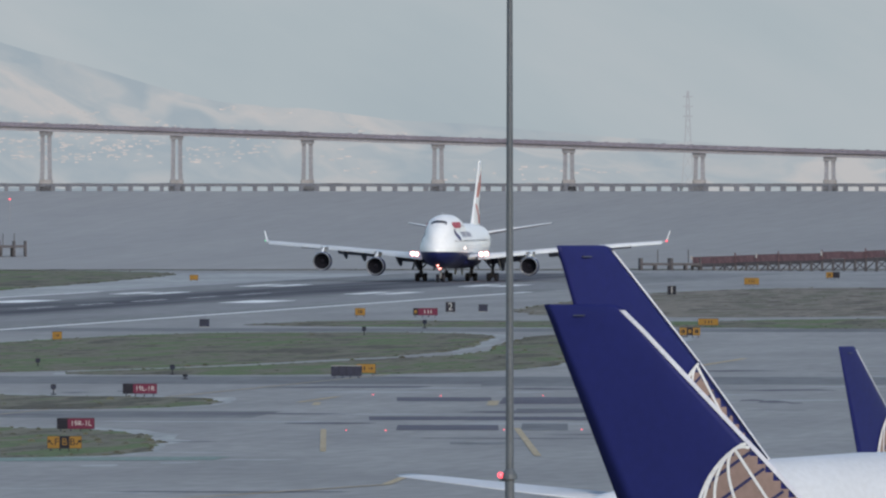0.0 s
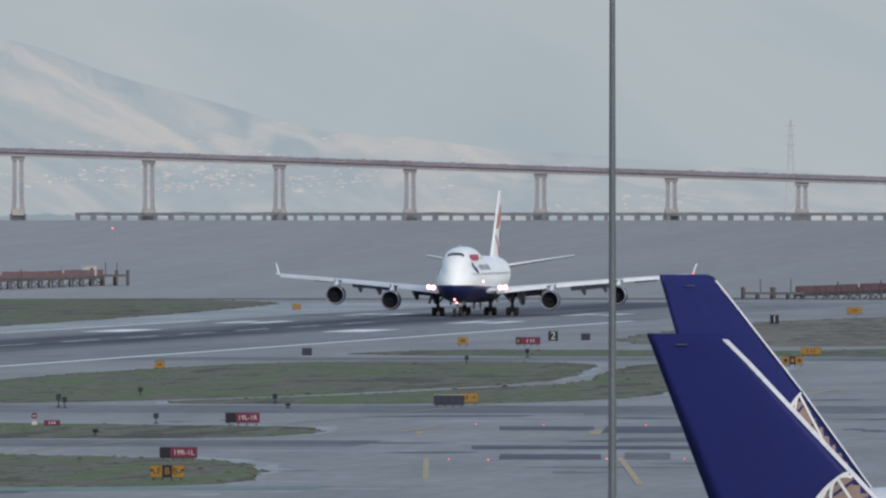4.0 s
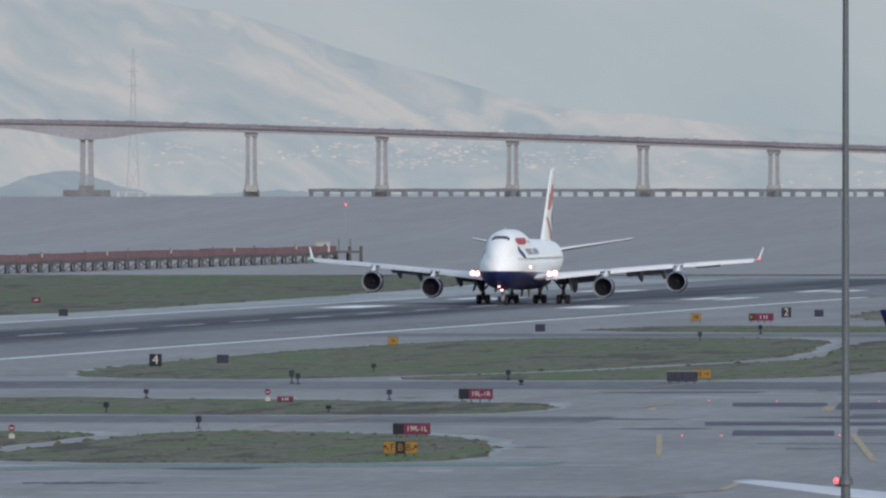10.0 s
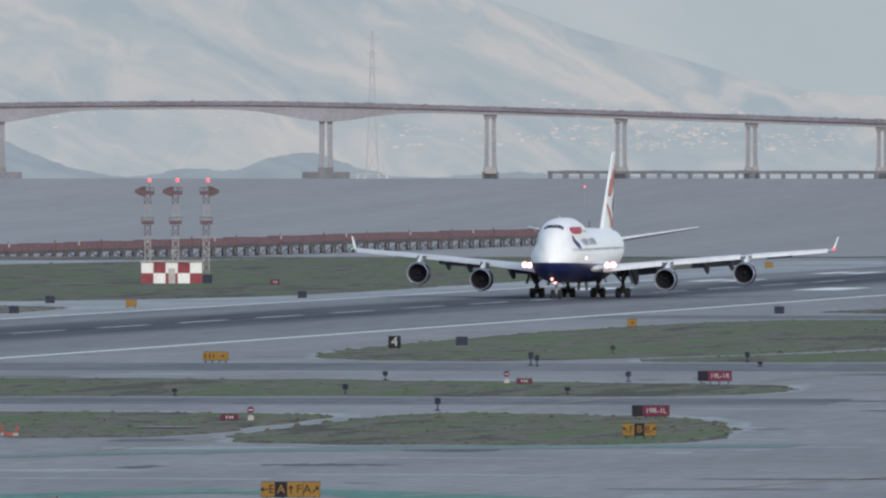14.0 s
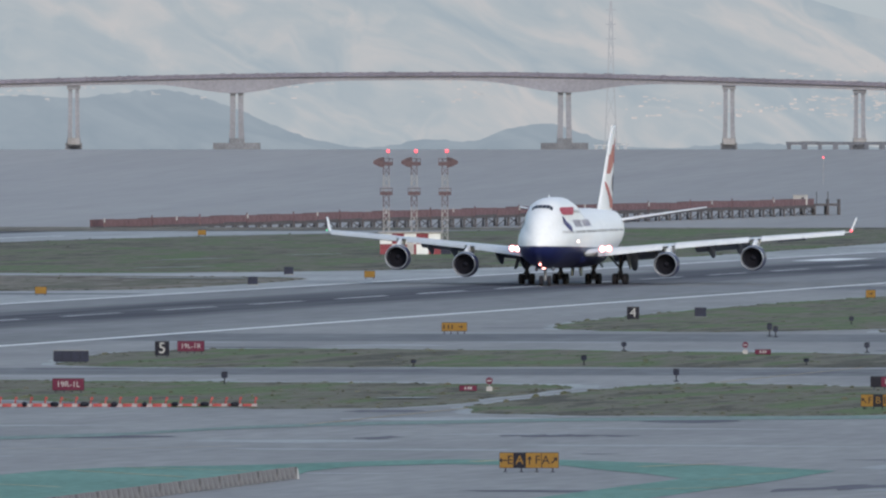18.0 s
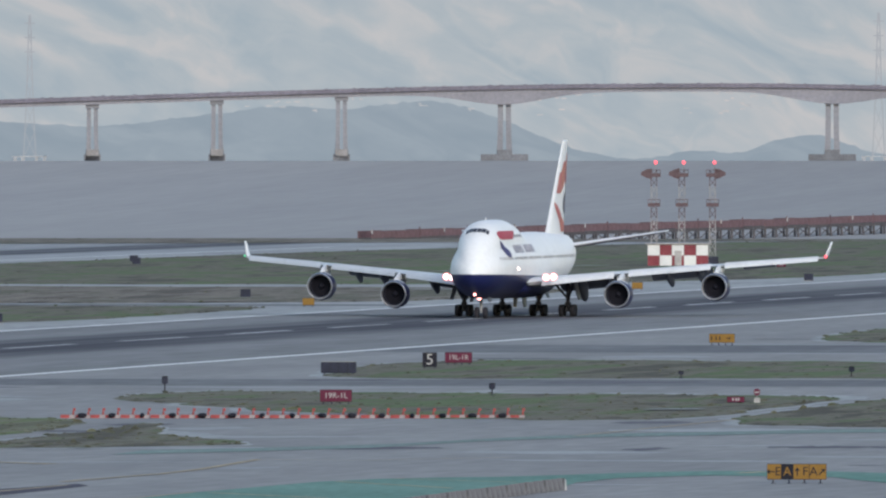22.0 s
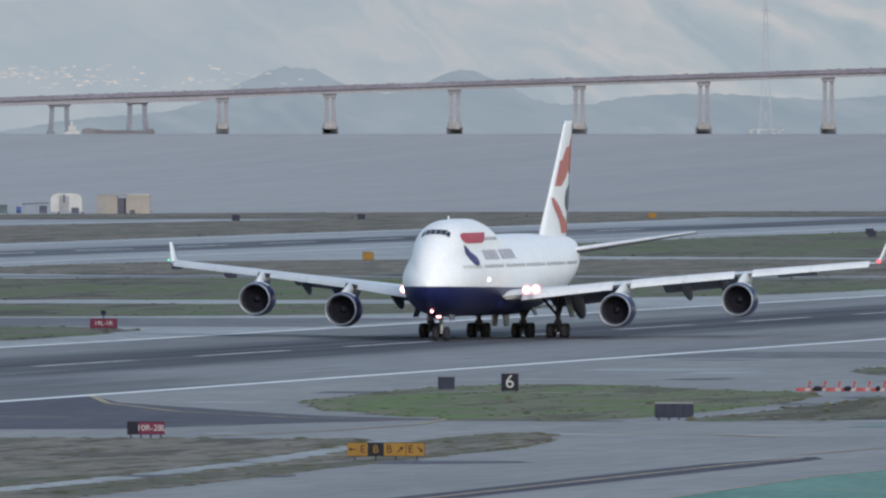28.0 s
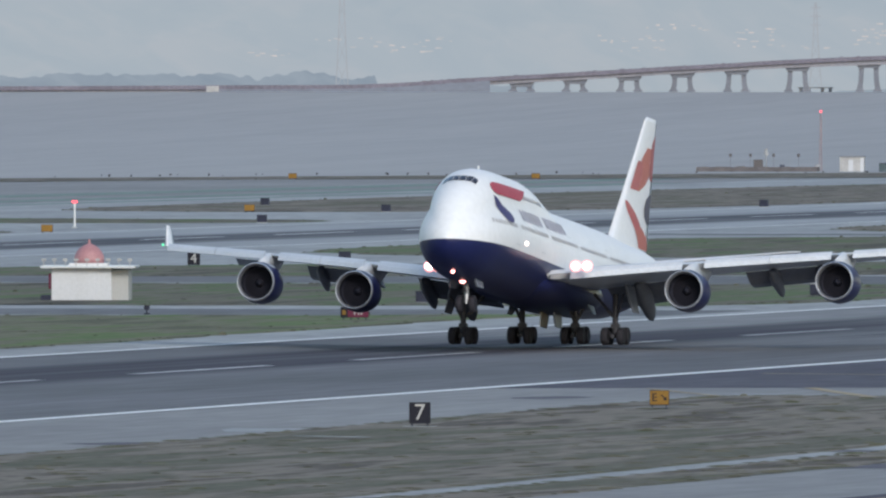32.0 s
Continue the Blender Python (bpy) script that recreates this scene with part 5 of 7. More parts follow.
marks("marking_taxi_lines", M_YPAINT, sweep([(62.5, -400), (65.5, -94), (65.1, -57), (64.4, -16), (64.0, 26), (64.4, 47)], 0.5) + sweep([(62.2, 58), (63.4, 87), (63, 104), (60.7, 140)], 0.5) + sweep([(60.7, 140), (67.5, 138), (75, 150)], 0.4) + sweep([(36, 134), (40.6, 132), (44.4, 131), (51, 121)], 1.2) + sweep([(15, 118), (18.5, 140), (19.5, 165), (17, 190)], 0.5)
      + sweep([(-27, 290), (-18, 252), (-6, 216), (8, 190), (28, 172)], 0.5) + sweep([(-7, 140), (-2, 124), (4, 106)], 0.9) + sweep([(-16, 134), (-10, 118), (-6, 108)], 0.5)
      + [bar(-22.1, 196.6, -8.5, 191.8, 1.0)] + [bar(114.8, 440, 130.4, 296, 0.5)] + [bar(100.9, 433, 113.5, 315, 0.42)] + [bar(82.5, 600, 84.5, 580, 0.6), bar(96, 612, 99, 580, 0.9)] + [bar(80, 640, 81, 600, 0.7)] + sweep([(125, 108), (129, 140), (133, 170), (131, 200)], 0.6) + [bar(89, 854, 86, 965, 0.8), bar(66, 950, 66, 240, 0.35)],
      0.03, "yellow taxiway centre lines")
marks("marking_green_islands", M_GREEN, [[(80, -140), (78.9, -97), (75.3, -14), (75.7, 25), (77, 61), (79, 71), (81.7, 76), (84.7, 78.5), (87.2, 84.6), (91, 96), (94.4, 102), (101.9, 101), (108.3, 92), (114.5, 82), (122.6, 65.5), (123.2, 26), (123, -22), (124, -80),
       (117, -80), (116.8, -22), (116.9, 12), (117.1, 38), (113.3, 52.7), (107.8, 69.5), (104.6, 81), (96.6, 86), (92.5, 76), (92.3, 60), (94.6, 35), (95.4, -20), (96.4, -105), (97, -140)]], 0.022, "green painted island on the taxiway")
BAND = [(48, 166), (54.9, 180), (59.9, 196), (63, 224), (67.7, 243), (73.5, 252), (80, 264), (90, 273), (110, 283)]
marks("marking_green_band", material("thin_green_paint", (0.215, 0.285, 0.262), 0.85, vary=0.2, scale=9, tint=(0.2, 0.25, 0.235), stretch=(1, 0.3, 1), spec=0.08), [[(x - 0.4, y + 9) for x, y in BAND] + [(x + 0.4, y - 8) for x, y in BAND[::-1]]], 0.023, "worn green band across the taxiway")
marks("marking_green_edges", M_YPAINT, [bar(81, -48, 85.4, -53.3, 0.5), bar(76.5, -11, 85, -20, 0.5), bar(76.6, 23, 86, 6.7, 0.5), bar(78, 61, 88, 39.8, 0.5), bar(79.6, 72, 89, 59.6, 0.45), bar(109.4, 77.6, 112.8, 88.1, 0.9), bar(97.2, 94, 98.1, 99, 0.9), bar(118.3, 49.5, 120.9, 57.5, 0.5), bar(118.6, 34.5, 120, 38.4, 0.5), bar(118.9, 1.9, 124, 13.3, 0.5),
      bar(78.7, -97, 75.1, -14, 0.3), bar(75.1, -14, 75.5, 25, 0.3)], 0.034, "thin yellow lines on the green island")
marks("marking_far_green", material("faded_green_paint", (0.25, 0.32, 0.285), 0.85, vary=0.2, scale=12, spec=0.08), [bar(-440, 1500, -432, 2050, 9), bar(-462, 1700, -455, 2150, 12), bar(-425, 1200, -420, 1900, 4)], 0.024, "faded green strips beyond the far runway")
M_ASPH2 = material("old_taxiway_asphalt", (0.16, 0.161, 0.172), 0.85, spec=0.08, vary=0.2, scale=20, fine=10, tint=(0.205, 0.207, 0.214), stretch=(1, 0.2, 1))
M_TURNOFF = material("fresh_dark_turnoff_asphalt", (0.098, 0.093, 0.116), 0.85, spec=0.08, vary=0.2, scale=16, fine=10, tint=(0.122, 0.117, 0.138), stretch=(1, 0.15, 1))
marks("road_turnoff", M_TURNOFF, [[(-27, 290), (-18, 256), (-4.5, 225), (6, 202), (16, 190), (30, 183), (30, 180), (16.3, 184), (11.4, 172), (4, 146), (-3, 142), (-24, 135), (-27, 132)]], 0.0085, "dark fresh asphalt of a taxiway turning off the runway")
for quad in (
    [(-27, 735), (150, 735), (150, 797), (-27, 797)], [(-27, 500), (88, 500), (86, 541), (-27, 541)], [(-256, 486), (-92, 486), (-92, 525), (-256, 525)], [(-256, 711), (-92, 711), (-92, 785), (-256, 757)],
    [(-27, 1262), (160, 1262), (160, 1306), (-27, 1306)], [(-256, 1188), (-92, 1188), (-92, 1208), (-256, 1208)], [(-400, 420), (-318, 470), (-318, 540), (-400, 560)]):
    marks("road_taxiway", M_ASPH2, [quad], 0.008, "darker asphalt strip of a taxiway or cross runway")
NEAR_END = [(-27.4 - 60.2 * k / 60, 410 - abs(k - 36) * 1.9 + 70 * noise.noise((k * 0.45, 3.1, 0)) + (22 if k % 2 else -22)) for k in range(61)]
marks("road_near_asphalt", runway_surface("dark_runway_asphalt", -67, 9, (0.19, 0.19, 0.2), (0.06, 0.056, 0.072)), [[(-87.6, -900), (-27.4, -900)] + NEAR_END], 0.016, "darker asphalt at the near end of the runway, streaked with rubber")
M_STAIN = material("tar_and_oil_stains", (0.12, 0.114, 0.138), 0.85, spec=0.08, vary=0.25, scale=5, tint=(0.165, 0.16, 0.182))
M_PALE = material("pale_new_concrete", (0.385, 0.395, 0.4), 0.85, spec=0.08, vary=0.2, scale=10, tint=(0.315, 0.322, 0.33))


def streak(x0, y0, x1, y1, half):
    """A worn pale strip of uneven width between two places."""
    k = max(4, int(abs(x1 - x0)))
    edge = [(x0 + (x1 - x0) * i / k, y0 + (y1 - y0) * i / k, half * (0.25 if i in (0, k) else 0.6 + 0.5 * abs(noise.noise((x0 + i * 0.7, y0, 0))))) for i in range(k + 1)]
    return [(x, y - h) for x, y, h in edge] + [(x, y + h) for x, y, h in edge[::-1]]


DRAINS = [(-164, 1684, -159, 1716, 8), (-146, 1546, -140, 1574, 8), (-184, 1224, -163, 1213, 5), (-126, 1400, -109, 1392, 6), (-142, 1011, -145, 1060, 4), (-140, 1147, -143, 1188, 5), (53.5, 361, 57.8, 362, 4),
          (-5.7, 299, -0.9, 302.5, 2), (2.4, 298, 5, 301, 1.8), (6.4, 296, 11.2, 296.6, 1.5), (1.2, -36.5, 6.3, -39.4, 1), (-1, 58, 3, 61, 1), (37.9, -150, 38.9, -125, 3), (-160.5, 1775, -156, 1800, 7)]
marks("marking_drain_strips", M_PALE, [streak(*d) for d in DRAINS], 0.15, "pale concrete drain strips in the grass")


def stains():
    rng = random.Random(21)
    dark, pale = [], []
    for x0, x1, y in ((80, 96, 752), (66, 80, 712), (100, 112, 540)):
        dark.append([(x0, y - 4), (x0 + 5, y - 9), (x1, y - 6), (x1, y + 8), (x0 + 4, y + 7)])
    for x0, ya, x1, yb, w in ((116, 620, 123, 597, 10), (85, 196, 94, 196, 7), (88, 700, 118, 690, 10), (126.5, 6, 136, 22, 14), (60.5, -120, 65.4, 52, 0)):
        if w:
            n = 12
            top = [(x0 + (x1 - x0) * k / n, ya + (yb - ya) * k / n + w * (0.5 + 0.4 * rng.uniform(-1, 1)) * (0.25 if k in (0, n) else 1)) for k in range(n + 1)]
            low = [(x0 + (x1 - x0) * k / n, ya + (yb - ya) * k / n - w * (0.5 + 0.4 * rng.uniform(-1, 1)) * (0.25 if k in (0, n) else 1)) for k in range(n + 1)]
            dark.append(low + top[::-1])
        else:
            marks("marking_tar_strip", material("fresh_tar", (0.105, 0.097, 0.125), 0.85, spec=0.08, vary=0.25, scale=4), [[(60, -400), (63.4, -120), (63.2, -57), (62.5, -16), (62.1, 26), (64.2, 52), (66.0, 45), (66.3, 10), (66.8, -57), (67.6, -120), (65, -400)]], 0.018, "dark tar strip under a yellow taxi line")
    taken = {"d": [], "p": []}
    for q in dark:
        xs, ys = [p[0] for p in q], [p[1] for p in q]
        taken["d"].append((min(xs), max(xs), min(ys), max(ys)))
    def free(kind, q):
        xs, ys = [p[0] for p in q], [p[1] for p in q]
        b = (min(xs), max(xs), min(ys), max(ys))
        if any(b[0] < o[1] and o[0] < b[1] and b[2] < o[3] and o[2] < b[3] for o in taken[kind]):
            return False
        taken[kind].append(b)
        return True
    for _ in range(160):
        x, y = rng.uniform(-20, 150), rng.uniform(-260, 900)
        w, h = rng.uniform(1.5, 10), rng.uniform(1.5, 10)
        k = [(x + w * math.cos(a) * rng.uniform(0.5, 1), y + h * math.sin(a) * rng.uniform(0.5, 1)) for a in np.linspace(0, 2 * math.pi, 11)[:-1]]
        kind = "d" if rng.random() < 0.45 else "p"
        if free(kind, k):
            (dark if kind == "d" else pale).append(k)
    for y0, y1 in ((806, 690), (541, 470), (300, 120)):
        for _ in range(14):
            x, y = rng.uniform(-20, 130), rng.uniform(y1, y0)
            q = [(x, y), (x + rng.uniform(8, 30), y - 2), (x + rng.uniform(8, 30), y + rng.uniform(3, 8)), (x - 3, y + 5)]
            if free("p", q):
                pale.append(q)
    for name, mat, q, z, lab in (("stain_patches", M_STAIN, dark, 0.015, "dark tar and oil patches on the pavement"), ("pale_patches", M_PALE, pale, 0.005, "pale patches of newer concrete")):
        bm = bmesh.new()
        for p in q:
            vs = [bm.verts.new((a, b, z)) for a, b in p]
            try:
                bm.faces.new(vs)
            except ValueError:
                pass
        single(name, bm, mat, lab, "pavement", kind="stuff")


def slab_patch(x0, y0, x1, y1, lean):
    """A relaid rectangle of pavement with slightly ragged edges."""
    k = max(6, int((x1 - x0) * 2))
    near_ = [(x0 + lean + (x1 - x0) * i / k, y0 + 1.6 * noise.noise((i * 0.6, x0, y0))) for i in range(k + 1)]
    far_ = [(x0 + (x1 - x0) * i / k, y1 + 1.6 * noise.noise((i * 0.6, y0, x0))) for i in range(k + 1)]
    return near_ + far_[::-1]


M_RELAID = material("relaid_dark_asphalt", (0.105, 0.1, 0.128), 0.85, spec=0.08, vary=0.15, scale=4, tint=(0.13, 0.125, 0.152))
marks("road_relaid_patches", M_RELAID, [slab_patch(85.4, 609, 93.3, 636, 2.8), slab_patch(94.3, 591, 101.5, 637, 4.2), slab_patch(96.4, 487, 114, 509, 2.4), slab_patch(103.9, 428, 111.6, 458, 3)], 0.017, "dark relaid rectangles of asphalt on the apron")
marks("road_old_patches", M_ASPH2, [slab_patch(117.3, 352, 121.3, 365, 1.3), slab_patch(79.3, 720, 95, 771, 4.8), slab_patch(102.9, 535, 112, 561, 2.4), slab_patch(112.4, 428, 116, 468, 3.8)], 0.0135, "faded relaid rectangles of asphalt on the apron")
stains()


# ---------------------------------------------------------------- boards, signs and small airfield things
def legs(parent, w, z):
    src = None
    for x in ([-w * 0.36, w * 0.36] if w < 2 else [-w * 0.4, -w * 0.13, w * 0.13, w * 0.4]):
        bm = box(bmesh.new(), -0.04, -0.04, 0, 0.04, 0.04, z + 0.02)
        box(bm, -0.12, -0.12, 0, 0.12, 0.12, 0.03)
        if src is None:
            src = part("leg", bm, M_BLUEBOX, parent, at=pose(x, 0, 0))
        else:
            bm.free()
            share(src, parent, pose(x, 0, 0))


def number_board(x, y, num, size=1.2, turn=7):
    b = thing("distance_board", "black runway distance board with a white numeral", "sign", pose(x, y, 0.02, 0, 0, turn), "runway distance boards")
    legs(b, size, 0.18)
    p = part("panel", box(bmesh.new(), -size / 2, -0.09, 0.17, size / 2, 0.09, 0.17 + size, 0.02), M_SIGNBLK, b)
    me = letters(num, size * 1.08, 0.012)
    me.materials.append(M_SIGNWHT)
    n = new("numeral", me)
    n.parent, n.matrix_basis = p, pose(0, -0.1, 0.17 + size * 0.5)
    bm = bmesh.new()
    slab(bm, [(-0.9, -0.8), (0.9, -0.8), (0.9, 0.8), (-0.9, 0.8)], 0, 0.025)
    part("concrete_pad", bm, M_PALE, b)


COLS = {"r": (M_SIGNRED, M_SIGNWHT), "y": (M_SIGNYEL, M_SIGNBLK), "k": (M_SIGNBLK, M_SIGNYEL), "d": (M_SIGNBLK, M_SIGNBLK)}


def arrow(bm, cx, cz, size, ang):
    r = Matrix.Rotation(radians(ang), 3, "Y")
    for q in ([(-0.5, -0.07), (0.15, -0.07), (0.15, 0.07), (-0.5, 0.07)], [(0.1, -0.3), (0.5, 0.0), (0.1, 0.3)]):
        bm.faces.new([bm.verts.new(Vector((cx, 0, cz)) + r @ Vector((a * size, 0, b * size))) for a, b in q])


def guide_sign(x, y, w, h, panels, label, turn=6, low=0.22):
    """A lit guidance sign; panels: (share of the width, colour, what it says: a word, > with an angle, or - for bars)."""
    s = thing("guidance_sign", label, "sign", pose(x, y, 0.02, 0, 0, turn), "taxiway guidance signs")
    legs(s, w, low)
    part("housing", box(bmesh.new(), -w / 2, -0.06, low, w / 2, 0.16, low + h, 0.02), M_SIGNBLK, s)
    at = -w / 2
    for share_, col, says in panels:
        pw = w * share_
        bm = box(bmesh.new(), at + 0.02, -0.09, low + 0.03, at + pw - 0.02, -0.055, low + h - 0.03)
        p = part("panel", bm, COLS[col][0], s)
        ink = COLS[col][1]
        items = [i for i in says.split(" ") if i]
        for k, it in enumerate(items):
            cx = at + pw * (k + 0.5) / len(items)
            if it.startswith(">"):
                bm = bmesh.new()
                arrow(bm, cx, low + h / 2, h * 0.55, float(it[1:]))
                part("arrow", bm, ink, p, at=pose(0, -0.1, 0))
            elif it == "-":
                for q in (-0.16, 0.02, 0.16):
                    part("lettering_bar", box(bmesh.new(), cx + q * pw - 0.05, -0.1, low + h * 0.28, cx + q * pw + 0.06, -0.094, low + h * 0.72), ink, p)
            else:
                me = letters(it, h * (0.78 if len(it) < 4 else 0.66), 0.008)
                me.materials.append(ink)
                o = new("lettering", me)
                o.parent, o.matrix_basis = p, pose(cx, -0.1, low + h / 2)
        at += pw
    return s


for num, y in (("1", 1828.8), ("2", 1524), ("4", 914.4), ("5", 609.6), ("6", 304.8), ("7", 0)):
    number_board(0, y, num)
number_board(-215.8, 845, "4")
RS = "red runway holding sign with white letters beside a taxiway"
YS = "yellow taxiway direction sign with black arrows on short legs"
guide_sign(84.3, 415, 2.8, 0.82, [(0.28, "d", ""), (0.72, "r", "19R-1L")], RS)
guide_sign(63.1, 640, 2.9, 0.86, [(0.3, "d", ""), (0.7, "r", "19L-1R")], RS)
guide_sign(95.6, 313, 2.4, 0.88, [(0.36, "y", ">225 F"), (0.28, "k", "B"), (0.36, "y", "B >315")], YS)
guide_sign(26.6, 389, 2.35, 0.9, [(1, "r", "19R-1L")], RS)
guide_sign(-1.4, 635, 2.3, 0.9, [(1, "r", "19L-1R")], RS)
guide_sign(-104, 676, 2.4, 0.85, [(1, "r", "19L-1R")], RS)
guide_sign(13.0, 110, 2.3, 0.8, [(0.3, "d", ""), (0.7, "r", "10R-28L")], "bright red runway holding sign with white letters")
guide_sign(105.4, 59, 3.45, 0.92, [(0.24, "y", ">180 E"), (0.2, "k", "A"), (0.27, "y", ">270 F"), (0.29, "y", "A >315")], YS)
guide_sign(41.9, 36, 4.5, 0.8, [(0.27, "y", ">180 E"), (0.2, "k", "B"), (0.29, "y", "B >315"), (0.24, "y", "E >45")], YS)
guide_sign(0.4, 61.7, 1.15, 0.86, [(1, "y", "E >45")], YS)
guide_sign(-1.3, 797, 2.35, 0.82, [(1, "y", "- >0")], YS)
guide_sign(-4.6, 1460, 1.25, 0.9, [(1, "y", "-")], YS)
guide_sign(3.3, 1461, 3.0, 0.9, [(0.2, "k", "-"), (0.8, "r", "-")], RS)
guide_sign(65.0, 805, 1.75, 0.85, [(1, "y", "- >0")], YS)
guide_sign(-6.3, 2028, 2.2, 1.0, [(1, "y", "-")], YS)
guide_sign(50.4, 1322, 2.35, 0.8, [(1, "y", "-")], YS)
guide_sign(59.9, 1193, 2.3, 0.88, [(0.36, "y", "-"), (0.28, "k", "-"), (0.36, "y", "-")], YS)
guide_sign(-3.4, 1138, 1.05, 0.85, [(1, "y", ">0")], YS)
guide_sign(-7.4, 2185, 2.1, 0.9, [(0.5, "y", "-"), (0.5, "d", "")], YS)
guide_sign(54.9, 399, 1.3, 0.44, [(1, "r", "-")], "small low red sign with white marks in the grass", low=0.1)
guide_sign(48.1, 630, 1.35, 0.44, [(1, "r", "-")], "small low red sign with white marks in the grass", low=0.1)
guide_sign(-109.4, 455, 2.2, 0.82, [(0.25, "k", "-"), (0.75, "r", "-")], RS)
guide_sign(-144.8, 660, 1.3, 0.44, [(1, "r", "-")], "small low red sign with white marks in the grass", low=0.1)
guide_sign(-128, 1770, 1.2, 0.7, [(1, "r", "-")], "small red sign in the grass beyond the runway", low=0.1)
YB = "small orange marker sign beside the far runway"
for x, y in ((-219, 1407), (-327, 2218), (-364, 1493), (-317, 1196), (-507, 2125), (-470, 2133), (-100, 1178), (-235, 2195), (-95, 1399), (-101, 2132), (-98.5, 818), (-224, 1433)):
    guide_sign(x, y, 1.3, 0.8, [(1, "y", "")], YB, low=0.15)


def sign_back(x, y, w=2.6, h=0.95):
    """A guidance sign seen from its dark back."""
    s = thing("guidance_sign", "dark blank back of a taxiway guidance sign", "sign", pose(x, y, 0.02, 0, 0, 6), "taxiway guidance signs")
    legs(s, w, 0.15)
    part("housing", box(bmesh.new(), -w / 2, -0.14, 0.14, w / 2, 0.14, 0.14 + h, 0.05), M_BLUEBOX, s)
    for k in range(3):
        part("seam", box(bmesh.new(), -w / 2 + w * (k + 1) / 4 - 0.02, -0.155, 0.18, -w / 2 + w * (k + 1) / 4 + 0.02, -0.138, 0.1 + h), M_SIGNBLK, s)
    # Paler strip along the top edge of the back.
    part("top_strip", box(bmesh.new(), -w / 2, -0.17, 0.14 + h - 0.03, w / 2, -0.12, 0.17 + h), M_STEEL, s, "pale top edge")


sign_back(-1.2, 568, 2.9), sign_back(65.2, 786, 2.8), sign_back(32.3, 187, 2.5), sign_back(-106.4, 618, 2.3)


def equipment_box(x, y, w=1.15, h=0.85):
    b = thing("equipment_box", "dark blue metal equipment box beside the runway", "box", pose(x, y, 0.02, 0, 0, 6), "equipment boxes")
    part("body", box(bmesh.new(), -w / 2, -0.3, 0.06, w / 2, 0.3, 0.06 + h, 0.03), M_BLUEBOX, b)
    part("lid", box(bmesh.new(), -w / 2 - 0.04, -0.34, 0.06 + h, w / 2 + 0.04, 0.34, 0.12 + h, 0.02), M_BLUEBOX, b)
    part("plinth", box(bmesh.new(), -w / 2 - 0.1, -0.4, 0, w / 2 + 0.1, 0.4, 0.07), M_PALE, b)


for x, y in ((-129.6, 567), (2.2, 949), (2.6, 1539), (-6.6, 316), (-7.4, 1315), (-96, 1310), (-125, 1290), (-93, 1538), (-190, 1173), (-217, 1278), (-381, 2151), (-367, 2182), (-325, 1335), (-388, 1603), (-347, 1496), (-318, 1589), (-213, 897), (-233, 1862), (-113, 1455), (-100.5, 818), (-222, 1586), (-102, 988), (-225, 1816), (-220, 1294), (-193, 1187)):
    equipment_box(x, y)


def light_post(x, y, h):
    """A stubby runway guard light on a stem."""
    p = thing("guard_light", "small dark runway guard light on a short stem", "light", pose(x, y, 0.02, 0, 0, random.uniform(-40, 40)), "guard lights")
    h *= 1.1
    part("base", box(bmesh.new(), -0.2, -0.2, 0, 0.2, 0.2, 0.08, 0.02), M_SIGNBLK, p)
    part("stem", tube(bmesh.new(), (0, 0, 0.05), (0, 0, h * 0.55), 0.05), M_SIGNBLK, p)
    hd = part("head", box(bmesh.new(), -0.22, -0.14, h * 0.5, 0.22, 0.16, h, 0.06), M_BLUEBOX, p, "dark lamp housing")
    part("hood", box(bmesh.new(), -0.19, -0.26, h - 0.04, 0.19, 0.1, h, 0.01), M_SIGNBLK, hd)
    part("lens", tube(bmesh.new(), (0, -0.11, h * 0.75), (0, -0.135, h * 0.75), 0.09, n=12), M_GLASS, hd)


for x, y, h in ((30.3, 778, 1.1), (25.9, 877, 0.75), (46.6, 809, 0.85), (52.1, 771, 0.4), (32.1, 662, 0.7), (42.3, 559, 0.8), (54.3, 652, 0.8), (60.1, 562, 0.55), (62.3, 462, 0.9), (29.6, 550, 0.55), (30.6, 440, 0.9), (22.2, 1210, 0.9), (19.3, 1304, 0.9), (2.0, 461, 1.1), (31.6, 772, 0.9), (-122, 765, 0.75), (-134, 488, 0.65)):
    light_post(x, y, h)


def stop_marker(x, y):
    s = thing("stop_marker", "round red stop disc on a white base", "marker", pose(x, y, 0.02, 0, 0, 6), "stop markers")
    part("base", box(bmesh.new(), -0.22, -0.15, 0, 0.22, 0.15, 0.4, 0.04), M_DULLW, s, "dull white base block")
    part("post", tube(bmesh.new(), (0, 0, 0.3), (0, 0, 0.6), 0.03), M_STEEL, s)
    d = part("disc", tube(bmesh.new(), (0, -0.03, 0.82), (0, 0.0, 0.82), 0.27, n=8), M_SIGNRED, s, "red octagonal disc")
    part("bar", box(bmesh.new(), -0.17, -0.045, 0.77, 0.17, -0.03, 0.86), M_SIGNWHT, d)


stop_marker(56.0, 402.5), stop_marker(45.6, 638), stop_marker(-152, 685)


# closed-off stretch: low plastic barriers, sandbags and flags


M_BARW = material("grubby_white_barrier_plastic", (0.36, 0.3, 0.3), 0.6, vary=0.3, scale=0.5)


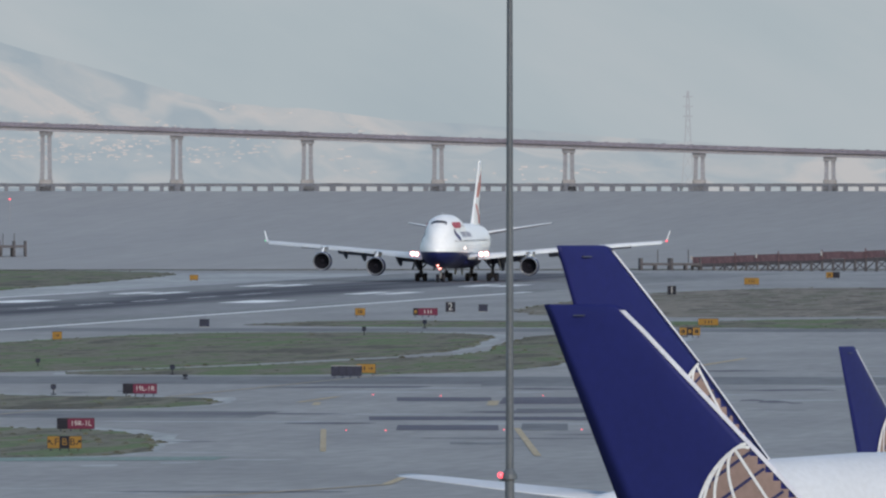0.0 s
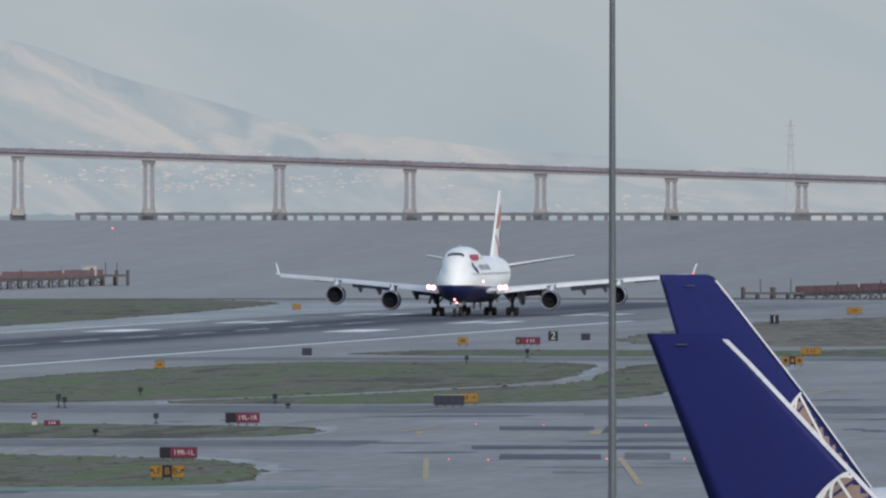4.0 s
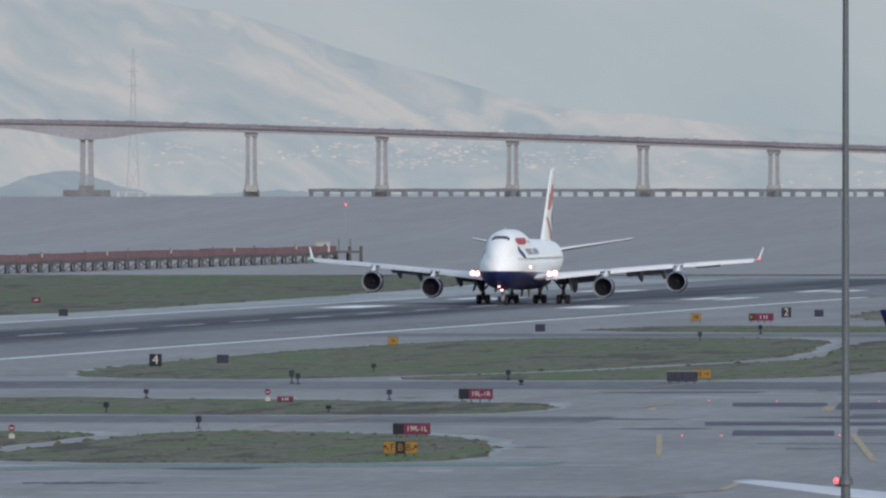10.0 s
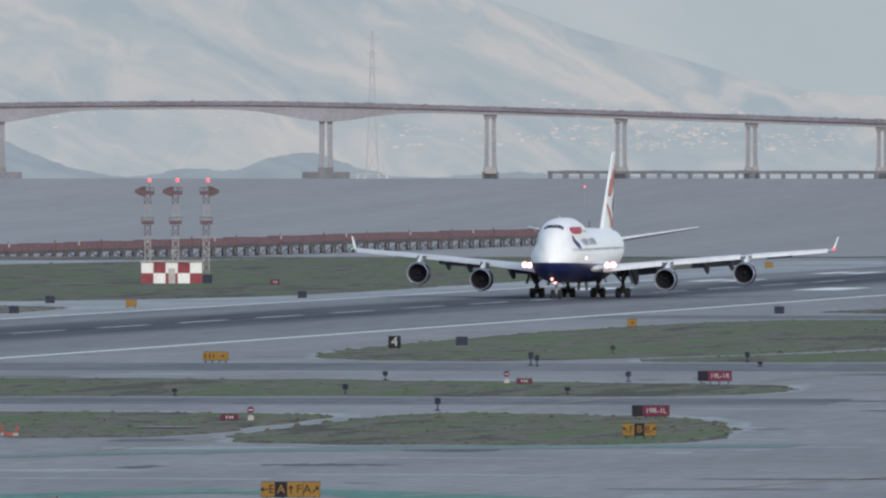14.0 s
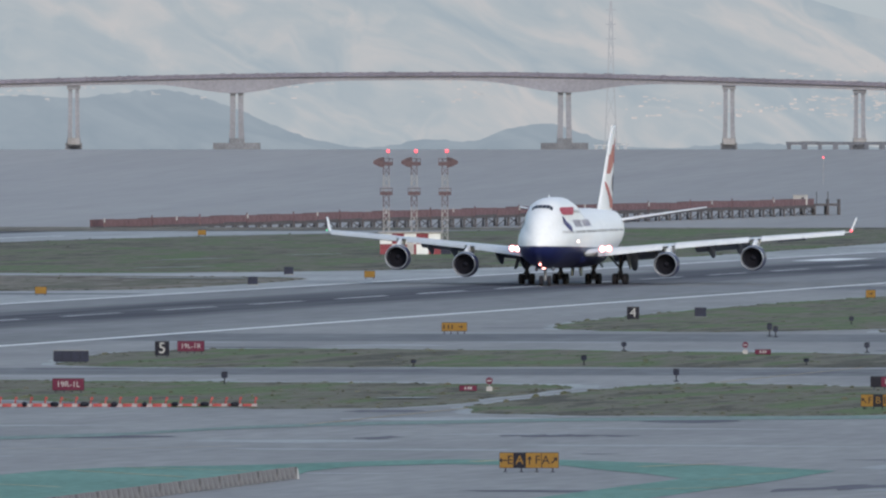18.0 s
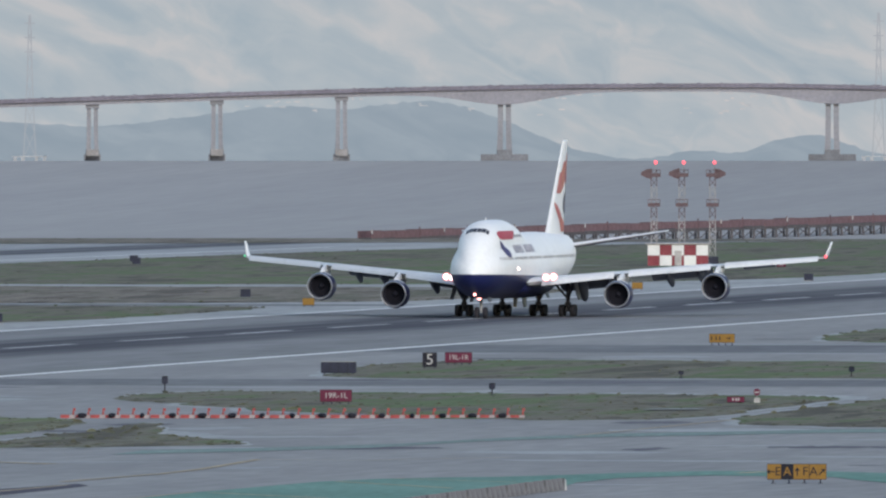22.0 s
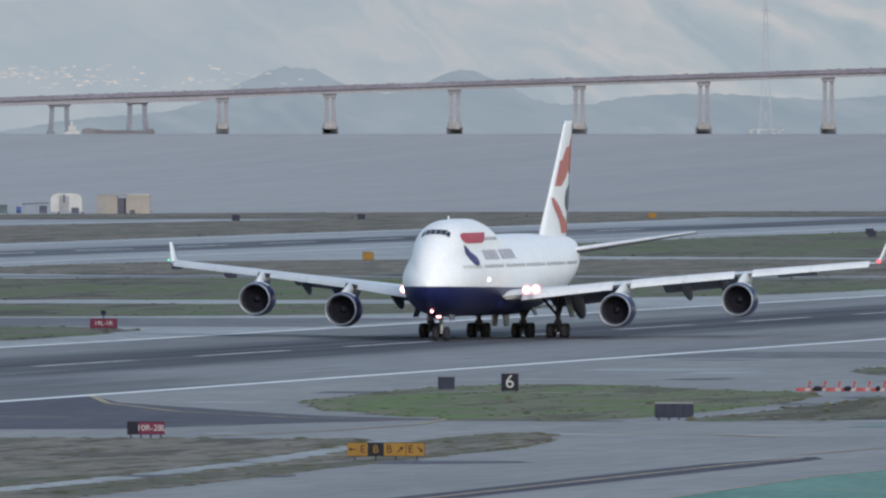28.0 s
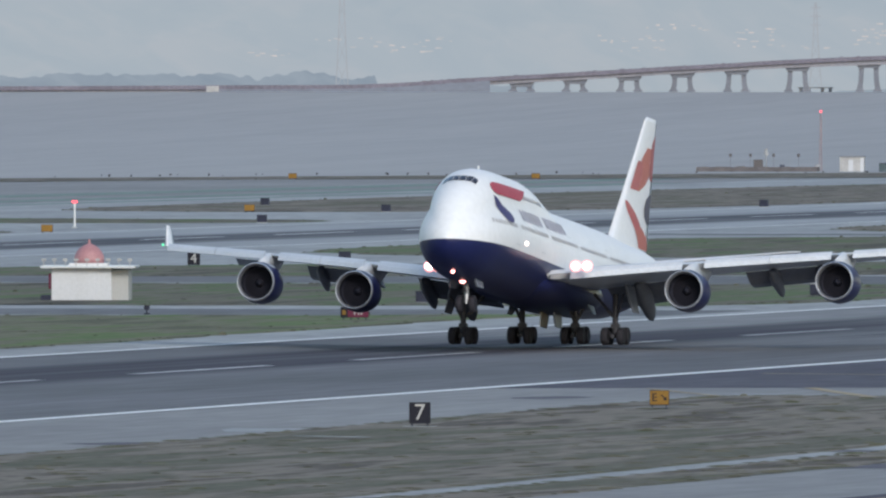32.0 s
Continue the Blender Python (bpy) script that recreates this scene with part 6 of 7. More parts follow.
def closure():
    bar_, cone_, bag_ = None, None, None
    for k in range(31):
        x, y = 18.6 + k * 1.05, 318 + 0.12 * k
        if bar_ is None:
            bar_ = thing("plastic_barrier", "low orange and white plastic barrier on the taxiway", "barrier", pose(x, y, 0.02), "closure barriers")
            part("body", loft(bmesh.new(), [[Vector((e, a, b)) for a, b in ((-0.16, 0), (0.16, 0), (0.08, 0.24), (-0.08, 0.24))] for e in (-0.5, 0.14)]), M_ORANGE, bar_, "orange half")
            part("white_half", loft(bmesh.new(), [[Vector((e, a, b)) for a, b in ((-0.16, 0), (0.16, 0), (0.08, 0.24), (-0.08, 0.24))] for e in (0.14, 0.5)]), M_BARW, bar_, "white half")
        else:
            copy_thing(bar_, pose(x, y + random.uniform(-0.15, 0.15), 0.02, 0, 0, random.uniform(-4, 4)))
        m = pose(x + 0.3, y + 0.5, 0.02, random.uniform(-5, 5), random.uniform(-5, 5), 0)
        if cone_ is None:
            cone_ = thing("traffic_cone", "faded orange traffic cone with a flag", "cone", m, "traffic cones")
            part("cone", lathe(bmesh.new(), [(0.03, 0.02), (0.03, 0.15), (0.45, 0.05), (0.72, 0.025), (0.72, 0.005)], "Z", 12), M_ORANGE, cone_, smooth=True)
            part("base", box(bmesh.new(), -0.19, -0.19, 0, 0.19, 0.19, 0.035, 0.01), M_ORANGE, cone_)
            part("flag", slab(bmesh.new(), [(0, 0), (0.16, 0.01), (0.14, 0.03), (0, 0.02)], 0.5, 0.7), M_ORANGE, cone_)
        else:
            copy_thing(cone_, m)
        if k % 2 == 1:
            m = pose(x, y - 0.2, 0.02, 0, 0, 20 * k)
            if bag_ is None:
                bm = bmesh.new()
                lathe(bm, [(-0.32, 0.03), (-0.28, 0.13), (-0.1, 0.18), (0.1, 0.17), (0.28, 0.12), (0.32, 0.03)], "X", 10, (0, 0, 0.2))
                bag_ = single("warning_lamp", bm, M_SIGNBLK, "dark rubber ballast with a warning lamp", "ballast", m, "closure ballast", smooth=True)
            else:
                copy_thing(bag_, m)


closure()


def blast_fence():
    """Low grey slatted blast fence along the apron's edge."""
    f = thing("blast_fence", "low pale grey slatted blast fence beside green paint", "fence")
    src, post = None, None
    M_FENCE = material("weathered_fence_slats", (0.2, 0.2, 0.215), 0.8, vary=0.35, scale=1.5, spec=0.1, stretch=(1, 1, 0.2))
    for k in range(84):
        y = 35 - k * 2.0
        x = 95.2 + 0.012 * (35 - y)
        if src is None:
            bm = bmesh.new()
            zig = [(0.05 * (-1) ** (j // 2), -2.0 + 0.25 * ((j + 1) // 2)) for j in range(17)]
            rows = [[bm.verts.new((a, b, z)) for a, b in zig] for z in (0.03, 0.72)]
            for a in range(16):
                bm.faces.new((rows[0][a], rows[0][a + 1], rows[1][a + 1], rows[1][a]))
            src = part("fence_panel", bm, M_FENCE, f, at=pose(x, y, 0, 0, -12, 0.7))
            post = part("post", box(bmesh.new(), -0.06, -0.05, 0, 0.06, 0.05, 0.7), M_FENCE, f, at=pose(x, y, 0))
        else:
            share(src, f, pose(x, y, random.uniform(-0.015, 0.015), 0, -12 + random.uniform(-1.5, 1.5), 0.7))
            if k % 4 == 0:
                share(post, f, pose(x, y, 0))
    part("end_post", tube(bmesh.new(), (95.1, 35.6, 0), (95.1, 35.6, 0.6), 0.2, 0.14), M_SIGNWHT, f, "white end marker")


blast_fence()


def pavement_light(x, y):
    """A red stop-bar light let into the taxiway."""
    p = thing("pavement_light", "small glowing red light set in the taxiway", "light", pose(x, y, 0.01), "stop bar lights")
    part("base", lathe(bmesh.new(), [(0, 0.03), (0, 0.2), (0.03, 0.17), (0.04, 0.03)], "Z", 14), M_STEEL, p)
    bm = bmesh.new()
    bmesh.ops.create_uvsphere(bm, u_segments=10, v_segments=6, radius=0.055)
    part("lens", bm, M_REDLAMP, p, "glowing red lens", at=pose(0, 0, 0.07))


for x, y in ((103.7, 422.7), (106.8, 421.4), (97.1, 643), (82.1, 648), (115.1, 427), (120.9, 427.6), (88.6, 641)):
    pavement_light(x, y)

# ---------------------------------------------------------------- beyond the runways: shed, towers, jetties, buildings
M_SHEDRED = material("faded_red_shed_panels", (0.25, 0.06, 0.075), 0.7, vary=0.2, scale=2, spec=0.2)
# Dull red with the haze of distance mixed in.
M_TOWERRED = material("hazy_dull_red_steel", (0.145, 0.1, 0.11), 0.8, vary=0.2, scale=2, spec=0.2)


def checker_shed():
    s = thing("equipment_shed", "red and white checkered equipment shed in the grass", "shed", pose(-146.5, 1800, 0.02, 0, 0, 8))
    part("body", box(bmesh.new(), -4.2, -1.6, 0, 4.2, 2.2, 3.0), M_DULLW, s)
    k = 0
    for j in range(2):
        for i in range(5):
            red = (i + j) % 2 == 0
            x = -4.2 + i * 1.68
            part("wall_panel", box(bmesh.new(), x + 0.02, -1.66, 0.02 + j * 1.45, x + 1.66, -1.59, 1.45 + j * 1.45), M_SHEDRED if red else M_OFFWHT, s, "red wall panel" if red else "white wall panel")
    part("roof", box(bmesh.new(), -4.5, -1.9, 3.0, 4.5, 2.4, 3.16, 0.03), M_DULLW, s)
    part("door", box(bmesh.new(), -0.45, -1.7, 0.05, 0.5, -1.65, 2.1), M_DULLW, s)
    part("side_unit", box(bmesh.new(), 4.2, -1.2, 0, 5.6, 1.0, 1.3, 0.05), M_BLUEBOX, s, "dark green side cabinet")


def antenna_tower(x, y, flip):
    t = thing("antenna_tower", "slim red and white lattice antenna tower with a red lamp", "tower", pose(x, y, 0, 0, 0, 8), "antenna towers")
    z = 0.0
    for k in range(6):
        bm = bmesh.new()
        for sx in (-0.4, 0.4):
            for sy in (-0.4, 0.4):
                tube(bm, (sx, sy, z), (sx, sy, z + 2.2), 0.06, n=5)
        for q in range(2):
            for s in (-1, 1):
                tube(bm, (-0.4 * s, -0.4, z + q * 1.1), (0.4 * s, -0.4, z + q * 1.1 + 1.1), 0.04, n=4)
                tube(bm, (-0.4 * s, 0.4, z + q * 1.1), (0.4 * s, 0.4, z + q * 1.1 + 1.1), 0.04, n=4)
                tube(bm, (s * 0.4, -0.4, z + q * 1.1), (s * 0.4, 0.4, z + q * 1.1 + 1.1), 0.04, n=4)
        part("lattice", bm, M_TOWERRED if k in (3, 5) else M_DULLW, t, "white lattice section" if k not in (3, 5) else "red lattice section")
        z += 2.2
    for zc, w in ((8.2, 0.85), (12.3, 0.9)):
        bm = box(bmesh.new(), -w, -0.6, zc, w, 0.6, zc + 0.5)
        for sx in (-w, w):
            for sy in (-0.6, 0.6):
                tube(bm, (sx * 0.97, sy * 0.97, zc), (sx * 0.97, sy * 0.97, zc + 1.0), 0.04, n=4)
        box(bm, -w, -0.63, zc + 0.9, w, -0.57, zc + 1.0)
        part("platform", bm, M_TOWERRED, t, "railed platform")
    bm = loft(bmesh.new(), [[Vector((flip * (0.3 + r), a, b)) for a, b in ((-0.5, 12.7 - h), (0.5, 12.7 - h), (0.5, 12.8 + h), (-0.5, 12.8 + h))] for r, h in ((0, 0.7), (0.7, 0.55), (1.5, 0.15))])
    part("antenna", bm, M_TOWERRED, t, "dull red antenna housing")
    bm = bmesh.new()
    bmesh.ops.create_uvsphere(bm, u_segments=10, v_segments=8, radius=0.26)
    part("red_lamp", bm, M_REDLAMP, t, "glowing red lamp", at=pose(0.25, -0.2, 14.3))
    part("lamp_post", tube(bmesh.new(), (0.25, -0.2, 13.2), (0.25, -0.2, 14.2), 0.06), M_STEEL, t)


checker_shed()
for x, y, fl in ((-150.7, 1806, -1), (-146.8, 1806, -1), (-142.5, 1806, 1)):
    antenna_tower(x, y, fl)


def jetty(a, b, bays, label, rise=0.0, base=0.0):
    """Approach-light jetty: red walkway with panelled sides on braced timber piles, from a to b on the water."""
    a, b = Vector(a), Vector(b)
    d = (b - a)
    L, d = d.length, (b - a).normalized()
    yaw = math.degrees(math.atan2(d.y, d.x))
    j = thing("light_jetty", label, "jetty", pose(a.x, a.y, base, 0, -math.degrees(math.atan2(rise, L)), yaw), "approach light jetties")
    step = L / bays
    part("walkway", box(bmesh.new(), 0, -1.2, 0.5, L, 1.2, 1.05), M_TIMBER, j, "dark timber deck")
    pan, pile, brace, lamp = None, None, None, None
    for k in range(bays):
        x = k * step
        if pan is None:
            pan = part("rail_panel", box(box(bmesh.new(), 0.12, -1.26, 1.05, step - 0.12, -1.16, 2.2), 0.12, 1.16, 1.05, step - 0.12, 1.26, 2.2), M_REDRAIL, j, "dull red side panel")
            pile = part("timber_post", tube(bmesh.new(), (0, 0, -3), (0.06, 0, 0.8), 0.22, n=6), M_TIMBER, j, "dark timber post", at=pose(0, -1.3, 0))
            brace = part("brace", tube(bmesh.new(), (0, -1.32, -0.9), (step / 2, -1.32, 0.7), 0.11, n=4), M_TIMBER, j)
            lamp = part("lamp_post", box(bmesh.new(), -0.14, -1.5, 1.7, 0.14, -1.3, 2.45), M_DULLW, j, "white lamp box")
        else:
            o = pose(x, 0, 0, 0, random.uniform(-0.6, 0.6), 0)
            share(pan, j, pose(x, 0, random.uniform(-0.1, 0.1)))
            for sx in (0, step / 2):
                for sy in (-1.3, 1.3):
                    share(pile, j, pose(x + sx, sy, 0, random.uniform(-2, 2), random.uniform(-3, 3), 0))
            share(brace, j, pose(x, 0, 0))
            share(brace, j, pose(x + step / 2, 0, 0))
            share(brace, j, pose(x + step, -2.64, 0, 0, 0, 180))
            if k % 3 == 0:
                share(lamp, j, pose(x, 0, 0))
            if k % 2 == 0:
                part("rail_post", box(bmesh.new(), x - 0.08, -1.35, 0.9, x + 0.08, -1.15, 2.65), M_REDRAIL, j)
    return j, a, d, L, yaw


def on_ray(u, dist):
    p = afar(u, 169, dist)
    return (p.x, p.y)


jetty(on_ray(262, 3645), on_ray(1520, 3990), 32, "long jetty with a dull red walkway on dark timber piles", 1.9, -0.75)
jetty(on_ray(2765, 3640), on_ray(3700, 3560), 24, "jetty with red panelled walkway on dark timber piles", 3.4)


def mooring_platform(u, dist, z=0.0):
    h = thing("mooring_platform", "dark piled platform at the jetty's end", "platform", pose(*on_ray(u, dist), z, 0, 0, 8))
    part("platform", box(bmesh.new(), -2.6, -2.4, 0.8, 2.6, 2.4, 1.2), M_TIMBER, h)
    for k in range(9):
        x, y = -2.4 + 2.4 * (k % 3), -2.2 + 2.2 * (k // 3)
        part("timber_post", tube(bmesh.new(), (x, y, -3), (x, y, 2.0 if x > 2 or x < -2 else 1.0), 0.26, n=8), M_TIMBER, h)
    part("pole", tube(bmesh.new(), (0.4, -1, 1.2), (0.4, -1, 3.4), 0.08), M_TIMBER, h)


mooring_platform(1552, 3996, 1.2), mooring_platform(1532, 3992, 1.2), mooring_platform(2690, 3640), mooring_platform(2744, 3640)


def cabin(u, dist):
    c = thing("jetty_cabin", "small white cabin on the end of the jetty", "cabin", pose(*on_ray(u, dist), 2.2, 0, 0, 8))
    part("body", box(bmesh.new(), -1.4, -0.9, 0, 1.2, 0.9, 1.7, 0.05), M_HUT0, c)
    part("door", box(bmesh.new(), 0.1, -0.96, 0.1, 0.6, -0.9, 1.4), M_BLUEBOX, c)
    part("roof", box(bmesh.new(), -1.6, -1.1, 1.7, 1.4, 1.1, 1.82, 0.03), M_HUT0, c)


cabin(1508, 3986)


M_HAZE0 = material("pale_buoy_steel", (0.3, 0.29, 0.29), 0.8, vary=0.1, scale=5)


def red_marker(u, dist, z):
    m = thing("harbour_light", "small red light on a slim post in the water", "light", pose(*on_ray(u, dist), -1.2))
    part("post", tube(bmesh.new(), (0, 0, 0), (0, 0, z + 1.2), 0.05, 0.04), M_HAZE0, m)
    bm = bmesh.new()
    bmesh.ops.create_uvsphere(bm, u_segments=10, v_segments=8, radius=0.2)
    part("lamp", bm, M_REDLAMP, m, "glowing red lamp", at=pose(0, 0, z + 1.2))


red_marker(1548, 4350, 9.8)


M_HUT = material("weathered_white_panels", (0.56, 0.57, 0.6), 0.7, vary=0.06, scale=2)


def radome_hut():
    h = thing("radome_hut", "white hut with an overhanging roof and faded pink radome", "building", pose(-160.5, 577, 0, 0, 0, 10))
    part("body", box(bmesh.new(), -3.0, -2.4, 0.05, 2.0, 3.0, 2.75), M_HUT, h, "white ribbed walls")
    # Added block in its own white stands for the hut's lit side face.
    part("side_face_block", box(bmesh.new(), 2.0, -1.8, 0.05, 3.4, 2.6, 2.6), M_SIGNWHT, h, "added block for the lit side face")
    for k in range(12):
        part("wall_rib", box(bmesh.new(), -2.95 + k * 0.43, -2.46, 0.1, -2.87 + k * 0.43, -2.4, 2.7), M_HUT, h)
    part("roof", box(bmesh.new(), -3.9, -3.2, 2.75, 4.0, 3.6, 2.95, 0.04), M_GREYW, h, "flat overhanging roof")
    part("roof_kerb", box(bmesh.new(), -1.6, -1.5, 2.95, 1.6, 1.6, 3.15), M_OFFWHT, h)
    M_PINK = material("faded_red_fibreglass", (0.42, 0.21, 0.22), 0.55, vary=0.15, scale=2)
    prof = [(3.1, 1.25), (3.5, 1.28), (3.9, 1.18), (4.3, 0.92), (4.6, 0.55), (4.75, 0.2), (4.8, 0.02)]
    r = part("radome", lathe(bmesh.new(), prof, "Z", 24), M_PINK, h, "faded pink domed radome", smooth=True)
    part("finial", tube(bmesh.new(), (0, 0, 4.75), (0, 0, 5.15), 0.13, 0.08), M_PINK, r)
    for k in range(9):
        x = -3.6 + k * 0.9
        p = part("roof_lamp", box(box(bmesh.new(), x - 0.04, -3.05, 2.95, x + 0.04, -2.97, 3.35), x - 0.2, -3.14, 3.35, x + 0.2, -2.9, 3.55, 0.04), M_SIGNWHT, h, "white lamp head")
    part("wall_box", box(bmesh.new(), -3.25, -2.2, 1.0, -3.0, -1.4, 2.3), M_SIGNRED, h, "red cabinet")
    part("floor_unit", box(bmesh.new(), -3.9, -2.3, 0, -3.0, -1.2, 0.5), M_BLUEBOX, h)


radome_hut()


def beacon_post(x, y, h):
    b = thing("beacon_post", "slim white post with a red lamp", "light", pose(x, y, 0))
    part("post", tube(bmesh.new(), (0, 0, 0), (0, 0, h), 0.12, 0.1), M_OFFWHT, b)
    part("base", box(bmesh.new(), -0.3, -0.3, 0, 0.3, 0.3, 0.15), M_PALE, b)
    part("lamp", box(bmesh.new(), -0.34, -0.2, h, 0.34, 0.2, h + 0.3, 0.08), M_REDLAMP, b, "glowing red lamp")


beacon_post(-330, 1262, 2.9)


# Red paled for the haze before the mast.
M_REDHAZE = material("hazy_red_mast_paint", (0.37, 0.29, 0.3), 0.8, vary=0.2, scale=2)


def red_mast(x, y, h):
    m = thing("antenna_mast", "slim red lattice mast with a red lamp at the shore", "mast", pose(x, y, 0))
    bm = bmesh.new()
    for sx, sy in ((-0.25, -0.2), (0.25, -0.2), (0, 0.25)):
        tube(bm, (sx, sy, 0), (sx * 0.4, sy * 0.4, h), 0.05, n=5)
    for k in range(12):
        s = 1 if k % 2 else -1
        f0, f1 = 1 - 0.6 * k / 12, 1 - 0.6 * (k + 1) / 12
        tube(bm, (-0.25 * s * f0, -0.2, h * k / 12), (0.25 * s * f1, -0.2, h * (k + 1) / 12), 0.035, n=4)
    part("lattice", bm, M_REDHAZE, m, "red lattice")
    bm = bmesh.new()
    bmesh.ops.create_uvsphere(bm, u_segments=10, v_segments=8, radius=0.22)
    part("lamp", bm, M_REDLAMP, m, "glowing red lamp", at=pose(0, 0, h + 0.25))


red_mast(-475, 2373, 9.6)


# Colours of the shore objects, softened by the haze before them.
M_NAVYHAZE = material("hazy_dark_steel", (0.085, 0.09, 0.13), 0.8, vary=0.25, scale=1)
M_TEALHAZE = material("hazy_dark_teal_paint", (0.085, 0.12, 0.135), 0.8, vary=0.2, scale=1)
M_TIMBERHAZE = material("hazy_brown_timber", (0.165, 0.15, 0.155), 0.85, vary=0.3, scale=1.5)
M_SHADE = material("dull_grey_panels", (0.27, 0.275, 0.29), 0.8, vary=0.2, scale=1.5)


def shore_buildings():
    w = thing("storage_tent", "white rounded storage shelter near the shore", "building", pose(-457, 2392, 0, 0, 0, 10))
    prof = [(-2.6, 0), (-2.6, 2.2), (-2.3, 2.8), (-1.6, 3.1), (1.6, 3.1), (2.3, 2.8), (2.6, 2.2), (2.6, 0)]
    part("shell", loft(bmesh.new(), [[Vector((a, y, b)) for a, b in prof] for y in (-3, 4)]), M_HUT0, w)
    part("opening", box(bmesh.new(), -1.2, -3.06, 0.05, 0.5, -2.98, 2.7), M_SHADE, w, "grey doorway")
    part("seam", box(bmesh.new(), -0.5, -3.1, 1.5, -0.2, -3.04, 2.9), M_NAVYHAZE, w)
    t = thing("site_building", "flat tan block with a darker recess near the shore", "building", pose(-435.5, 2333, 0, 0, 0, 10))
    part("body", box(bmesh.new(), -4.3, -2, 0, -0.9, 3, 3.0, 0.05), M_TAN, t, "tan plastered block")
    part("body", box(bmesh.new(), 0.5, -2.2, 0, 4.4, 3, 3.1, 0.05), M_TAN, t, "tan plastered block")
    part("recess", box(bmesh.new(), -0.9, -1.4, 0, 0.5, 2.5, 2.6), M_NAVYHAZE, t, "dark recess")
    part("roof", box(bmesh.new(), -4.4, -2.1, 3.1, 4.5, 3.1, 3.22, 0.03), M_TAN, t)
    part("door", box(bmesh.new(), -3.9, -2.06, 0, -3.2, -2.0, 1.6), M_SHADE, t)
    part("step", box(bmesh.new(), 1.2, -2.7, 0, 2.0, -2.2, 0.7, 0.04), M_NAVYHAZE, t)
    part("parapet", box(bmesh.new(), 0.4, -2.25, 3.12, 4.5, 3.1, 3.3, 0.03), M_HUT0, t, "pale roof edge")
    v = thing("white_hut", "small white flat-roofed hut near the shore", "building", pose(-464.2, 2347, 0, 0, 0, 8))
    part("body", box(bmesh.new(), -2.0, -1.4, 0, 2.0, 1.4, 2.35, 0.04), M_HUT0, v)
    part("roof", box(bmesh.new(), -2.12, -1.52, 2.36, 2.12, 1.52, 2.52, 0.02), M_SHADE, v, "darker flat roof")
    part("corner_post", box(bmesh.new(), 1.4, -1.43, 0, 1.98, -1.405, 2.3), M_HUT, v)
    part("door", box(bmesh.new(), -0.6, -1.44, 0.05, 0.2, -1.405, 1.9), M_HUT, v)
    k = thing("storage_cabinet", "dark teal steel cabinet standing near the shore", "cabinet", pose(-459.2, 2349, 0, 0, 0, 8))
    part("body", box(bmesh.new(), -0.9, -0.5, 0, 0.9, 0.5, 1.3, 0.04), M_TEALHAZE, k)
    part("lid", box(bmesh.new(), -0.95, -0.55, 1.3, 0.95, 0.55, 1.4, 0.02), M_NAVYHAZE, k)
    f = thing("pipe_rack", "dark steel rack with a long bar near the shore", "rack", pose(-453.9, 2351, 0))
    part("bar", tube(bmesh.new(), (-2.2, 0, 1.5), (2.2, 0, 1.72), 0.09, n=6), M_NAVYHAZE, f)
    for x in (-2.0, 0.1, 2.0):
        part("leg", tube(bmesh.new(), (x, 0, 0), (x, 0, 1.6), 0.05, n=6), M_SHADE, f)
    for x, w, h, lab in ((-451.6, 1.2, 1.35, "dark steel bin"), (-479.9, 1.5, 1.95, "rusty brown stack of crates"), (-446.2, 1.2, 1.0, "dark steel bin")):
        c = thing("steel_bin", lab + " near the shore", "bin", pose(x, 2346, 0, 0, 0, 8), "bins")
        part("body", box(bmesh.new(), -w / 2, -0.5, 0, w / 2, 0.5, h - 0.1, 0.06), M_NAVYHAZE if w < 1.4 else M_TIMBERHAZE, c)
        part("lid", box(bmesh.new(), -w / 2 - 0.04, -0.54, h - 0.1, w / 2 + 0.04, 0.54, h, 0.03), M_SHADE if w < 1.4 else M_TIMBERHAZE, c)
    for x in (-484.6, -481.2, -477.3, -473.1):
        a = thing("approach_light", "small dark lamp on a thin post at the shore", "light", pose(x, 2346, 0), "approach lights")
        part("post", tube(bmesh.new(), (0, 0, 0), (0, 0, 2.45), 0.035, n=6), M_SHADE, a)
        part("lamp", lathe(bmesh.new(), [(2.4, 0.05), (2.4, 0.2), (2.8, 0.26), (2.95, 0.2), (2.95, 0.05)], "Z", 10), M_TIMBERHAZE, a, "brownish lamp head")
    bm = bmesh.new()
    for i in range(45):
        x = -489.5 + i * 0.45
        box(bm, x, 2342, 0, x + 0.47, 2344.5, 0.75 + 0.25 * noise.noise((i * 0.35, 4, 0)))
    tagged(single("shore_wall", bm, M_TIMBERHAZE, "low uneven brown wall along the shore", "wall"), kind="stuff")
    for x, y, c, lab in ((-456.3, 2349, material("blue_plastic", (0.06, 0.11, 0.29), 0.5), "blue plastic drum"), (-470.3, 2348, M_HUT0, "dull white drum"), (-475.6, 2344.8, M_NAVYHAZE, "dark steel drum")):
        d = thing("drum", lab + " standing on the shore", "drum", pose(x, y, 0), "drums")
        part("shell", lathe(bmesh.new(), [(0, 0.1), (0.02, 0.42), (0.5, 0.42), (0.52, 0.45), (0.56, 0.42), (1.1, 0.42), (1.12, 0.1)], "Z", 14), c, d, smooth=True)
        part("lid", lathe(bmesh.new(), [(1.1, 0.05), (1.1, 0.38), (1.15, 0.36), (1.15, 0.05)], "Z", 14), M_STEEL, d)
    bm = bmesh.new()
    rng = random.Random(5)
    for _ in range(45):
        x = rng.uniform(-560, -440)
        y = 2370 + (x + 440) * 1.4 + rng.uniform(-25, 30)
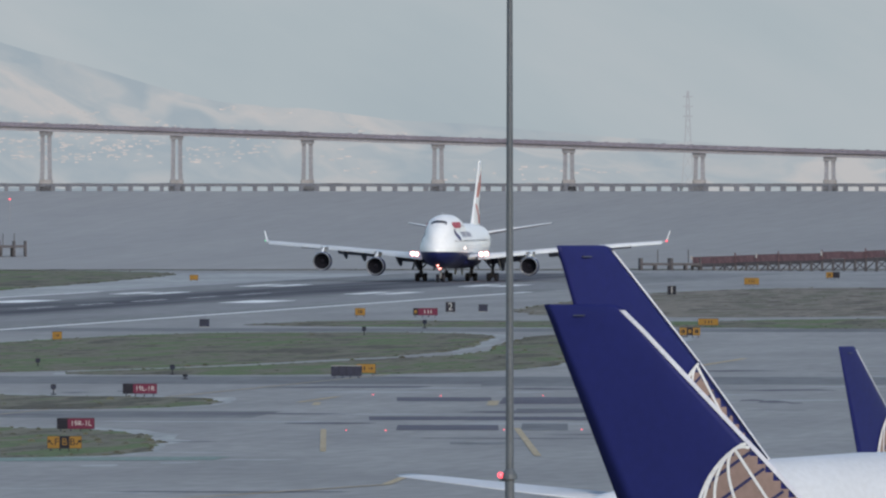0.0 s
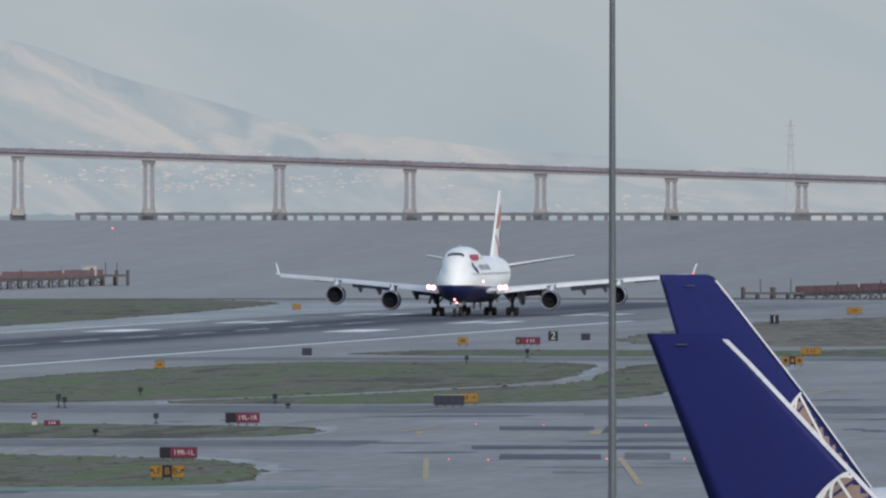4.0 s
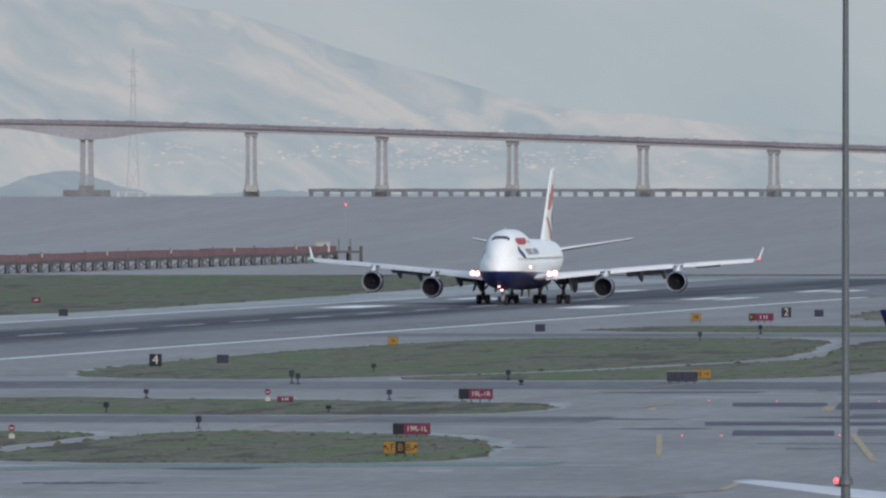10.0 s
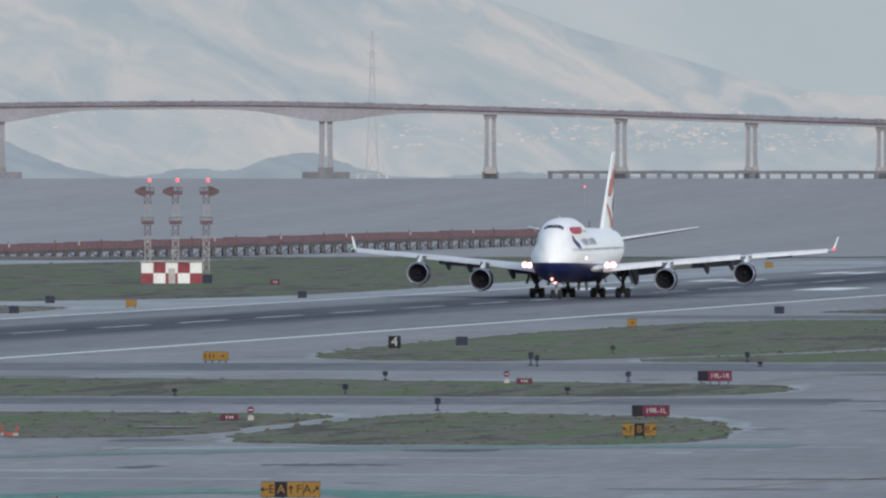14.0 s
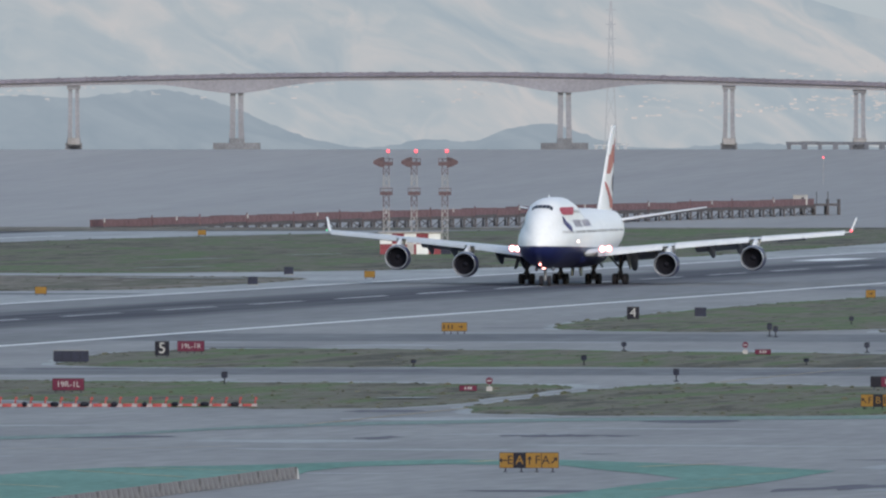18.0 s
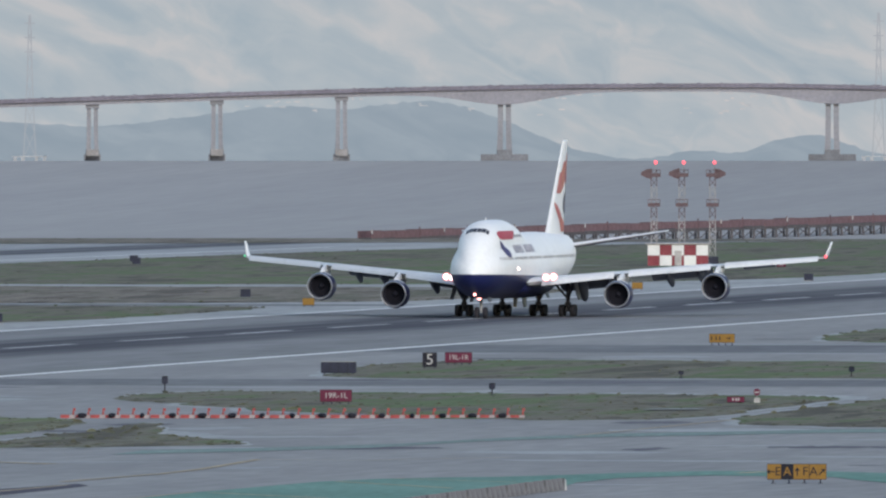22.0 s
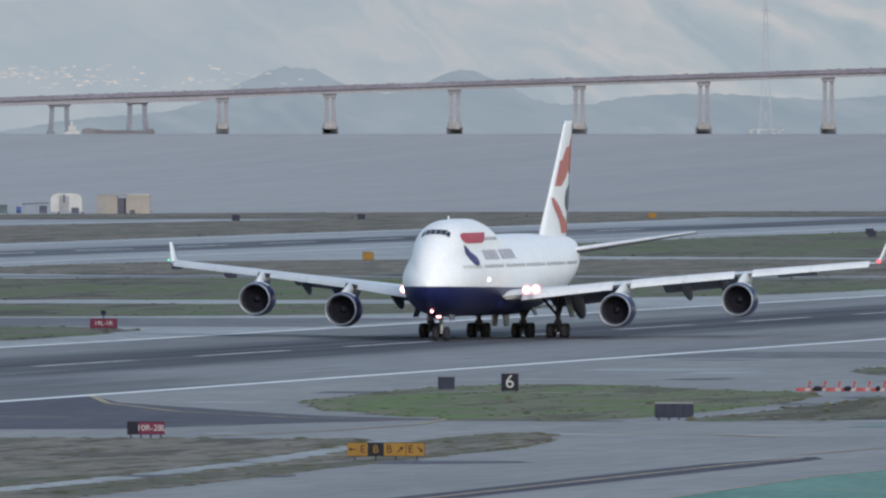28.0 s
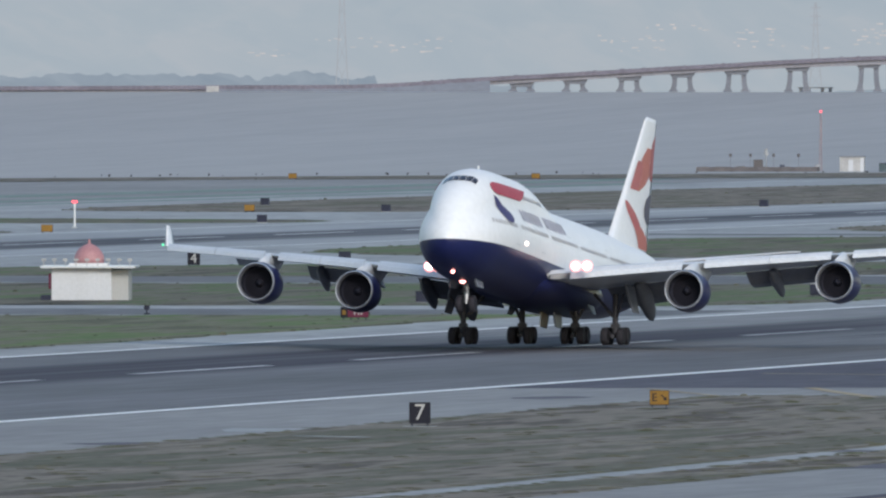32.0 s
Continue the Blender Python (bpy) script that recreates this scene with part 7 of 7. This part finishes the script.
        s = rng.uniform(0.08, 0.24)
        bmesh.ops.create_icosphere(bm, subdivisions=1, radius=s, matrix=Matrix.Translation((x, y, s * 0.3)))
    single("shore_rubble", bm, M_TIMBER, "low rubble and scrub along the shore", "rubble", kind="stuff")


shore_buildings()


def shore_radar(x, y):
    """A white sensor drum on a slim post at the water's edge."""
    r = thing("sensor_post", "slim grey post with a white sensor drum at the shore", "post", pose(x, y, 0))
    part("post", tube(bmesh.new(), (0, 0, -1.5), (0, 0, 2.6), 0.14, 0.1), M_STEEL, r)
    part("drum", lathe(bmesh.new(), [(2.0, 0.05), (2.0, 0.42), (2.5, 0.45), (2.5, 0.2), (2.9, 0.3), (3.1, 0.28), (3.1, 0.05)], "Z", 14), M_HUT0, r, "white drum")


shore_radar(-506, 2475)


# ---------------------------------------------------------------- pylons, barge and dolphins in the bay
# Footing colour made pale for the haze in front of it.
M_FOOT = material("pale_hazy_footing", (0.42, 0.44, 0.48), 0.8, vary=0.2, scale=4)
# Steel in haze colours with a faint glow, though it is no lamp.
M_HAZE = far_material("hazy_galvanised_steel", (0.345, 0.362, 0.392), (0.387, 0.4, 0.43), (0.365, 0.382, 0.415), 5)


def pylon(u, top):
    D = 4776.0
    p = thing("power_pylon", "tall slim lattice power pylon standing in the bay", "pylon", group="power pylons")
    bm = bmesh.new()
    lv = [0, 0.18, 0.36, 0.52, 0.66, 0.78, 0.88, 1.0]
    half = [11, 8.6, 6.6, 5, 3.8, 3, 2.4, 1.2]
    vs = [258 + (top - 258) * q for q in lv]
    for s in (-1, 1):
        for k in range(7):
            tube(bm, afar(u + s * half[k], vs[k], D), afar(u + s * half[k + 1], vs[k + 1], D), 0.11, n=4)
            tube(bm, afar(u + s * half[k], vs[k], D), afar(u - s * half[k + 1], vs[k + 1], D), 0.06, n=4)
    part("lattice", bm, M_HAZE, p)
    for q in (0.74, 0.84, 0.94):
        v = 258 + (top - 258) * q
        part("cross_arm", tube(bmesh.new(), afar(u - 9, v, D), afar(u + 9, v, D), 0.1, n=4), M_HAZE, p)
    bm = bmesh.new()
    for du in (-26, -12, 12, 26):
        loft(bm, [[afar(u + du - 3, v, D - 1), afar(u + du + 3, v, D - 1), afar(u + du + 3, v, D + 2), afar(u + du - 3, v, D + 2)] for v in (254, 266)])
    loft(bm, [[afar(u - 31, v, D - 1), afar(u + 31, v, D - 1), afar(u + 31, v, D + 2), afar(u - 31, v, D + 2)] for v in (254, 256)])
    part("footing", bm, M_FOOT, p, "low piled footing")


for u, top in ((2748, 85), (1172, 0), (-330, 4), (-1804, 104), (-2642, 20)):
    pylon(u, top)


M_BARGE = material("rust_grey_barge", (0.17, 0.163, 0.18), 0.8, vary=0.25, scale=3)


def barge():
    D = 4744.0
    b = thing("barge", "long dark barge lying near the bridge", "barge")
    part("hull", loft(bmesh.new(), [[afar(-1540 + f, v0, D), afar(-1540 + f, 272, D), afar(-1540 + f, 272, D + 4), afar(-1540 + f, v0, D + 4)] for f, v0 in ((0, 255), (10, 252), (30, 254), (38, 256), (110, 256), (124, 253), (129, 257))]), M_BARGE, b)
    t = thing("tug_boat", "small white tug beside the barge", "boat")
    part("hull", loft(bmesh.new(), [[afar(-1574 + f, v0, D), afar(-1574 + f, 271, D), afar(-1574 + f, 271, D + 3), afar(-1574 + f, v0, D + 3)] for f, v0 in ((0, 262), (10, 258), (30, 257))]), M_HUT0, t)
    part("wheelhouse", loft(bmesh.new(), [[afar(-1564, v, D), afar(-1550, v, D), afar(-1550, v, D + 2), afar(-1564, v, D + 2)] for v in (248, 257)]), M_SIGNWHT, t)
    part("funnel", loft(bmesh.new(), [[afar(-1560, v, D), afar(-1556, v, D), afar(-1556, v, D + 1), afar(-1560, v, D + 1)] for v in (241, 248)]), M_SIGNWHT, t)


barge()


# ---------------------------------------------------------------- grass tufts
def tufts():
    rng = np.random.default_rng(7)
    M_TUFT = material("grass_tufts", (0.072, 0.08, 0.05), 0.95, vary=0.3, scale=6, fine=4, tint=(0.1, 0.094, 0.07), island=0.2, spec=0.05)
    counts = [520, 160, 400, 250, 500, 400, 300, 250, 200, 80, 200, 60, 500, 200, 120, 150, 100, 150, 100, 40, 30, 150]
    for i, (rim, cnt) in enumerate(zip(RIMS, counts)):
        P = np.array([(p.x, p.y) for p in rim])
        lo, hi = P.min(0), P.max(0)
        lo[1] = max(lo[1], -215)
        c = P.mean(0)
        pts = []
        for q in rng.uniform(lo, hi, (cnt * 3, 2)):
            if len(pts) >= cnt:
                break
            if inside(q, [tuple(p) for p in P[::4]]):
                pts.append(q)
        # a fringe along the rim
        for p in P[:: max(1, len(P) // 400)]:
            pts.append(p + (c - p) / np.linalg.norm(c - p) * rng.uniform(0.1, 1.6))
        pts = np.array(pts)
        n = len(pts)
        h = rng.uniform(0.03, 0.12, n) * (1 + 1.2 * (rng.random(n) > 0.95))
        w, a = rng.uniform(0.08, 0.4, n), rng.uniform(-0.6, 0.6, n)
        V = np.zeros((n, 5, 3))
        if i < 2:
            h, w = h * 0.5, w * 2.4
        dx, dy = np.cos(a) * w, np.sin(a) * w
        for k, (f, z) in enumerate(((-1, 0.0), (1, 0.0), (0.7, 0.7), (0.0, 1.0), (-0.75, 0.6))):
            V[:, k, 0], V[:, k, 1] = pts[:, 0] + dx * f, pts[:, 1] + dy * f + z * h * 0.4
            V[:, k, 2] = 0.03 + z * h
        me = bpy.data.meshes.new("grass_tufts")
        me.from_pydata(V.reshape(-1, 3).tolist(), [], [list(range(5 * k, 5 * k + 5)) for k in range(n)])
        me.materials.append(M_TUFT)
        tagged(new("grass_tufts", me), "uneven tufts of dull winter grass", "grass", "grass islands", "stuff")


tufts()


# ---------------------------------------------------------------- the take-off run
RUN = [(0, 2138.2), (1, 2113.0), (2, 2082.6), (3, 2049.4), (4, 2014.4), (5, 1978.2), (6, 1940.7), (7, 1901.7), (8, 1860.7), (9, 1817.6), (10, 1772.1), (11, 1724.1), (12, 1673.7), (13, 1621.0), (14, 1566.2), (15, 1509.5), (16, 1451.2),
       (17, 1391.3), (18, 1330.1), (19, 1267.6), (20, 1203.8), (21, 1138.5), (22, 1071.7), (23, 1003.2), (24, 932.8), (25, 860.5), (26, 786.3), (27, 710.1), (28, 632.1), (29, 552.6), (30, 471.7), (31, 389.5), (32, 305.8)]
LIFT = [(0, -0.65), (10.0, -0.6), (18.0, -0.5), (24.0, -0.3), (27.0, -0.05), (29.0, 0.3), (30.0, 0.7), (31.0, 1.5), (32.0, 2.6)]
RISE = [(0, 0.0), (30.5, 0.0), (31.0, 0.02), (31.5, 0.1), (32.0, 0.28)]
DRIFT = [(0, 0.0), (30.0, 0.0), (31.0, 0.0), (31.5, 0.18), (32.0, 0.0)]
YAW = [(0, 0.0), (30.5, 0.0), (31.0, 0.1), (31.5, 0.4), (32.0, 0.2)]
TRACK = [(0, 0.0), (30.0, 0.0), (31.0, -0.12), (32.0, -0.2)]
ROLL = [(0, 0.0), (29.0, 0.0), (30.0, 0.25), (31.0, 0.5), (32.0, 0.2)]
PITCH = [(0, 0.0), (28.0, 0.0), (29.0, 0.3), (30.0, 1.1), (31.0, 2.9), (31.5, 3.85), (32.0, 4.85)]


def motions():
    """The jumbo's take-off run and the nose lifting at its end; the bogies stay level as the body moves over them."""
    times = [t for t, _ in RUN[:28]] + [28 + 0.25 * k for k in range(17)]
    rows, gears = [], [[] for _ in GEAR]
    for t in times:
        p = spline(t, PITCH)
        side_ = RUN_X + spline(t, DRIFT)
        m = pose(side_, spline(t, RUN), 0.1 * p + spline(t, RISE), -p, -spline(t, ROLL), spline(t, YAW))
        rows.append((t, m))
        for k, (g, x, y) in enumerate(GEAR):
            flat = Matrix.Translation((RUN_X + spline(t, TRACK) + x, spline(t, RUN) + y, 0.02 + spline(t, RISE)))
            gears[k].append((t, m.inverted() @ flat))
    walk(JUMBO, rows)
    for ob, side, rest in FLEX:
        hinge = Matrix.Translation((side * 3.0, 0, 3.7))
        walk(ob, [(t, hinge @ pose(0, 0, 0, 0, -side * spline(t, LIFT), 0) @ hinge.inverted() @ rest) for t in (0, 6, 10, 14, 18, 21, 24, 27, 28, 29, 30, 30.5, 31, 31.5, 32)])
    for (g, x, y), r in zip(GEAR, gears):
        walk(g, r)


motions()
